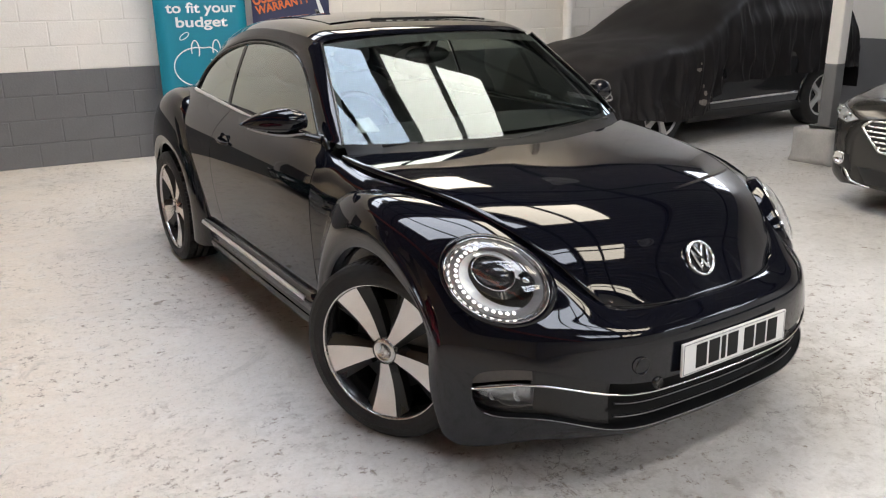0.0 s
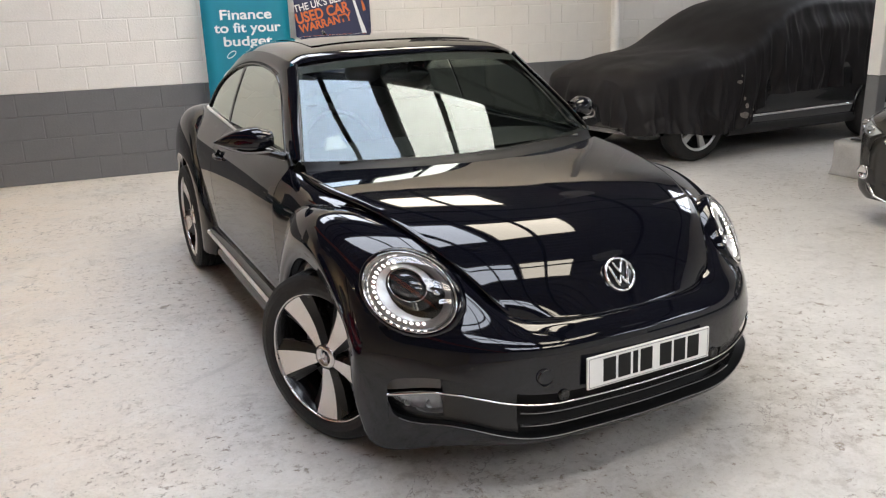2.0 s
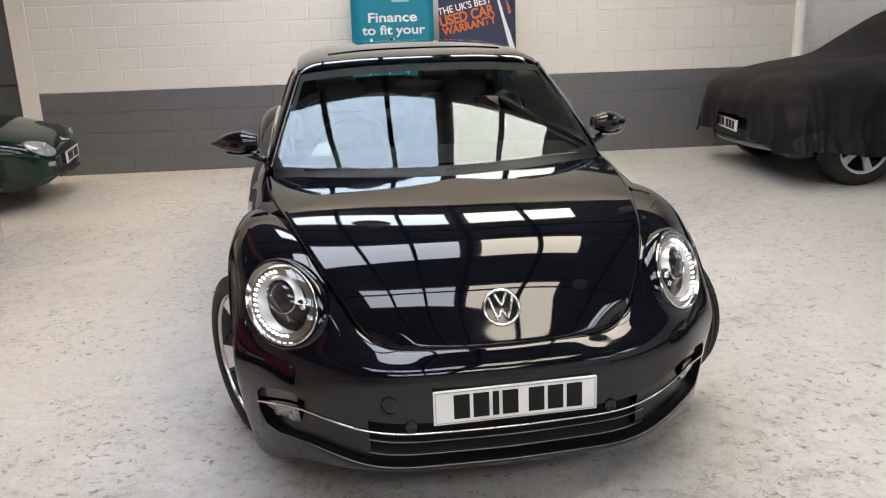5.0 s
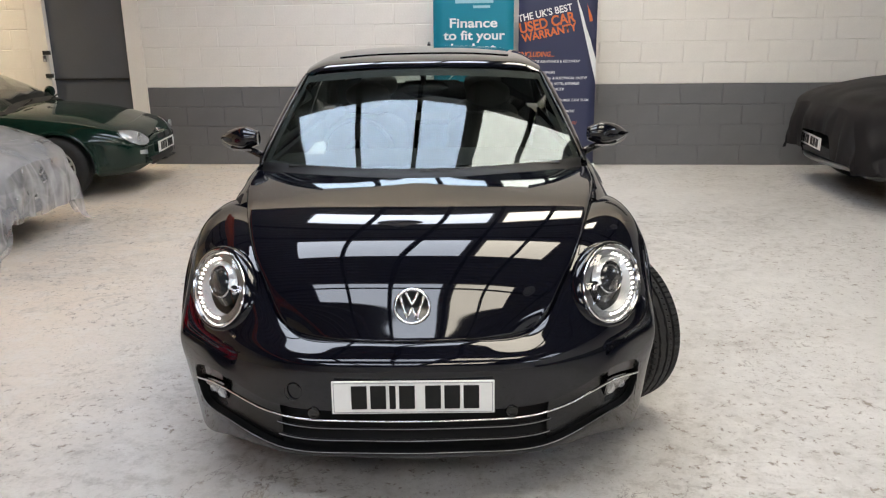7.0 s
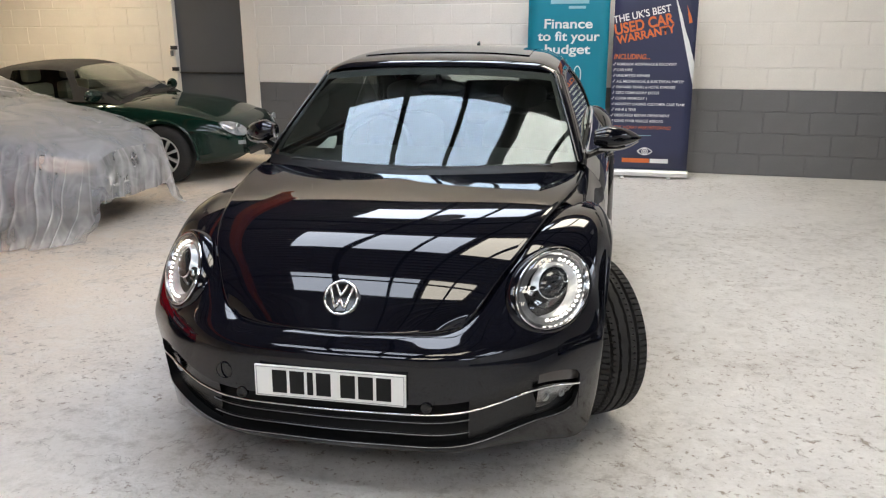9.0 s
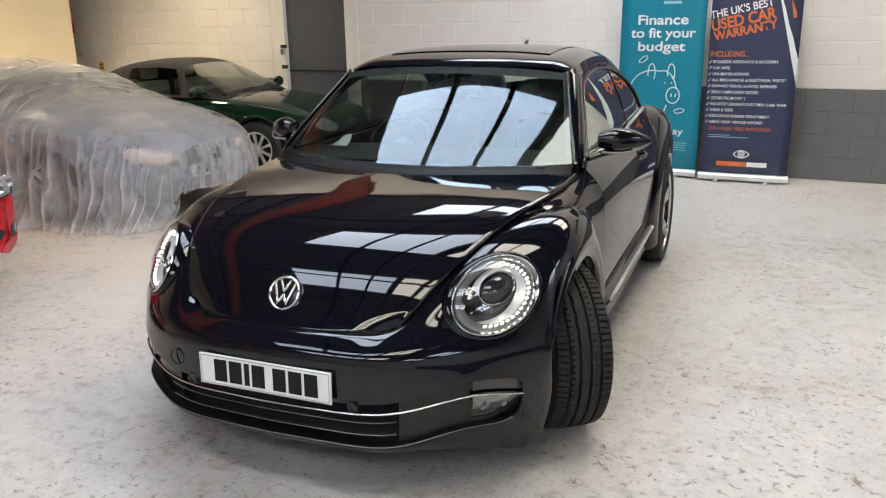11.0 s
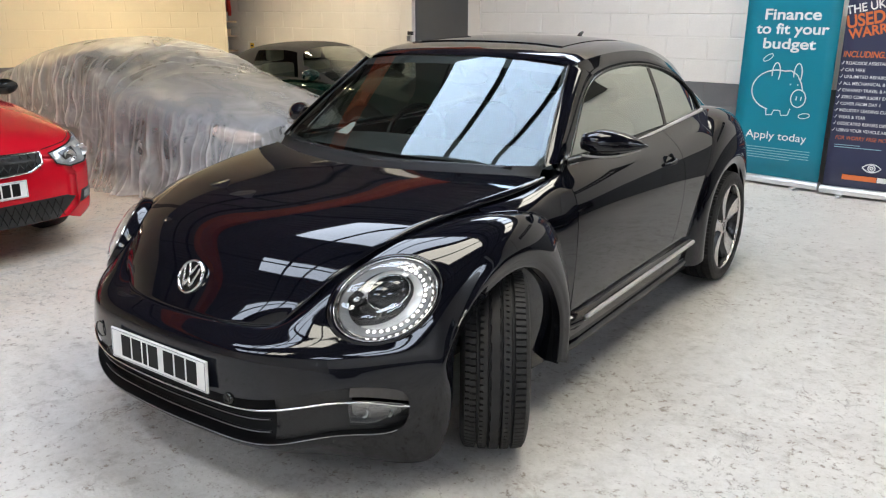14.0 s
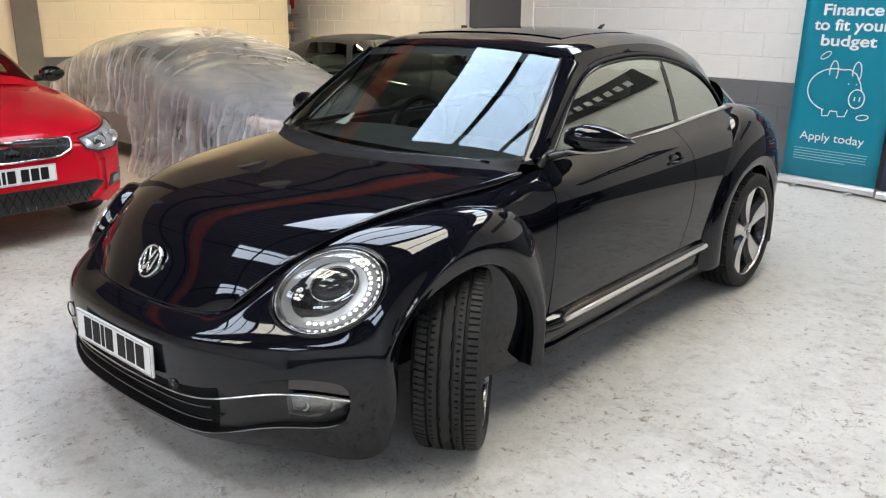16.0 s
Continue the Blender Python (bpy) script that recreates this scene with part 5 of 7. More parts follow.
BLUE_JOINTS, CREAM_JOINTS = (-2.14, -1.14, -0.27, 0.41), (0.61, 1.35, 2.20)


def roof_panel(x0, x1, y0, y1, mat):
    p = part("rooflight", box_bm(x0, x1, y0, y1, CEIL - 0.012, CEIL - 0.004), mat, None)
    p.matrix_basis = ROOF
    tagged(p, "bright translucent rooflight panel in the roof, added fill in the east bays", "rooflight", "rooflights")


for y0, y1 in LIGHT_ROWS:
    for joints, mat in ((BLUE_JOINTS, RL_BLUE), (CREAM_JOINTS, RL_CREAM)):
        for a, b in zip(joints[:-1], joints[1:]):
            roof_panel(a + 0.025, b - 0.025, y0, y1, mat)


# glowing panels in the raised strip, added to brighten the back wall
for k in range(-2, 6):
    p = part("rooflight", box_bm(-3.3 + 1.5 * k, -1.9 + 1.5 * k, -0.55, -0.33, CEIL + 0.80, CEIL + 0.808), RL_CREAM, None)
    p.matrix_basis = ROOM
    tagged(p, "added glowing panel over the back wall, unseen", "rooflight", "rooflights")
# unseen glowing panels, added over the east bays to brighten that side
for x0, x1, y0, y1 in ((7.0, 7.7, 2.6, 4.75), (7.8, 8.5, 2.6, 4.75), (5.4, 6.3, -8.4, -6.8), (6.6, 7.5, -8.4, -6.8), (5.4, 6.3, -5.0, -3.25), (6.6, 7.5, -5.0, -3.25)):
    roof_panel(x0, x1, y0, y1, RL_BLUE)


def beam(name, p0, p1, w, h, mat, label, category="beam"):
    d = Vector(p1) - Vector(p0)
    m = ROOF @ Matrix.Translation(p0) @ pose(0, 0, 0, 0, 0, math.degrees(math.atan2(d.y, d.x)))
    L = d.length
    bm = box_bm(0, L, -w / 2, w / 2, -0.012, 0)
    box_bm(0, L, -w / 2, w / 2, -h, -h + 0.012, bm)
    box_bm(0, L, -0.006, 0.006, -h, 0, bm)
    ob = part(name, bm, mat, None, "")
    ob.matrix_basis = m
    return tagged(ob, label, category)


for x in (-6.0, -4.9, -1.14, -0.27, 0.51, 1.35, 3.6, 6.5):
    beam("rafter", (x, -9.6, CEIL - 0.02), (x, 5.35, CEIL - 0.02), 0.07, 0.07, STEEL_DARK, "dark steel rafter under the roof")
beam("rafter", (-3.75, -9.6, CEIL - 0.20), (-3.75, 5.35, CEIL - 0.20), 0.22, 0.34, STEEL_RED, "red oxide steel rafter under the roof")
for y in (-8.7, -5.4, -2.2, 1.95, 3.0, 5.3):
    beam("purlin", (-7.7, y, CEIL - 0.03), (8.8, y, CEIL - 0.03), 0.06, 0.06, STEEL_DARK, "dark steel purlin under the roof")
ribs_v, ribs_q = [], []
for k in range(70):
    y = -9.4 + k * 0.21
    g = np.array([[(x, y + dy, CEIL + 0.02 - dz) for x in (-7.9, 8.9)] for dy, dz in ((-0.05, 0), (-0.03, 0.016), (0.03, 0.016), (0.05, 0))])
    v, q = sheet(g)
    ribs_q += [tuple(i + len(ribs_v) for i in f) for f in q]
    ribs_v += v
tagged(piece("roof_ribs", ribs_v, ribs_q, ROOF_SHEET, smooth=False, m=ROOF), "ribs of the dark roof sheeting", "roof sheet", kind="stuff")


LAMP_GLASS = surface("lamp_glass", (0.70, 0.69, 0.67), 0.2)


LAMP_FILL = glow("fill_lamp_glass", (1.0, 0.82, 0.55), 210.0)


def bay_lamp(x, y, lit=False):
    """A bell-shaped lamp; lit ones are added fill, deep skirts hiding their glass from the side."""
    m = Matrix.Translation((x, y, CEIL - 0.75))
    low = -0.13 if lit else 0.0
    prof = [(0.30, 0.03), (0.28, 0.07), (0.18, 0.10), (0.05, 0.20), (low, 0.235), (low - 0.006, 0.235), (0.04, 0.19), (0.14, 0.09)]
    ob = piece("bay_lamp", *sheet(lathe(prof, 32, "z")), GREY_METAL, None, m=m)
    tagged(ob, "added grey metal high bay lamp, unseen, lit warm as fill" if lit else "grey metal high bay lamp hanging unlit", "ceiling lamp", "high bay lamps")
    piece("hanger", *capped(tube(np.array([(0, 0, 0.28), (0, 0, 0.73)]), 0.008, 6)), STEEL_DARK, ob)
    piece("glass", *sheet(lathe([(0.03, 0.19), (0.012, 0.10), (0.005, 0.0)], 24, "z") + np.array([0, 0, 0.03])), LAMP_FILL if lit else LAMP_GLASS, ob)


for x, y in ((-0.35, 3.0), (3.1, 3.0), (2.2, -1.9), (-5.0, 3.0)):
    bay_lamp(x, y)
# unseen warm lamps, added to brighten the left walls and floor
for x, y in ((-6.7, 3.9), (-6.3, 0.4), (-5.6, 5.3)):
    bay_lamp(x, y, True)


# dark name board high on the back wall, known from its mirror image in the side windows
board = slab("wall_sign", 2.35, 4.25, -0.05, -0.014, 2.50, 2.93, STEEL_DARK, "dark wall sign with pale lettering bars", "sign", kind="")
for k in range(11):
    part("sign_bar", box_bm(2.55 + 0.145 * k, 2.63 + 0.145 * k, -0.058, -0.05, 2.66, 2.77), STEEL_WHITE, board)


# clutter in the recess beside the back wall
YELLOW = surface("yellow_sign_paint", (0.75, 0.47, 0.02), 0.4, vary=0.05)
RED_RAG = surface("red_rag_cloth", (0.42, 0.03, 0.02), 0.9, vary=0.3, scale=20, bump=0.3)
CARD = surface("brown_card", (0.30, 0.22, 0.15), 0.8, vary=0.2)
plate = slab("warning_sign", -8.05, -7.96, -0.016, -0.011, 0.93, 1.085, YELLOW, "small yellow warning sign on the wall", "sign", kind="")
for z in (0.985, 1.035):
    part("sign_bar", box_bm(-8.035, -7.975, -0.020, -0.016, z, z + 0.022), PLATE_INK, plate)
rack = group_of("wall_rack", "dark rack with boards against the wall", "rack", m=ROOM)
for x in (-8.62, -8.58 + 0.22):
    part("upright", box_bm(x - 0.015, x + 0.015, -0.42, -0.39, 0.0, 1.95), STEEL_DARK, rack)
for z in (0.95, 1.18, 1.40):
    part("shelf_board", box_bm(-8.64, -8.32, -0.44, -0.06, z, z + 0.02), CARD, rack)
for k, (x0, x1, z0, z1, mt) in enumerate(((-8.60, -8.44, 0.97, 1.10, CONCRETE), (-8.58, -8.36, 1.20, 1.30, CARD), (-8.60, -8.40, 1.42, 1.56, CONCRETE))):
    tagged(slab("box", x0, x1, -0.40, -0.15, z0 + 0.001, z1, mt, "small dusty box on the rack", "box", kind="", bevel=0.006), "small dusty box on the rack", "box")
rag = []
for t in np.linspace(0, 1, 14):
    a = np.linspace(0, 2 * math.pi, 17)
    rr = 0.03 + 0.035 * t * (1 - 0.75 * t**3)
    rag.append(np.stack([-8.50 + rr * np.cos(a) * (1 + 0.35 * np.sin(3 * a + 2 * t)) + 0.02 * t, -0.075 + 0.5 * rr * np.sin(a), np.full(17, 1.80 - 0.30 * t)], 1))
rag = piece("rag", *capped(np.array(rag)), RED_RAG, None, m=ROOM)
tagged(rag, "red rag hanging from a hook on the wall", "rag")
bag = []
for t in np.linspace(-1, 1, 13):
    a = np.linspace(0, 2 * math.pi, 21)
    rr = math.sqrt(max(0.004, 1 - abs(t) ** 2.4))
    bag.append(np.stack([-8.66 + 0.24 * rr * np.cos(a) * (1 + 0.06 * np.sin(5 * a)), -0.17 + 0.15 * rr * np.sin(a), np.full(21, 2.02 + 0.20 * t)], 1))
bag = piece("bag", *capped(np.array(bag)), STEEL_DARK, None, m=ROOM)
tagged(bag, "dark bag hanging high on the wall", "bag")
# ------------------------------------------------------------------ the other cars (nose at y = 0, tail at +y)
RED_PAINT = surface("red_paint", (0.56, 0.008, 0.020), 0.10, vary=0.04, spec=0.42)
GREEN_PAINT = surface("dark_green_paint", (0.004, 0.020, 0.013), 0.08, vary=0.1)
SILVER_PAINT = surface("silver_paint", (0.24, 0.25, 0.28), 0.6, 0.3, vary=0.05)
GREY_PAINT = surface("dark_grey_paint", (0.040, 0.038, 0.035), 0.14, 0.3, vary=0.1)
SUV_PAINT = surface("suv_black_paint", (0.005, 0.005, 0.006), 0.12, coat=0.6)
SOFT_TOP = surface("black_soft_top", (0.012, 0.012, 0.013), 0.85, vary=0.2, bump=0.15, bump_scale=300)
CREAM_SEAT = surface("cream_leather", (0.55, 0.50, 0.38), 0.5)
COVER_CLOTH = surface("black_cover_cloth", (0.0115, 0.0100, 0.0108), 0.58, vary=0.3, scale=3, bump=0.15, bump_scale=60, spec=0.22)
LAMP_CLEAR = surface("headlamp_unit", (0.42, 0.43, 0.44), 0.12, 0.5, vary=0.35, scale=14)
DARK_GRILLE = surface("dark_grille", (0.010, 0.010, 0.010), 0.35)
CAR_GLASS = glass("car_glass", (0.50, 0.55, 0.52), face=0.035)
SILVER_WHEEL = surface("silver_wheel_paint", (0.62, 0.62, 0.61), 0.35, 0.35, vary=0.05)


def plastic_sheet():
    m = bpy.data.materials.new("clear_plastic_sheet")
    m.use_nodes = True
    nt = m.node_tree
    nt.nodes.remove(nt.nodes["Principled BSDF"])
    out = nt.nodes["Material Output"]
    tr, df, gl, tl = (nt.nodes.new("ShaderNode" + k) for k in ("BsdfTransparent", "BsdfDiffuse", "BsdfGlossy", "BsdfTranslucent"))
    tr.inputs[0].default_value = (0.93, 0.93, 0.93, 1)
    df.inputs[0].default_value = (0.84, 0.83, 0.83, 1)
    tl.inputs[0].default_value = (0.84, 0.83, 0.83, 1)
    gl.inputs["Roughness"].default_value = 0.33
    co, n, r = nt.nodes.new("ShaderNodeTexCoord"), nt.nodes.new("ShaderNodeTexNoise"), nt.nodes.new("ShaderNodeMapRange")
    n.inputs["Scale"].default_value, n.inputs["Detail"].default_value, n.inputs["Distortion"].default_value = 2.6, 7, 0.9
    r.inputs["From Min"].default_value, r.inputs["From Max"].default_value = 0.35, 0.65
    r.inputs["To Min"].default_value, r.inputs["To Max"].default_value = 0.17, 0.33
    nt.links.new(co.outputs["Object"], n.inputs["Vector"])
    nt.links.new(n.outputs[0], r.inputs["Value"])
    a, b, c = (nt.nodes.new("ShaderNodeMixShader") for _ in range(3))
    a.inputs[0].default_value = 0.35
    nt.links.new(df.outputs[0], a.inputs[1])
    nt.links.new(tl.outputs[0], a.inputs[2])
    # fold highlights put into the opacity: the sheet is whiter along its crests
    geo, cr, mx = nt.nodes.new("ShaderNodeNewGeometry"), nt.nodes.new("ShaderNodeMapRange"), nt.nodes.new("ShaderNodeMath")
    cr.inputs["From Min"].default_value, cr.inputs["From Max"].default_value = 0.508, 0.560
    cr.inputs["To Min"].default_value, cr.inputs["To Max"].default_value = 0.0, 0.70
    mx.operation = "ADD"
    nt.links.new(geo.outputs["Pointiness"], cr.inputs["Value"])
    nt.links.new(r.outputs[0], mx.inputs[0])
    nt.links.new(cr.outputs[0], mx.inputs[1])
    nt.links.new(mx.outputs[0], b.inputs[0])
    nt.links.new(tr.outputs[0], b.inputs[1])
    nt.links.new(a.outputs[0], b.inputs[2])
    lw, pw = nt.nodes.new("ShaderNodeLayerWeight"), nt.nodes.new("ShaderNodeMath")
    pw.operation = "MULTIPLY_ADD"
    pw.inputs[1].default_value, pw.inputs[2].default_value = 0.08, 0.02
    nt.links.new(lw.outputs["Facing"], pw.inputs[0])
    nt.links.new(pw.outputs[0], c.inputs[0])
    nt.links.new(b.outputs[0], c.inputs[1])
    nt.links.new(gl.outputs[0], c.inputs[2])
    nt.links.new(c.outputs[0], out.inputs[0])
    # crease highlights put into the opacity too: hanging ones run downwards, crumpled ones every way

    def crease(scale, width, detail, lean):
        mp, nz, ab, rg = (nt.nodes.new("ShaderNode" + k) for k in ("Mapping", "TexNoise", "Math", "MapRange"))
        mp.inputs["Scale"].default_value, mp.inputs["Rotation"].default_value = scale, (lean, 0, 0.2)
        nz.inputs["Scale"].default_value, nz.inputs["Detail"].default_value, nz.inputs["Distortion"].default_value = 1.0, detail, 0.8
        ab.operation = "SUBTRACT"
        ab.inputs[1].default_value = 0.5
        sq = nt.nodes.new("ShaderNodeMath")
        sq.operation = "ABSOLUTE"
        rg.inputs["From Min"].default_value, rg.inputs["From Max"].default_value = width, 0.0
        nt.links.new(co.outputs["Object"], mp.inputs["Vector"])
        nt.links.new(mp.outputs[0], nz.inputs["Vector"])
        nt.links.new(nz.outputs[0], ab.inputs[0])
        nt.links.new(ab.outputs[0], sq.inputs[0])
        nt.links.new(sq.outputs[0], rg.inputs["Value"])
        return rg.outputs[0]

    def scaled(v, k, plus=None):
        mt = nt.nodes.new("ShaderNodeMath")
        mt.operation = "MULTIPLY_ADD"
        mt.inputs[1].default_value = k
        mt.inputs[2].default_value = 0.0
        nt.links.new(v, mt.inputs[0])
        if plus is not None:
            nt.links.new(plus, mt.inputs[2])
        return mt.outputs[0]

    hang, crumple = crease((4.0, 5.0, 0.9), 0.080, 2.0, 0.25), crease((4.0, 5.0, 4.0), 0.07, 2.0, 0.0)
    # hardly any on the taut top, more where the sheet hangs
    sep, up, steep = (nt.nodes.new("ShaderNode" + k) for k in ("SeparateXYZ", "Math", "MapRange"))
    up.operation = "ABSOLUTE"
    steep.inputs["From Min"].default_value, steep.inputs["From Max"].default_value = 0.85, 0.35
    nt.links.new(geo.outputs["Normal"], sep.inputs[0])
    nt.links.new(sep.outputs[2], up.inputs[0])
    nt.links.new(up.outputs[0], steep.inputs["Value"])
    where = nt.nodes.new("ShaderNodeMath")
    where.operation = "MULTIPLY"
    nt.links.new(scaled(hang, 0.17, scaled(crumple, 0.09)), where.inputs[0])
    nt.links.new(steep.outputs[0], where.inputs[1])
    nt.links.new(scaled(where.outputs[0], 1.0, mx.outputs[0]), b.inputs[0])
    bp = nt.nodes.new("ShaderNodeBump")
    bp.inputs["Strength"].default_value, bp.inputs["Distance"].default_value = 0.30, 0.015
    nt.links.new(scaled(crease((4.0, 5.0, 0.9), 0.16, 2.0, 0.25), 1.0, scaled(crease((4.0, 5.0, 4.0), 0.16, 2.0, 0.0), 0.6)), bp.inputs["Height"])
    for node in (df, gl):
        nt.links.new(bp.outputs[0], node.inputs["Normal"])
    return m


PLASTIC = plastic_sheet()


def section(y, w, top, low, crown=0.03, edge=0.05, tuck=0.06):
    """Half outline across a body from the middle of the top to the bottom edge."""
    mid = (top + low) / 2
    return [(0, y, top + crown), (0.32 * w, y, top + crown * 0.86), (0.62 * w, y, top + crown * 0.45), (0.84 * w, y, top - edge * 0.25), (0.945 * w, y, top - edge), (0.985 * w, y, top - edge * 2.2),
            (w, y, mid + 0.06), (0.992 * w, y, mid - 0.10), (0.965 * w, y, low + 0.05), (0.965 * w - tuck, y, low)]


def nose_cap(first, bulge):
    """Closes the front: from the first section in to the middle line."""
    f = np.asarray(first, float)
    rows = []
    for k in np.linspace(1, 0, 9):
        r = f.copy()
        r[:, 0] *= k
        r[:, 1] -= bulge * (1 - k**2)
        rows.append(r)
    return np.array(rows)


def car_wheel(car, x, y, r, spokes, rim=None, wide=0.2, rim_r=0.62, steer=0):
    s = 1 if x > 0 else -1
    g = lathe([(-wide / 2, rim_r * r), (-wide / 2 - 0.004, 0.8 * r), (-wide / 2 + 0.02, 0.97 * r), (-wide / 2 + 0.045, r), (wide / 2 - 0.045, r), (wide / 2 - 0.02, 0.97 * r), (wide / 2 + 0.004, 0.8 * r), (wide / 2, rim_r * r)], 56, "x")
    w = piece("wheel", *sheet(g), RUBBER, car, "road tyre on a silver alloy wheel", m=pose(x, y, r, 0, 0, steer) @ Matrix.Diagonal((s, 1, 1, 1)))
    R = rim_r * r
    piece("rim", *sheet(lathe([(wide / 2 + 0.002, R * 1.02), (wide / 2 - 0.002, R * 0.95), (0.02, R * 0.88), (0.0, 0.02)], 48, "x")), RIM_GREY, w)
    piece("rim_lip", *sheet(lathe([(wide / 2 - 0.004, R * 0.93), (wide / 2 + 0.006, R * 0.97), (wide / 2 + 0.004, R * 1.04)], 48, "x")), SILVER_WHEEL, w)
    piece("hub", *sheet(lathe([(wide / 2 - 0.03, R * 0.24), (wide / 2 - 0.004, R * 0.22), (wide / 2, R * 0.12), (wide / 2, 0.0)], 24, "x")), SILVER_WHEEL, w)
    for k in range(spokes):
        a = 2 * math.pi * k / spokes
        c, sn = math.cos(a), math.sin(a)
        row = []
        for t, hw in ((0.15, 0.15), (0.5, 0.10), (1.0, 0.16)):
            hw *= 5.2 / spokes
            for sg in (-1, 1):
                row.append((wide / 2 - 0.012 + 0.006 * t, R * (t * c - sg * hw * sn), R * (t * sn + sg * hw * c)))
        row += [(p[0] - 0.03, p[1], p[2]) for p in row]
        piece("spoke", row, [(0, 1, 3, 2), (2, 3, 5, 4), (0, 2, 8, 6), (2, 4, 10, 8), (1, 7, 9, 3), (3, 9, 11, 5)], SILVER_WHEEL, w, smooth=False)
    return w


def lower_body(car, stations, paint, arches, bulge=0.03, name="body", label=""):
    """Body sides, bonnet and tail as one lofted sheet with round wheel arches."""
    rows = [section(*s) for s in stations]
    g = patch(rows, 5, 10)
    cap, tail = nose_cap(g[0], bulge), nose_cap(g[-1], -0.03)

    def keep(i, j, c):
        return not any((c[1] - ay) ** 2 + (c[2] - az) ** 2 < ar**2 and c[0] > 0.5 for ay, az, ar in arches)
    v, q = sheet(g, keep)
    v2, q2 = sheet([cap, tail])
    q += [tuple(i + len(v) for i in f) for f in q2]
    body = piece(name, *both(v + v2, q), paint, car, label)
    width = max(s[1] for s in stations)
    for s in (1, -1):
        for ay, az, ar in arches:
            a = np.radians(np.linspace(-8, 188, 30))
            ys, zs = ay + ar * np.cos(a), az + ar * np.sin(a)
            w = np.interp(ys, [t[0] for t in stations], [t[1] for t in stations])
            lip = np.stack([s * (w * 0.985), ys, zs], 1)
            piece("wheel_arch", *capped(tube(lip, 0.022, 8)), paint, body)
            g2 = np.stack([np.stack([np.full(30, s * x), ay + rr * np.cos(a), az + rr * np.sin(a)], 1) for x, rr in ((width * 0.97, ar + 0.004), (width * 0.6, ar + 0.004), (width * 0.58, 0.01))])
            piece("wheel_housing", *sheet(g2), BLACK_PLASTIC, car)
    return Skin([g, cap]), cap, body


def cabin_top(car, st, paint, roof_mat=None, glass_mat=None, split=(2,), soft=False):
    """Glasshouse: st rows of (y, base z, top z, base half width, top half width); first interval is the windscreen."""
    rows = []
    for y, zb, zt, wb, wt, yb in st:
        rows.append([(0, y, zt + 0.035), (0.5 * wt, y, zt + 0.026), (0.86 * wt, y, zt + 0.004), (wt, y + (yb - y) * 0.03, zt - 0.03), (wt + (wb - wt) * 0.5, y + (yb - y) * 0.5, (zt - 0.03 + zb) / 2 + 0.01), (wb, yb, zb)])
    g = patch(rows, 6, 10)
    n, cut = g.shape[0], 3 * 6 - 2
    roof_mat, glass_mat = roof_mat or paint, glass_mat or CAR_GLASS
    k0 = 10

    def where(i, j):
        if i < k0:
            return "screen" if 1 <= i and j < cut + 8 else "frame"
        if j < cut:
            return "roof" if soft or i < n - 12 else "screen"
        inside = cut + 3 <= j < g.shape[1] - 2 and k0 + 2 <= i < (25 if soft else n - 6) and all(abs(i - s * 10) > 1 for s in split)
        return "side" if inside else "frame"
    for key, mat, name in (("screen", glass_mat, "windscreen"), ("roof", roof_mat, "roof"), ("frame", paint if roof_mat is paint else roof_mat, "window_frame"), ("side", glass_mat, "side_window")):
        v, q = sheet(g, lambda i, j, c: where(i, j) == key)
        if key == "roof":
            piece(name, *both(v, q), mat, car)
        elif key == "screen":
            for lo, hi, nm in ((0, k0, "windscreen"), (k0, n, "rear_window")):
                v, q = sheet(g, lambda i, j, c: where(i, j) == "screen" and lo <= i < hi)
                if q:
                    piece(nm, *both(v, q), mat, car)
        else:
            bounds = [0] + ([s * 10 for s in split] if key == "side" else []) + [n]
            for lo, hi in zip(bounds[:-1], bounds[1:]):
                v, q = sheet(g, lambda i, j, c: where(i, j) == key and lo <= i < hi)
                if q:
                    piece(name, v, q, mat, car)
                    piece(name, *sheet_flip(v, q), mat, car)
    return g


def small_mirror(car, x, y, z, mat):
    for s in (1, -1):
        gr = []
        for t in np.linspace(0, 1, 9):
            a = np.linspace(0, 2 * math.pi, 17)
            r = max(0.08, math.sin(math.pi * (0.12 + 0.86 * t)) ** 0.5)
            gr.append(np.stack([np.full(17, s * (x + 0.20 * t)), y + 0.03 * t + 0.055 * r * np.cos(a), z + 0.065 * r * np.sin(a)], 1))
        d = piece("door_mirror", *capped(np.array(gr)), mat, car)
        piece("mirror_foot", *capped(tube(np.array([(s * (x - 0.05), y, z - 0.03), (s * (x + 0.05), y, z - 0.02)]), 0.025, 8)), BLACK_PLASTIC, d)


def lift(g, d):
    """A sheet pushed out along its own normals."""
    du, dv = np.gradient(g, axis=1), np.gradient(g, axis=0)
    n = np.cross(du, dv)
    n /= np.maximum(np.linalg.norm(n, axis=2, keepdims=True), 1e-9)
    if n[..., 2].mean() + n[..., 0].mean() - n[..., 1].mean() < 0:
        n = -n
    return g + n * d


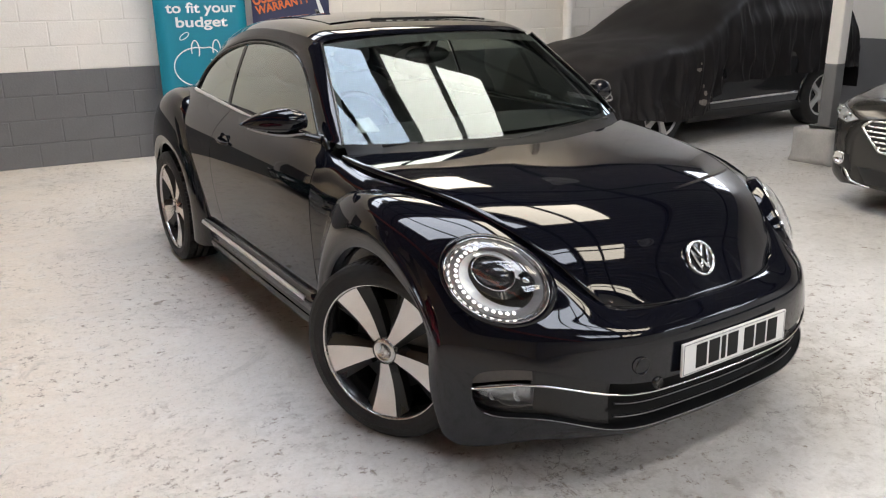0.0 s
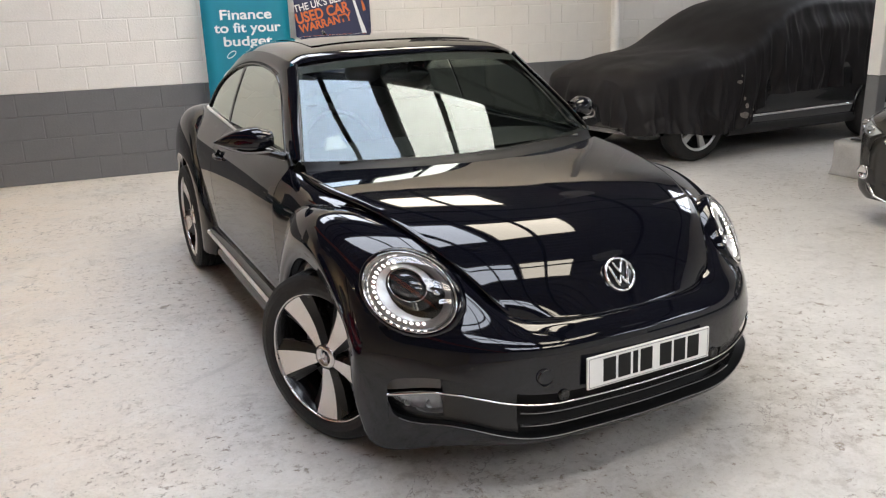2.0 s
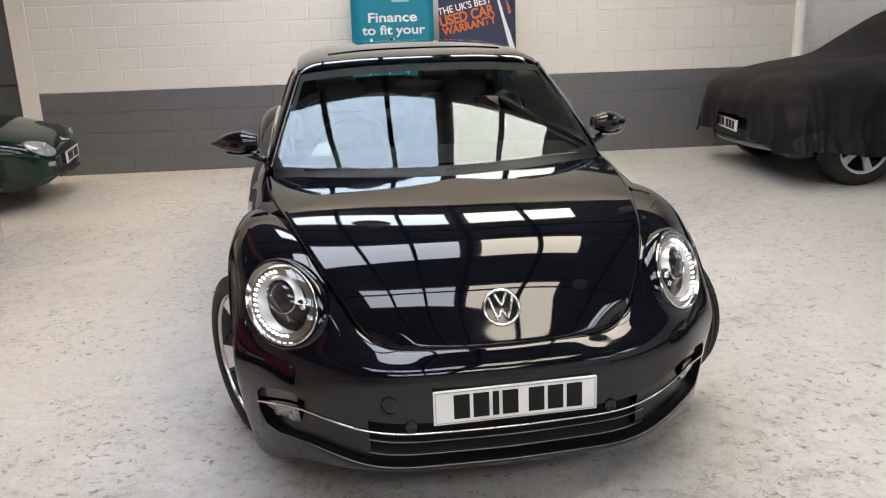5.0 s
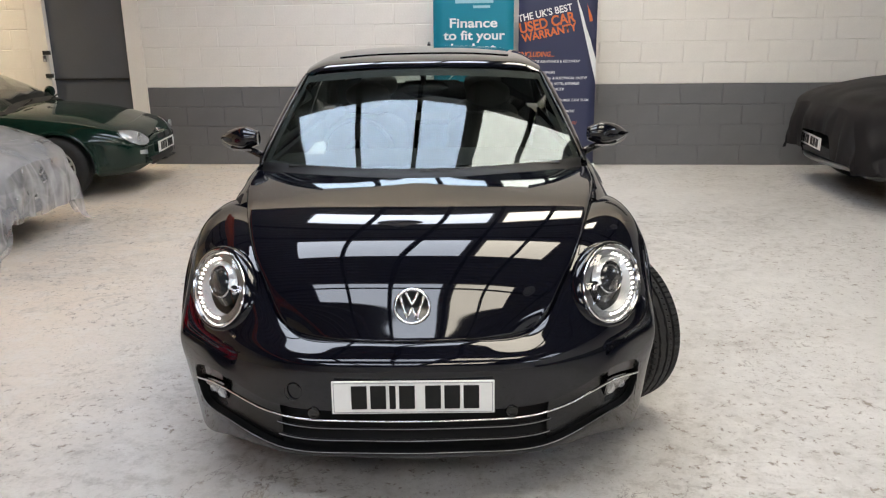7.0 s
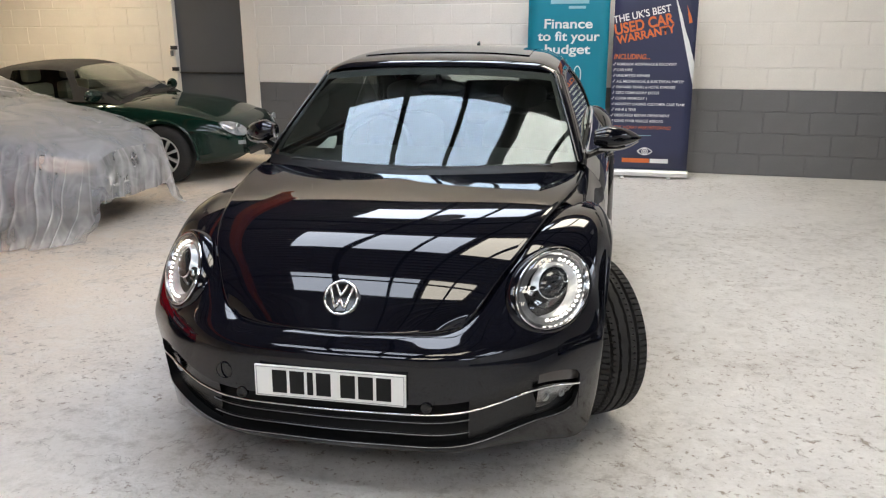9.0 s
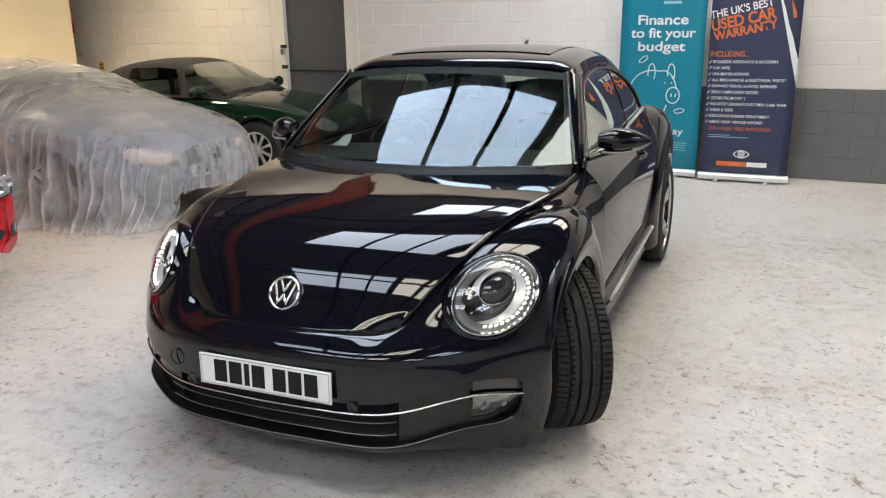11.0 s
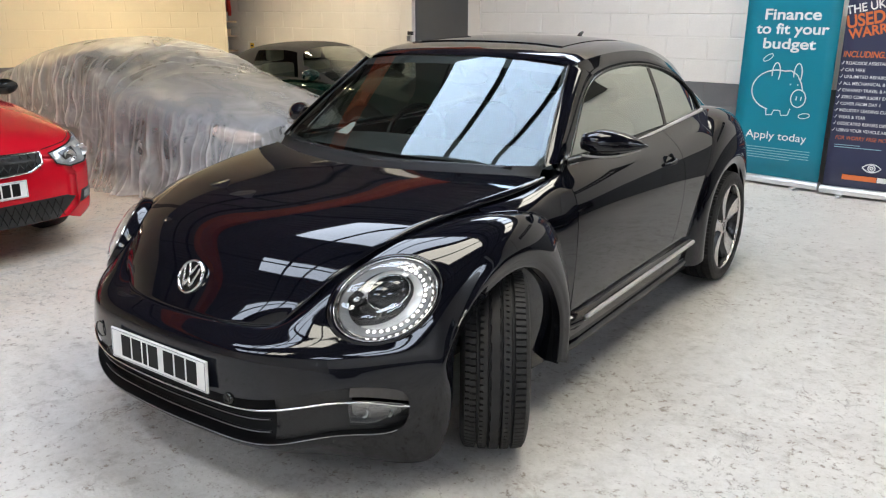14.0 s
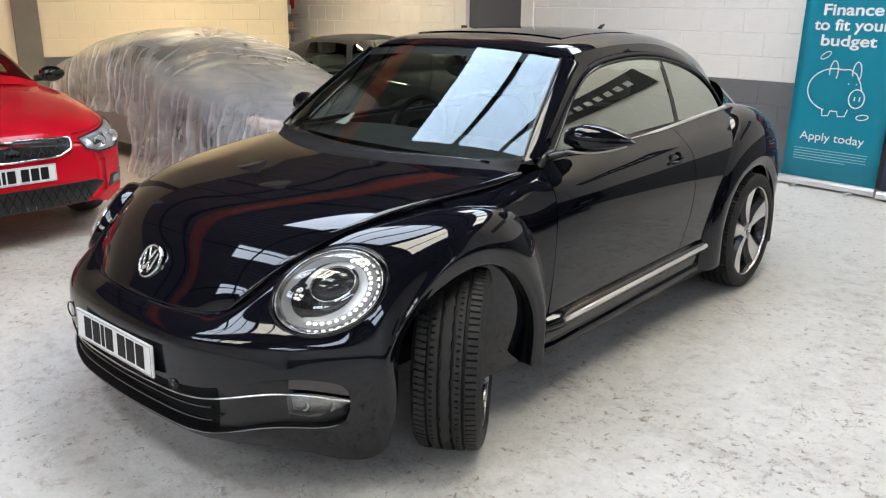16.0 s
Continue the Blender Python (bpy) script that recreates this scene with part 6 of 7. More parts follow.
def plain_inside(car, w, y0, y1, seat_mat=None, seats=(), rhd=True):
    part("cabin_floor", box_bm(-w + 0.12, w - 0.12, y0, y1, 0.30, 0.36), BLACK_PLASTIC, car)
    part("dashboard", box_bm(-w + 0.14, w - 0.14, y0 + 0.1, y0 + 0.45, 0.7, 0.93), DASH, car, bevel=0.04)
    for x, y in seats:
        b = part("seat", box_bm(x - 0.23, x + 0.23, y - 0.25, y + 0.22, 0.42, 0.56), seat_mat or SEAT, car, bevel=0.05)
        part("backrest", box_bm(x - 0.23, x + 0.23, y + 0.18, y + 0.32, 0.5, 0.98), seat_mat or SEAT, b, bevel=0.05)
        part("headrest", box_bm(x - 0.12, x + 0.12, y + 0.24, y + 0.34, 1.0, 1.16), seat_mat or SEAT, b, bevel=0.04)


# --- red hatchback
def red_hatch(m):
    car = group_of("hatchback", "bright red hatchback with dark grilles and clear headlamps", "car", "parked cars", m)
    st = [(0.02, 0.62, 0.66, 0.26), (0.09, 0.74, 0.74, 0.22, .03, .06), (0.25, 0.83, 0.795, 0.20, .035, .06), (0.55, 0.885, 0.855, 0.19, .04, .06), (0.95, 0.905, 0.915, 0.18, .04, .05), (1.35, 0.908, 0.955, 0.18, .03, .05), (2.2, 0.91, 0.96, 0.18, .03, .05), (3.2, 0.905, 0.98, 0.2, .02, .06), (3.9, 0.88, 0.98, 0.22, .02, .06), (4.18, 0.80, 0.90, 0.28, .02, .08), (4.26, 0.70, 0.80, 0.33)]
    g, cap, body = lower_body(car, st, RED_PAINT, [(0.86, 0.315, 0.36), (3.50, 0.315, 0.36)], 0.045, label="red painted body")
    cabin_top(car, [(1.12, 0.93, 0.95, 0.76, 0.70, 1.22), (1.92, 0.95, 1.40, 0.80, 0.58, 1.75), (2.6, 0.96, 1.435, 0.82, 0.60, 2.6), (3.4, 0.97, 1.39, 0.81, 0.58, 3.45), (4.05, 0.97, 1.12, 0.76, 0.56, 4.0)], RED_PAINT)
    plain_inside(car, 0.88, 1.2, 4.0, None, ((0.36, 2.2), (-0.36, 2.2), (0.36, 3.1), (-0.36, 3.1)))
    grille = [(-0.40, 0.705), (0.0, 0.715), (0.40, 0.705), (0.385, 0.635), (0.30, 0.595), (0, 0.588), (-0.30, 0.595), (-0.385, 0.635)]
    up = laid_on(car, g, "upper_grille", grille, DARK_GRILLE, "dark honeycomb grille", 0.008)
    edge_on(car, g, "grille_trim", grille, 0.008, CHROME, 0.012, label="chrome grille surround")
    lower = [(-0.46, 0.262), (0.46, 0.262), (0.60, 0.385), (0.54, 0.405), (-0.54, 0.405), (-0.60, 0.385)]
    low = laid_on(car, g, "lower_grille", lower, DARK_GRILLE, "dark honeycomb lower grille", 0.008)
    for owner, x0, x1, z0, z1, count in ((up, -0.37, 0.37, 0.605, 0.695, 14), (low, -0.50, 0.50, 0.272, 0.395, 18)):
        for k in range(count):
            for lean in (-0.03, 0.03):
                x = x0 + (x1 - x0) * (k + 0.5) / count
                line = [(x - lean * f, g.depth(x - lean * f, z0 + (z1 - z0) * (f + 1) / 2) - 0.011, z0 + (z1 - z0) * (f + 1) / 2) for f in (-1, 0, 1)]
                piece("grille_bar", *capped(tube(np.array(line), 0.003, 4)), GLOSS_BLACK, owner)
    laid_on(car, g, "maker_badge", [(-0.045, 0.615), (0.045, 0.625), (0.05, 0.672), (0.0, 0.69), (-0.05, 0.672)], CHROME, "small chrome badge", 0.018)
    number_plate(car, Matrix.Translation((0, g.depth(0, 0.50) - 0.012, 0.50)))
    for s in (1, -1):
        hl = [(s * x, z) for x, z in ((0.455, 0.690), (0.62, 0.728), (0.74, 0.765), (0.795, 0.775), (0.83, 0.715), (0.80, 0.645), (0.72, 0.600), (0.58, 0.592), (0.49, 0.62))]
        u = laid_on(car, g, "headlamp", hl, LAMP_CLEAR, "clear angular headlamp", 0.008)
        edge_on(u, g, "lamp_edge", hl, 0.005, GLOSS_BLACK, 0.010)
        laid_on(u, g, "lamp_dark_field", [(s * x, z) for x, z in ((0.52, 0.685), (0.64, 0.71), (0.66, 0.66), (0.56, 0.635))], GLOSS_BLACK, "", 0.014)
        for cx, cz in ((0.60, 0.655), (0.72, 0.675)):
            piece("bulb_reflector", *sheet(lathe([(0.005, 0.0), (-0.002, 0.028), (-0.010, 0.036), (-0.012, 0.040), (0.0, 0.042)], 18, "y") + np.array([s * cx, g.depth(cx, cz) - 0.012, cz])), MIRROR_BOWL, u)
        fog = laid_on(car, g, "fog_lamp_housing", [(s * 0.63, 0.335), (s * 0.78, 0.365), (s * 0.80, 0.43), (s * 0.66, 0.415)], DARK_GRILLE, "dark fog lamp housing", 0.006)
        laid_on(fog, g, "fog_lamp", [(s * 0.67, 0.36), (s * 0.765, 0.378), (s * 0.775, 0.416), (s * 0.68, 0.405)], LAMP_CLEAR, "", 0.012)
        edge_on(car, g, "bonnet_gap", [(s * 0.42, 0.715), (s * 0.60, 0.740), (s * 0.72, 0.772), (s * 0.74, 0.790)], 0.003, GLOSS_BLACK, 0.001, False)
    small_mirror(car, 0.87, 1.48, 1.0, GLOSS_BLACK)
    for x in (0.80, -0.80):
        for y in (0.86, 3.50):
            car_wheel(car, x, y, 0.315, 10)
    return car


# --- green roadster with the roof up
def roadster(m):
    car = group_of("roadster", "dark green convertible with a black soft top, roof up", "car", "parked cars", m)
    st = [(0.03, 0.50, 0.52, 0.28), (0.10, 0.62, 0.60, 0.24), (0.28, 0.71, 0.67, 0.21), (0.55, 0.77, 0.735, 0.20, .05, .07), (0.95, 0.80, 0.79, 0.19, .05, .07), (1.4, 0.81, 0.83, 0.19, .03, .05), (2.2, 0.81, 0.84, 0.19, .02, .05), (3.0, 0.82, 0.86, 0.2, .02, .06), (3.6, 0.78, 0.84, 0.24, .03, .06), (3.85, 0.66, 0.78, 0.3), (3.92, 0.55, 0.70, 0.35)]
    g, cap, body = lower_body(car, st, GREEN_PAINT, [(0.78, 0.30, 0.345), (3.15, 0.30, 0.345)], 0.05, label="dark green painted body")
    cabin_top(car, [(1.18, 0.80, 0.83, 0.70, 0.64, 1.25), (1.82, 0.83, 1.14, 0.73, 0.52, 1.62), (2.25, 0.83, 1.19, 0.74, 0.54, 2.2), (2.75, 0.84, 1.13, 0.74, 0.52, 2.75), (3.25, 0.85, 0.92, 0.70, 0.50, 3.2)], GREEN_PAINT, SOFT_TOP, split=(), soft=True)
    plain_inside(car, 0.78, 1.3, 3.0, CREAM_SEAT, ((0.34, 2.15), (-0.34, 2.15)))
    for x in (-0.105, 0.105):
        slot = [(x - 0.085, 0.495), (x + 0.085, 0.495), (x + 0.08, 0.545), (x - 0.08, 0.545)]
        laid_on(car, g, "grille_slot", slot, DARK_GRILLE, "", 0.003)
    laid_on(car, g, "lower_grille", [(-0.34, 0.26), (0.34, 0.26), (0.42, 0.345), (-0.42, 0.345)], DARK_GRILLE, "", 0.003)
    laid_on(car, g, "maker_badge", [(-0.02, 0.55), (0.02, 0.55), (0.02, 0.585), (-0.02, 0.585)], CHROME, "", 0.008)
    number_plate(car, Matrix.Translation((0, g.depth(0, 0.42) - 0.012, 0.42)))
    for s in (1, -1):
        hl = [(s * x, z) for x, z in ((0.375, 0.520), (0.405, 0.565), (0.46, 0.605), (0.53, 0.630), (0.60, 0.636), (0.645, 0.615), (0.655, 0.570), (0.63, 0.520), (0.57, 0.485), (0.49, 0.475), (0.42, 0.485))]
        u = laid_on(car, g, "headlamp", hl, LAMP_CLEAR, "clear oval headlamp", 0.012)
        edge_on(u, g, "lamp_edge", hl, 0.004, GLOSS_BLACK, 0.010)
        piece("bulb_reflector", *sheet(lathe([(0.005, 0.0), (-0.004, 0.030), (-0.012, 0.038), (0.0, 0.042)], 18, "y") + np.array([s * 0.53, g.depth(0.53, 0.565) - 0.016, 0.565])), MIRROR_BOWL, u)
        laid_on(car, g, "fog_lamp", [(s * 0.46, 0.385), (s * 0.56, 0.395), (s * 0.56, 0.435), (s * 0.47, 0.43)], LAMP_CLEAR, "", 0.010)
    small_mirror(car, 0.76, 1.42, 0.90, GREEN_PAINT)
    for s in (1, -1):
        piece("wiper", *capped(tube(np.array([(s * 0.30 - 0.1, 1.16, 0.87), (s * 0.3 + 0.15, 1.19, 0.90)]), 0.008, 5)), SATIN_BLACK, car)
    for x in (0.715, -0.715):
        for y in (0.78, 3.15):
            car_wheel(car, x, y, 0.30, 9)
    return car


# --- silver saloon, which the plastic sheet covers
def silver_saloon(m):
    car = group_of("saloon", "silver saloon standing under a clear plastic sheet", "car", "parked cars", m)
    st = [(0.02, 0.46, 0.56, 0.24), (0.10, 0.62, 0.63, 0.2), (0.3, 0.78, 0.71, 0.19), (0.65, 0.88, 0.80, 0.18, .04, .06), (1.15, 0.90, 0.875, 0.18, .04, .06), (1.6, 0.905, 0.92, 0.18, .02, .05), (2.5, 0.905, 0.92, 0.18, .02, .05), (3.2, 0.90, 0.90, 0.2, .02, .05), (3.65, 0.86, 0.86, 0.22, .02, .06), (3.9, 0.74, 0.78, 0.3), (3.95, 0.66, 0.72, 0.34)]
    g, cap, body = lower_body(car, st, SILVER_PAINT, [(0.92, 0.315, 0.36), (3.25, 0.315, 0.36)], 0.03, label="silver painted body")
    cabin_top(car, [(1.32, 0.88, 0.90, 0.76, 0.70, 1.40), (2.05, 0.92, 1.15, 0.80, 0.56, 1.85), (2.5, 0.92, 1.18, 0.81, 0.58, 2.5), (3.0, 0.90, 1.10, 0.80, 0.56, 3.0), (3.5, 0.87, 0.93, 0.74, 0.54, 3.45)], SILVER_PAINT, glass_mat=DASH)
    laid_on(car, g, "upper_grille", [(-0.32, 0.60), (0.32, 0.60), (0.24, 0.44), (-0.24, 0.44)], DARK_GRILLE, "", 0.004)
    number_plate(car, Matrix.Translation((0, g.depth(0, 0.40) - 0.014, 0.40)))
    for k in range(4):
        c = np.array([-0.102 + 0.068 * k, g.depth(0.0, 0.56) - 0.016, 0.56])
        a = np.linspace(0, 2 * math.pi, 25)
        piece("badge_ring", *sheet(tube(np.stack([c[0] + 0.042 * np.cos(a), np.full(25, c[1] - 0.002 * (k % 2)), c[2] + 0.042 * np.sin(a)], 1), 0.0070, 6, closed=True)), CHROME, car)
    for s in (1, -1):
        hl = [(s * x, z) for x, z in ((0.37, 0.565), (0.53, 0.620), (0.68, 0.655), (0.755, 0.61), (0.70, 0.53), (0.54, 0.490), (0.41, 0.505))]
        u = laid_on(car, g, "headlamp", hl, surface("orange_tinted_lamp", (0.62, 0.48, 0.41), 0.15), "clear headlamp with an amber corner", 0.008)
        edge_on(u, g, "lamp_edge", hl, 0.005, GLOSS_BLACK, 0.010)
    for x in (0.80, -0.80):
        for y in (0.92, 3.25):
            car_wheel(car, x, y, 0.315, 9)
    return car


def crest(x, y, z):
    """Sharp-crested fold height, 0 to 1."""
    return max(0.0, 1 - 3.2 * abs(noise.noise(Vector((x, y, z))))) ** 1.6


def car_cover(name, st, hem, mat, label, m, amp, fine=1.0, flare=0.0, notch=False, least=0.0, bands=0.0, sharp=0.030):
    """A cloth over a car: rows across the car from hem to hem, with hanging folds that grow towards the hem."""
    rows = []
    for y, w, top, crown in st:
        wide = least * min(1.0, w / 0.86)
        rows.append([(max(x * w, wide * (x - 0.03)) if x > 1 else x * w, y, z) for x, z in ((0, top + crown), (0.45, top + crown * 0.8), (0.8, top - 0.01), (0.95, top - 0.07), (1.0, top - 0.17), (1.02, top - 0.30), (1.03, top - 0.42))])
    g = patch(rows, 8, 24)
    grids = []
    for s in (1, -1):
        gg = g * np.array([s, 1, 1])
        n, last = g.shape[0], gg[:, -1]
        skirt = []
        for t in np.linspace(0.05, 1, 30):
            p = last.copy()
            for i in range(n):
                y = last[i, 1]
                h = hem(y, s)
                p[i, 2] = last[i, 2] * (1 - t) + h * t
                f = 0.9 * noise.noise(Vector(((y + 0.3 * t) * 2.1 * fine, s * 3.0, 0.5 * t))) + 0.9 * (0.45 - 1.6 * abs(noise.noise(Vector((y * 4.5 * fine, s * 7.0, 0.6 * t)))))
                f += 0.55 * (0.35 - 1.4 * abs(noise.noise(Vector((y * 9.5 * fine, s * 5.0, 0.9 * t))))) * min(1.0, 2.5 * t)
                p[i, 0] += s * (amp * t**0.9 * f + flare * t * t * (1.0 if h < 0.1 else 0.15))
                p[i, 1] += 0.5 * amp * t * noise.noise(Vector((y * 4.0, s * 11.0, 2.0)))
            skirt.append(p)
        full = np.concatenate([gg, np.swapaxes(np.array(skirt), 0, 1)], 1)
        for i in range(full.shape[0]):
            for j in range(full.shape[1]):
                x, y, z = full[i, j]
                wr = noise.noise(Vector((x * 2.2, y * 2.6, z * 2.2))) * 0.5 + noise.noise(Vector((x * 6.0 + 2.0 * y, y * 5.0, z * 3.0))) * 0.28
                full[i, j, 2] += amp * 0.30 * wr if full[i, j, 2] > 0.05 else 0
                full[i, j, 0] += amp * 0.22 * wr
                down = min(1.0, max(0.0, (j - 18) / 18))
                lean = 0.55 * noise.noise(Vector((y * 0.9, 2.0 * s, 5.0)))
                full[i, j, 0] += s * sharp * down * (crest(y * 2.4 * fine + lean * z, 3.1 * s, z * 0.5) + 0.7 * crest(y * 5.2 * fine - 1.4 * lean * z, 7.7 * s, z * 0.7) + 0.4 * crest(y * 10.0 * fine + lean * z, 1.7 * s, z * 1.1) - 0.6)
                across = bands * math.exp(-((y - 1.65) / 0.45) ** 2) * max(0.0, 1 - 0.5 * abs(x))
                full[i, j, 2] += across * (crest(x * 0.7 + 0.4 * y, (y + 0.30 * x * x) * 7.5, 1.7) + 0.6 * crest(x * 1.1, (y - 0.2 * x + 0.2 * x * x) * 14.0, 4.4)) * (1 - down)
        grids.append((full, s))
    # front: from the first row down to the front hem
    front = []
    top_row = np.concatenate([grids[1][0][0][::-1], grids[0][0][0][1:]])
    for t in np.linspace(0, 1, 14):
        p = top_row.copy()
        for i in range(len(p)):
            h = hem(-0.1, 0) + (0.20 if notch and abs(p[i, 0] - 0.05) < 0.30 else 0)
            zz = min(p[i, 2], top_row[i, 2])
            low = min(h, zz)
            p[i, 2] = zz * (1 - t) + low * t
            f = noise.noise(Vector((p[i, 0] * 4.0 * fine, 5.0, 0.4 * t))) + 0.5 * noise.noise(Vector((p[i, 0] * 10 * fine, 9.0, 0.4 * t)))
            p[i, 1] += -0.06 * math.sin(min(1.0, t * 1.6) * math.pi / 2) * (1 - (abs(p[i, 0]) / 1.0) ** 3) + amp * 0.8 * t * f
        front.append(p)
    tail = []
    end_row = np.concatenate([grids[1][0][-1][::-1], grids[0][0][-1][1:]])
    for t in np.linspace(0, 1, 8):
        p = end_row.copy()
        p[:, 2] = p[:, 2] * (1 - t) + np.minimum(p[:, 2], 0.4) * t
        tail.append(p)
    ob = piece(name, *sheet([grids[0][0], grids[1][0][:, ::-1]]), mat, None, "", m=m)
    for nm, gr in (("front_drape", front), ("rear_drape", tail)):
        d = piece(nm, *sheet(np.array(gr)), mat, ob)
        sub = d.modifiers.new("smooth", "SUBSURF")
        sub.levels = sub.render_levels = 1
    sub = ob.modifiers.new("smooth", "SUBSURF")
    sub.levels = sub.render_levels = 1
    return tagged(ob, label, "car cover")


# --- suv, mostly under a black cloth
def suv(m):
    car = group_of("suv", "black suv with silver wheels under a black cloth cover", "car", "parked cars", m)
    st = [(0.12, 0.60, 0.72, 0.32), (0.20, 0.76, 0.82, 0.26), (0.38, 0.85, 0.90, 0.24), (0.9, 0.90, 0.97, 0.24, .03, .06), (1.4, 0.905, 1.0, 0.24), (2.4, 0.91, 1.0, 0.24), (3.4, 0.905, 1.02, 0.26), (3.8, 0.88, 1.02, 0.3), (4.0, 0.82, 0.98, 0.36), (4.06, 0.74, 0.9, 0.4)]
    lower_body(car, st, SUV_PAINT, [(0.80, 0.35, 0.41), (3.45, 0.35, 0.41)], 0.03, label="black painted body")
    for s in (1, -1):
        piece("sill_strip", *capped(tube(np.array([(s * 0.905, y, 0.40 + 0.012 * (y - 1.2)) for y in np.linspace(1.25, 2.98, 12)]), 0.016, 6)), CHROME, car, "bright strip along the door bottoms")
        piece("sill", *capped(tube(np.array([(s * 0.86, y, 0.27) for y in np.linspace(1.2, 3.05, 12)]), 0.06, 8)), BLACK_PLASTIC, car)
    number_plate(car, Matrix.Translation((-0.18, 0.035, 0.475)) @ pose(0, 0, 0, 0, 3, 0))
    skid = np.array([(x, 0.07 + 0.25 * (abs(x) / 0.8) ** 2.5, 0.31) for x in np.linspace(-0.8, 0.8, 17)])
    piece("front_skirt", *capped(tube(skid, 0.03, 8, flat=0.7)), DULL_METAL, car, "bright lower bumper edge")
    for x in (0.80, -0.80):
        for y in (0.80, 3.45):
            car_wheel(car, x, y, 0.35, 5, rim_r=0.66, wide=0.22)
    return car


# --- dark grey saloon, seen at the edge of the hall
def grey_saloon(m):
    car = group_of("saloon", "dark grey saloon with a chrome barred grille", "car", "parked cars", m)
    st = [(0.02, 0.64, 0.66, 0.2), (0.10, 0.78, 0.75, 0.18), (0.3, 0.87, 0.81, 0.17), (0.65, 0.91, 0.87, 0.17, .04, .06), (1.2, 0.925, 0.93, 0.17, .04, .06), (1.7, 0.926, 0.95, 0.17), (2.8, 0.926, 0.96, 0.17), (3.8, 0.92, 0.98, 0.2), (4.5, 0.88, 0.98, 0.22), (4.8, 0.78, 0.9, 0.3), (4.87, 0.68, 0.82, 0.34)]
    g, cap, body = lower_body(car, st, GREY_PAINT, [(0.98, 0.33, 0.37), (3.83, 0.33, 0.37)], 0.05, label="dark grey painted body")
    cabin_top(car, [(1.5, 0.90, 0.93, 0.78, 0.72, 1.58), (2.3, 0.95, 1.40, 0.82, 0.58, 2.1), (2.9, 0.96, 1.44, 0.83, 0.60, 2.9), (3.7, 0.97, 1.36, 0.82, 0.58, 3.7), (4.4, 0.98, 1.05, 0.76, 0.56, 4.35)], GREY_PAINT)
    plain_inside(car, 0.9, 1.6, 4.3)
    grille = [(-0.46, 0.665), (0.0, 0.675), (0.46, 0.665), (0.52, 0.62), (0.36, 0.465), (0, 0.455), (-0.36, 0.465), (-0.52, 0.62)]
    laid_on(car, g, "upper_grille", grille, DARK_GRILLE, "", 0.003)
    edge_on(car, g, "grille_trim", grille, 0.012, CHROME, 0.010)
    for k in range(5):
        z = 0.495 + 0.034 * k
        w = 0.37 + 0.12 * (z - 0.465) / 0.155 if z < 0.62 else 0.47
        piece("grille_bar", *capped(tube(np.array([(x, g.depth(x, z) - 0.012, z) for x in np.linspace(-w, w, 15)]), 0.008, 6)), CHROME, car)
    laid_on(car, g, "lower_grille", [(-0.44, 0.225), (0.44, 0.225), (0.52, 0.335), (-0.52, 0.335)], DARK_GRILLE, "", 0.003)
    number_plate(car, Matrix.Translation((0, g.depth(0, 0.40) - 0.012, 0.40)))
    for s in (1, -1):
        hl = [(s * x, z) for x, z in ((0.56, 0.665), (0.68, 0.715), (0.80, 0.752), (0.845, 0.755), (0.85, 0.71), (0.80, 0.655), (0.66, 0.625))]
        u = laid_on(car, g, "headlamp", hl, LAMP_CLEAR, "clear swept headlamp", 0.008)
        edge_on(u, g, "lamp_edge", hl, 0.005, GLOSS_BLACK, 0.010)
        for cx, cz in ((0.67, 0.672), (0.77, 0.70)):
            piece("bulb_reflector", *sheet(lathe([(0.005, 0.0), (-0.002, 0.022), (-0.010, 0.03), (0.0, 0.034)], 18, "y") + np.array([s * cx, g.depth(cx, cz) - 0.012, cz])), MIRROR_BOWL, u)
        laid_on(car, g, "fog_lamp_housing", [(s * 0.56, 0.30), (s * 0.74, 0.32), (s * 0.76, 0.43), (s * 0.60, 0.41)], DARK_GRILLE, "", 0.003)
        c = np.array([s * 0.68, g.depth(0.68, 0.375) - 0.004, 0.375])
        piece("fog_lamp", *sheet(lathe([(0.01, 0.05), (-0.014, 0.048), (-0.018, 0.038), (-0.010, 0.033), (-0.006, 0.0)], 24, "y") + c), CHROME, car)
        edge_on(car, g, "bumper_trim", [(s * 0.62, 0.31), (s * 0.56, 0.23), (s * 0.44, 0.205), (s * 0.40, 0.205)], 0.010, CHROME, 0.008, False)
    for x in (0.82, -0.82):
        for y in (0.98, 3.83):
            car_wheel(car, x, y, 0.33, 10)
    return car


red_hatch(pose(-2.82, -0.05, 0, 0, 0, 90))
silver_m = pose(-3.03, 2.78, 0, 0, 0, 88)
silver_saloon(silver_m)
roadster(pose(-2.84, 5.12, 0, 0, 0, 93))
suv_m = pose(3.45, 4.22, 0, 0, 0, -91.5)
suv(suv_m)
grey_saloon(pose(3.42, 0.24, 0, 0, 0, -92))


def sheet_hem(y, s):
    if s == 0:
        return 0.26
    if s > 0:
        return 0.02 if y < 0.25 else 0.30
    if y < 1.75:
        return 0.015
    return 0.015 + 0.50 * min(1.0, (y - 1.75) / 0.12)


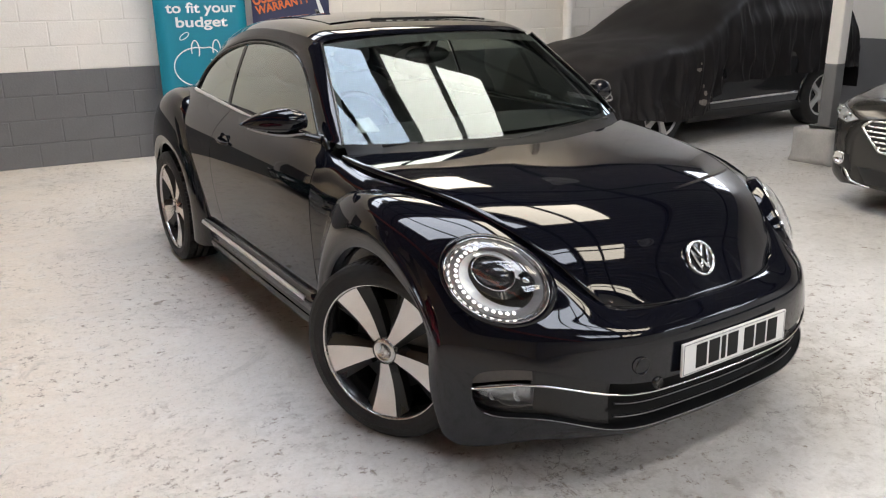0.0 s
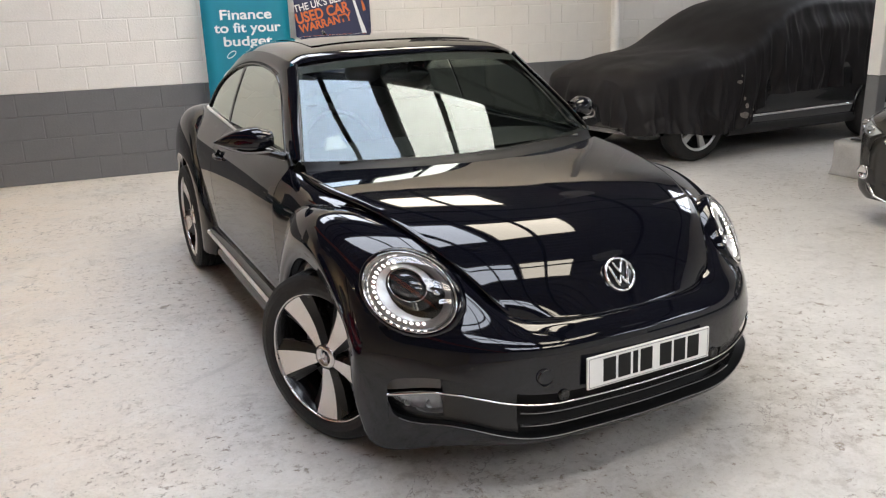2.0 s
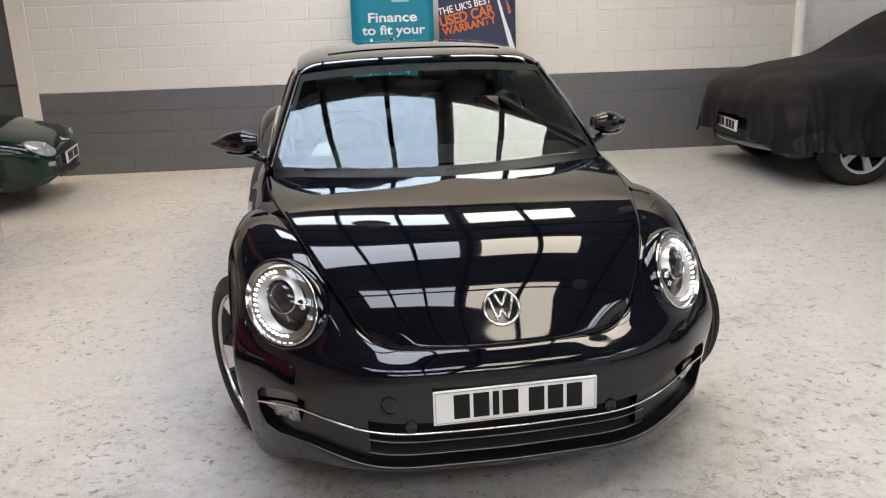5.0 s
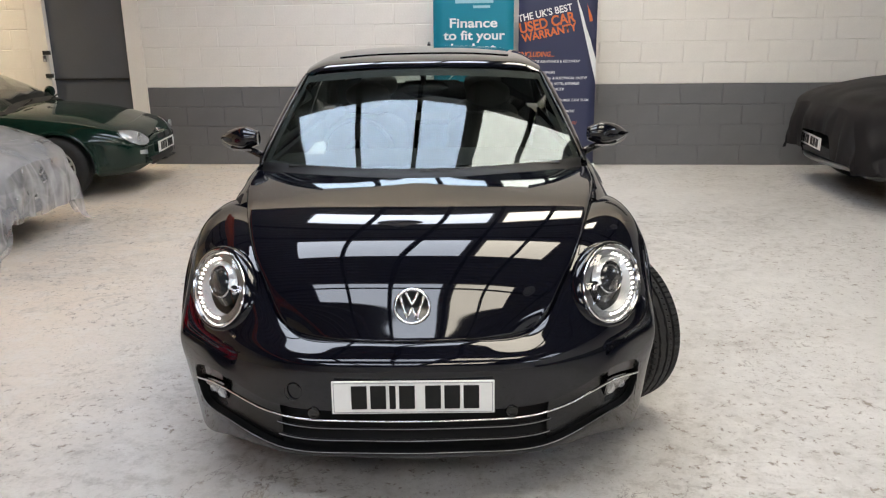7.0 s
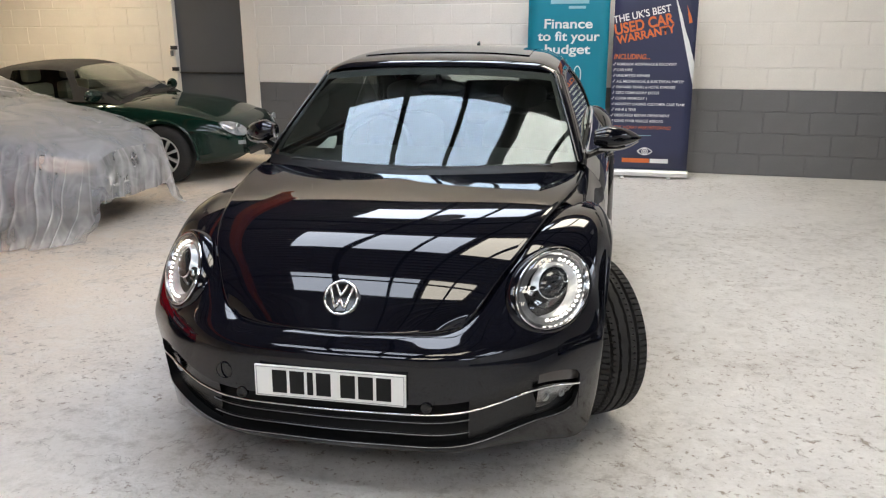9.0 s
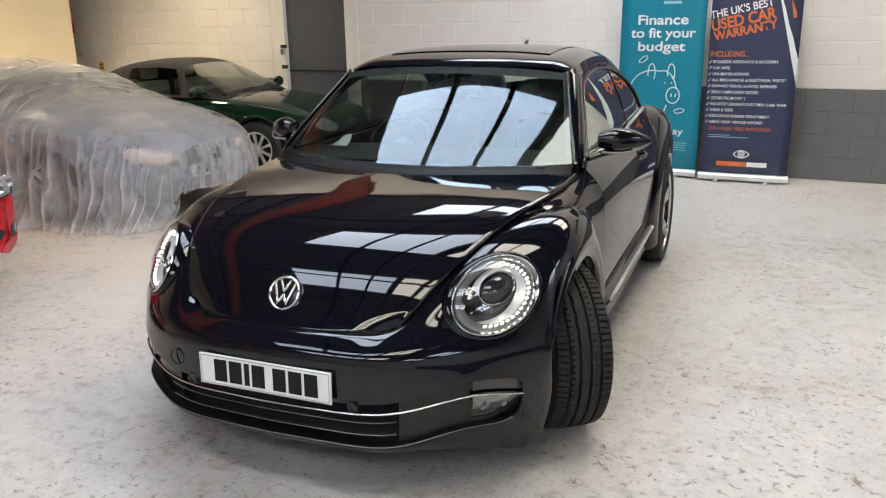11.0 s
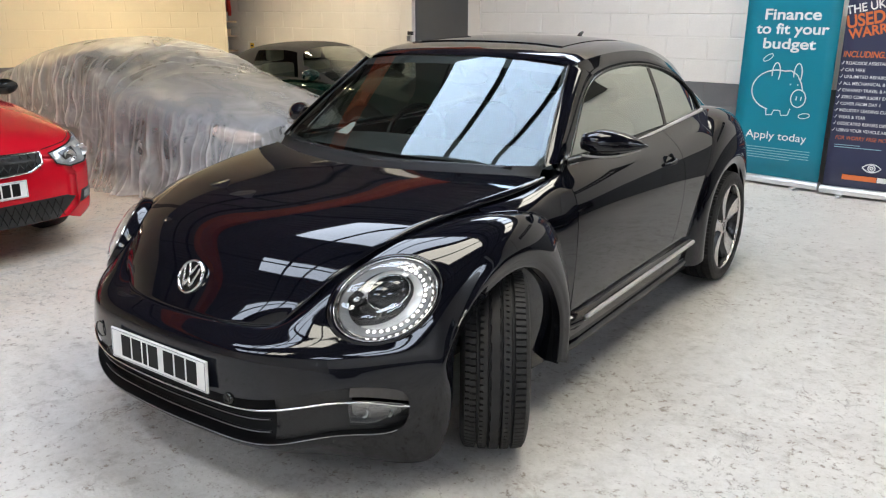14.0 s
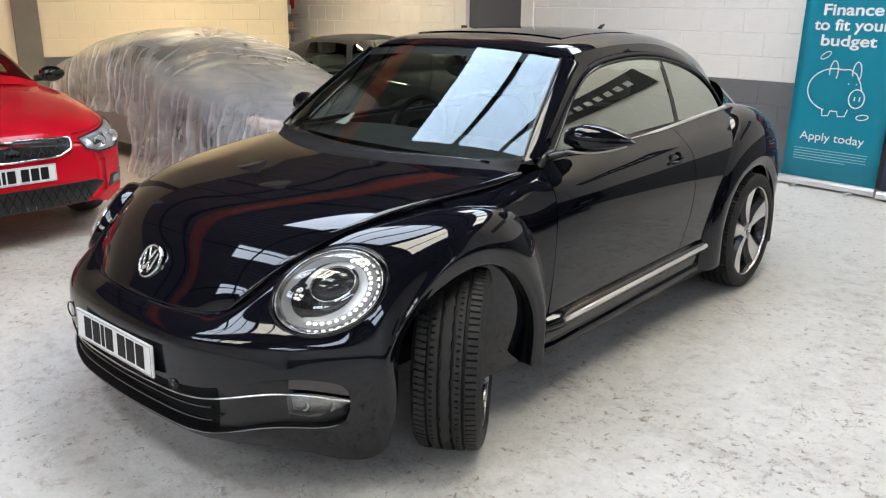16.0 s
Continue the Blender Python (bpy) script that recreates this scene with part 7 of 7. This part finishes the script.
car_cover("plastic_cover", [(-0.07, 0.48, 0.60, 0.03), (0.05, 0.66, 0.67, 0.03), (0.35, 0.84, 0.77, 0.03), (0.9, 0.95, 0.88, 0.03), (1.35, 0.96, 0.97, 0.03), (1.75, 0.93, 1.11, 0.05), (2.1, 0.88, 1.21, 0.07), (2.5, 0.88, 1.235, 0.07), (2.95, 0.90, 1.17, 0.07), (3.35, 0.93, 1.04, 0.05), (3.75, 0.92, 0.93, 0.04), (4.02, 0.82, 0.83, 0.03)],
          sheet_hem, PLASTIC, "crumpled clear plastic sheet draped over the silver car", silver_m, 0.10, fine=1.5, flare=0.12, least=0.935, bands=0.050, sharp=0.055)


def cloth_hem(y, s):
    if s == 0:
        return 0.38
    if y < 1.30:
        return 0.30 + 0.03 * math.sin(y * 5)
    if y < 1.75:
        return 0.31 + 0.30 * ((y - 1.30) / 0.45) ** 1.4
    return 0.61 + 0.02 * (y - 1.75)


cloth = car_cover("cloth_cover", [(0.05, 0.66, 0.80, 0.02), (0.14, 0.82, 0.87, 0.03), (0.40, 0.91, 0.94, 0.03), (0.90, 0.95, 1.02, 0.03), (1.28, 0.96, 1.09, 0.03), (1.75, 0.92, 1.35, 0.04), (2.18, 0.87, 1.53, 0.05), (2.7, 0.86, 1.57, 0.06), (3.35, 0.87, 1.55, 0.06), (3.72, 0.87, 1.50, 0.05), (3.94, 0.88, 1.36, 0.05), (4.06, 0.87, 1.16, 0.04), (4.12, 0.84, 0.95, 0.03)],
          cloth_hem, COVER_CLOTH, "black cloth car cover with worn patches", suv_m, 0.10, fine=1.1, notch=True, least=0.945, sharp=0.034)
PATCHY = surface("bleached_cloth", (0.20, 0.18, 0.165), 0.8, vary=0.4, scale=20, bump=0.2)
skin = Skin([np.array([[tuple(cloth.data.vertices[i].co) for i in f.vertices[:2]], [tuple(cloth.data.vertices[i].co) for i in (f.vertices[3], f.vertices[2])]]) for f in cloth.data.polygons if len(f.vertices) == 4 and f.center.x > 0.5 and 0.8 < f.center.y < 2.2])
for y, z, ry, rz, seed in ((1.30, 0.44, 0.045, 0.030, 1), (1.33, 0.53, 0.018, 0.022, 2), (1.31, 0.60, 0.012, 0.020, 3), (1.22, 0.77, 0.026, 0.022, 4), (1.45, 0.48, 0.012, 0.012, 5), (1.40, 0.42, 0.014, 0.012, 6), (1.62, 0.66, 0.012, 0.014, 7), (1.24, 0.83, 0.010, 0.012, 8)):
    rows, last = [], 0.95
    for k in (1.0, 0.6, 0.05):
        row = []
        for a in np.linspace(0, 2 * math.pi, 19):
            f = k * (1 + 0.45 * noise.noise(Vector((math.cos(a) * 1.4, math.sin(a) * 1.4, seed * 3.1))))
            yy, zz = y + ry * f * math.cos(a), z + rz * f * math.sin(a)
            hit = skin.depth(yy, zz, 0, False)
            last = hit if hit is not None else last
            row.append((last + 0.005, yy, zz))
        rows.append(row)
    piece("worn_patch", *sheet(np.array(rows)), PATCHY, cloth, "bleached worn patch")
# ------------------------------------------------------------------ roller banners
TEAL = surface("teal_print", (0.0, 0.215, 0.305), 0.45, vary=0.03)
NAVY = surface("navy_print", (0.030, 0.036, 0.085), 0.45, vary=0.04)
PRINT_WHITE = surface("white_print", (0.78, 0.80, 0.80), 0.5, vary=0.02)
PRINT_PALE = surface("pale_print", (0.30, 0.55, 0.62), 0.5, vary=0.02)
PRINT_ORANGE = surface("orange_print", (0.66, 0.16, 0.045), 0.5, vary=0.03)
ALU = surface("brushed_aluminium", (0.72, 0.72, 0.72), 0.3, 0.7, vary=0.05)


def lettering(parent, words, x, z, height, mat, width=None, tilt=0.0, bold=0.0, name="lettering", slant=0.0):
    """Flat printed words with their lower left corner at (x, z) on the banner's face."""
    cu = bpy.data.curves.new(name, "FONT")
    cu.body, cu.size, cu.offset, cu.shear = words, 1.0, bold, slant
    tmp = bpy.data.objects.new(name, cu)
    scene.collection.objects.link(tmp)
    dg = bpy.context.evaluated_depsgraph_get()
    me = bpy.data.meshes.new_from_object(tmp.evaluated_get(dg))
    bpy.data.objects.remove(tmp)
    xs = [v.co.x for v in me.vertices]
    sy = height / 0.69
    sx = width / (max(xs) - min(xs)) if width else sy
    c, s = math.cos(radians(tilt)), math.sin(radians(tilt))
    x0 = min(xs)
    for v in me.vertices:
        a, b = (v.co.x - x0) * sx, v.co.y * sy
        v.co = (x + a * c - b * s, -0.0025, z + a * s + b * c)
    me.materials.clear()
    me.materials.append(mat)
    ob = new(name, me)
    ob.parent = parent
    return ob


def stroke(parent, pts, r, mat, name="line"):
    p = np.array([(x, -0.0022, z) for x, z in pts])
    d = np.gradient(p, axis=0)
    d /= np.maximum(np.linalg.norm(d, axis=1, keepdims=True), 1e-9)
    side = np.stack([-d[:, 2], np.zeros(len(d)), d[:, 0]], 1) * r
    return piece(name, *sheet(np.stack([p - side, p + side])), mat, parent, smooth=False)


def bar(parent, x0, x1, z0, z1, mat, name="print_bar", y=-0.0022):
    return piece(name, [(x0, y, z0), (x1, y, z0), (x1, y, z1), (x0, y, z1)], [(0, 1, 2, 3)], mat, parent, smooth=False)


def banner(name, m, width, height, mat, label):
    b = group_of(name, label, "banner", "roller banners", m)
    g = np.array([[(x, 0.0 + 0.004 * math.sin(3 * x + z), z) for x in np.linspace(0, width, 9)] for z in np.linspace(0.085, height, 9)])
    piece("banner_panel", *sheet(g), mat, b, thick=0.002)
    cas = [(-0.05, 0.022), (-0.055, 0.06), (-0.04, 0.082), (0.03, 0.085), (0.055, 0.06), (0.05, 0.022), (-0.05, 0.022)]
    c = np.array([[(x, y, z) for y, z in cas] for x in (-0.012, width + 0.012)])
    v, q = sheet(c)
    q += [tuple(range(6)), tuple(range(12, 6, -1))]
    piece("banner_base", v, q, ALU, b, "brushed aluminium base", smooth=False)
    for x in (0.2 * width, 0.78 * width):
        part("foot", box_bm(x - 0.02, x + 0.02, -0.13, 0.13, 0.0, 0.022), ALU, b, bevel=0.006)
    piece("top_rail", *capped(tube(np.array([(0, 0, height), (width, 0, height)]), 0.014, 8)), ALU, b)
    piece("pole", *capped(tube(np.array([(width / 2, 0.03, 0.08), (width / 2, 0.02, height)]), 0.008, 6)), ALU, b)
    return b


def finance_banner():
    b = banner("roller_banner", Matrix.Translation((-0.045, 5.73, 0)) @ pose(0, 0, 0, -1.6, 0, -9.5), 0.86, 2.0, TEAL, "teal roller banner offering finance, with a piggy bank")
    for words, x, z, h, w in FIN_TEXT:
        lettering(b, words, x, z, h, PRINT_WHITE, w, bold=0.022)
    lettering(b, "Apply today", 0.125, 0.432, 0.070, PRINT_WHITE, 0.58, bold=0.006)
    for k in range(5):
        bar(b, 0.09, 0.09 + (0.66, 0.66, 0.65, 0.66, 0.48)[k], 0.345 - 0.024 * k, 0.351 - 0.024 * k, PRINT_PALE)
    bar(b, 0.238, 0.643, 1.765, 1.83, PRINT_PALE, "logo_bar")
    bar(b, 0.43, 0.61, 1.715, 1.742, PRINT_PALE, "logo_bar")
    # piggy bank in outline
    k0, x_mid, z_mid = 1.22, 0.365, 0.885
    cx, cz, r = 0.0, 0.0, 0.175
    draw = lambda pts, w: stroke(b, [(x_mid + k0 * x, z_mid + k0 * z) for x, z in pts], w, PRINT_WHITE)
    a = np.radians(np.linspace(75, 255, 26))
    draw([(cx + 1.08 * r * math.cos(t), cz + 0.86 * r * math.sin(t)) for t in a], 0.0055)
    draw([(cx - 0.06, cz - 0.145), (cx - 0.055, cz - 0.19), (cx - 0.01, cz - 0.185), (cx, cz - 0.15), (cx + 0.05, cz - 0.15), (cx + 0.06, cz - 0.185), (cx + 0.11, cz - 0.18), (cx + 0.125, cz - 0.13)], 0.0055)
    draw([(cx + 0.045, cz + 0.145), (cx + 0.10, cz + 0.15), (cx + 0.15, cz + 0.12), (cx + 0.185, cz + 0.06), (cx + 0.20, cz + 0.01)], 0.0055)
    t = np.radians(np.linspace(0, 360, 28))
    draw([(cx + 0.175 + 0.055 * math.cos(k), cz - 0.05 + 0.065 * math.sin(k)) for k in t], 0.0055)
    for dx in (-0.015, 0.02):
        draw([(cx + 0.175 + dx, cz - 0.065), (cx + 0.178 + dx, cz - 0.035)], 0.006)
    for x0 in (-0.045, 0.12):
        draw([(cx + x0 + 0.03 * math.cos(k) + 0.03, cz + 0.13 + 0.075 * math.sin(k)) for k in np.radians(np.linspace(-40, 200, 16))], 0.0055)
    for dx in (0.10, 0.155):
        draw([(cx + dx, cz + 0.05), (cx + dx + 0.008, cz + 0.05)], 0.006)
    for ox, oz, ang in ((-0.09, 0.24, 35), (0.235, -0.175, 10)):
        ca, sa = math.cos(radians(ang)), math.sin(radians(ang))
        draw([(cx + ox + 0.042 * math.cos(k) * ca - 0.018 * math.sin(k) * sa, cz + oz + 0.042 * math.cos(k) * sa + 0.018 * math.sin(k) * ca) for k in t], 0.004)
    return b


FIN_TEXT = [("Finance", 0.178, 1.520, 0.092, 0.51), ("to fit your", 0.108, 1.394, 0.090, 0.662), ("budget", 0.19, 1.262, 0.090, 0.485)]


def warranty_banner():
    b = banner("roller_banner", Matrix.Translation((0.855, 5.53, 0)) @ pose(0, 0, 0, -1.6, 0, -3.0), 0.81, 2.0, NAVY, "navy roller banner advertising a used car warranty")
    piece("white_wedge", [(0.545, -0.0018, 1.985), (0.81, -0.0018, 1.985), (0.81, -0.0018, 0.95)], [(0, 2, 1)], PRINT_WHITE, b, smooth=False)
    lettering(b, "THE UK'S BEST", 0.0, 1.566, 0.068, PRINT_WHITE, 0.57, tilt=11.5, bold=0.02)
    lettering(b, "USED CAR", 0.02, 1.452, 0.100, PRINT_ORANGE, 0.585, tilt=11.5, bold=0.03)
    lettering(b, "WARRANTY", 0.042, 1.362, 0.078, PRINT_ORANGE, 0.58, tilt=11.5, bold=0.03)
    lettering(b, "INCLUDING...", 0.018, 1.213, 0.050, PRINT_ORANGE, 0.355, bold=0.02, slant=0.15)
    lines = ["ROADSIDE ASSISTANCE & RECOVERY", "CAR HIRE", "UNLIMITED REPAIRS", "ALL MECHANICAL & ELECTRICAL PARTS*", "ONWARD TRAVEL & HOTEL EXPENSES", "ZERO COMPULSORY EXCESS", "COVER FROM DAY 1", "INDUSTRY LEADING CUSTOMER CARE TEAM", "WEAR & TEAR", "DEDICATED REPAIRS DEPARTMENT", "USING YOUR VEHICLE ABROAD"]
    for k, words in enumerate(lines):
        z = 1.150 - 0.0576 * k
        lettering(b, words, 0.05, z, 0.026, PRINT_WHITE, 0.0198 * len(words), bold=0.012)
        stroke(b, [(0.012, z + 0.012), (0.02, z), (0.036, z + 0.028)], 0.003, PRINT_WHITE)
    lettering(b, "FOR WORRY FREE MOTORING!", 0.05, 0.505, 0.032, PRINT_ORANGE, 0.575, slant=0.2)
    bar(b, 0.05, 0.43, 0.435, 0.441, PRINT_PALE)
    bar(b, 0.05, 0.26, 0.455, 0.460, PRINT_PALE)
    cx, cz = 0.378, 0.275
    for sg in (1, -1):
        stroke(b, [(cx + 0.075 * t, cz + sg * 0.036 * (1 - t * t)) for t in np.linspace(-1, 1, 15)], 0.005, PRINT_WHITE)
    t = np.radians(np.linspace(0, 360, 22))
    for r in (0.028, 0.012):
        stroke(b, [(cx + r * math.cos(k), cz + r * math.sin(k)) for k in t], 0.005, PRINT_WHITE)
    bar(b, 0.15, 0.43, 0.155, 0.20, PRINT_ORANGE, "logo_bar")
    bar(b, 0.435, 0.62, 0.155, 0.20, PRINT_WHITE, "logo_bar")
    piece("logo_bar", [(0.735, -0.0026, 1.56), (0.765, -0.0026, 1.57), (0.725, -0.0026, 1.80), (0.695, -0.0026, 1.79)], [(0, 1, 2, 3)], PRINT_ORANGE, b, smooth=False)
    piece("logo_bar", [(0.765, -0.0026, 1.38), (0.795, -0.0026, 1.39), (0.765, -0.0026, 1.56), (0.735, -0.0026, 1.55)], [(0, 1, 2, 3)], NAVY, b, smooth=False)
    return b


finance_banner()
warranty_banner()

build_coupe()
# ------------------------------------------------------------------ wall blocks
def block_mesh(name, w, mat):
    bm = box_bm(0.005, w - 0.005, -0.006, 0.02, 0.005, 0.2183)
    bmesh.ops.bevel(bm, geom=[e for e in bm.edges if all(v.co.y < 0 for v in e.verts)], offset=0.0035, segments=1, affect="EDGES")
    me = bpy.data.meshes.new(name)
    bm.to_mesh(me)
    bm.free()
    me.materials.append(mat)
    return me


COURSE, LONG = 0.22325, 0.448
BLOCKS = {(w, k): block_mesh("block", w, mat) for w in (LONG, LONG / 2) for k, mat in ((0, WALL_GREY), (1, WALL_WHITE))}
far_v, far_q = {0: [], 1: []}, {0: [], 1: []}
rng = random.Random(4)
placed = 0
for row in range(18):
    z, tone = row * COURSE, int(row >= 4)
    for lo, hi, parent in ((-3.39, 9.9, (wall_nb, wall_n)[tone]), (-9.9, -4.72, (wall_mb, wall_m)[tone])):
        x, first = lo, True
        while x < hi - 0.1:
            w = LONG / 2 if (first and row % 2) or hi - x < LONG else LONG
            first = False
            me = BLOCKS[(w, tone)]
            near = row < 9 and -3.4 <= x < 6.6
            if near and placed < 285:
                ob = new("block", me)
                ob.parent = parent
                ob.location = (x, rng.uniform(-0.0012, 0.0012), z)
                placed += 1
            else:
                base = len(far_v[tone])
                far_v[tone] += [(v.co.x + x, v.co.y, v.co.z + z) for v in me.vertices]
                far_q[tone] += [tuple(base + i for i in p.vertices) for p in me.polygons]
            x += w
for tone, mat in ((0, WALL_GREY), (1, WALL_WHITE)):
    ob = piece("far_blocks", far_v[tone], far_q[tone], mat, (wall_nb, wall_n)[tone], smooth=False)
    tagged(ob, kind="stuff")
# block courses of the warm side wall
side_v, side_q = [], []
for row in range(4, 15):
    y, first = -4.25, True
    while y < -0.65:
        w = LONG / 2 if (first and row % 2) or -0.61 - y < LONG else LONG
        first = False
        me = BLOCKS[(w, 1)]
        base = len(side_v)
        side_v += [(-7.8 - v.co.y * 0.5, y + min(v.co.x, -0.612 - y), row * COURSE + v.co.z) for v in me.vertices]
        side_q += [tuple(base + i for i in p.vertices) for p in me.polygons]
        y += w
piece("far_blocks", side_v, side_q, WALL_WARM, wall_w, smooth=False)
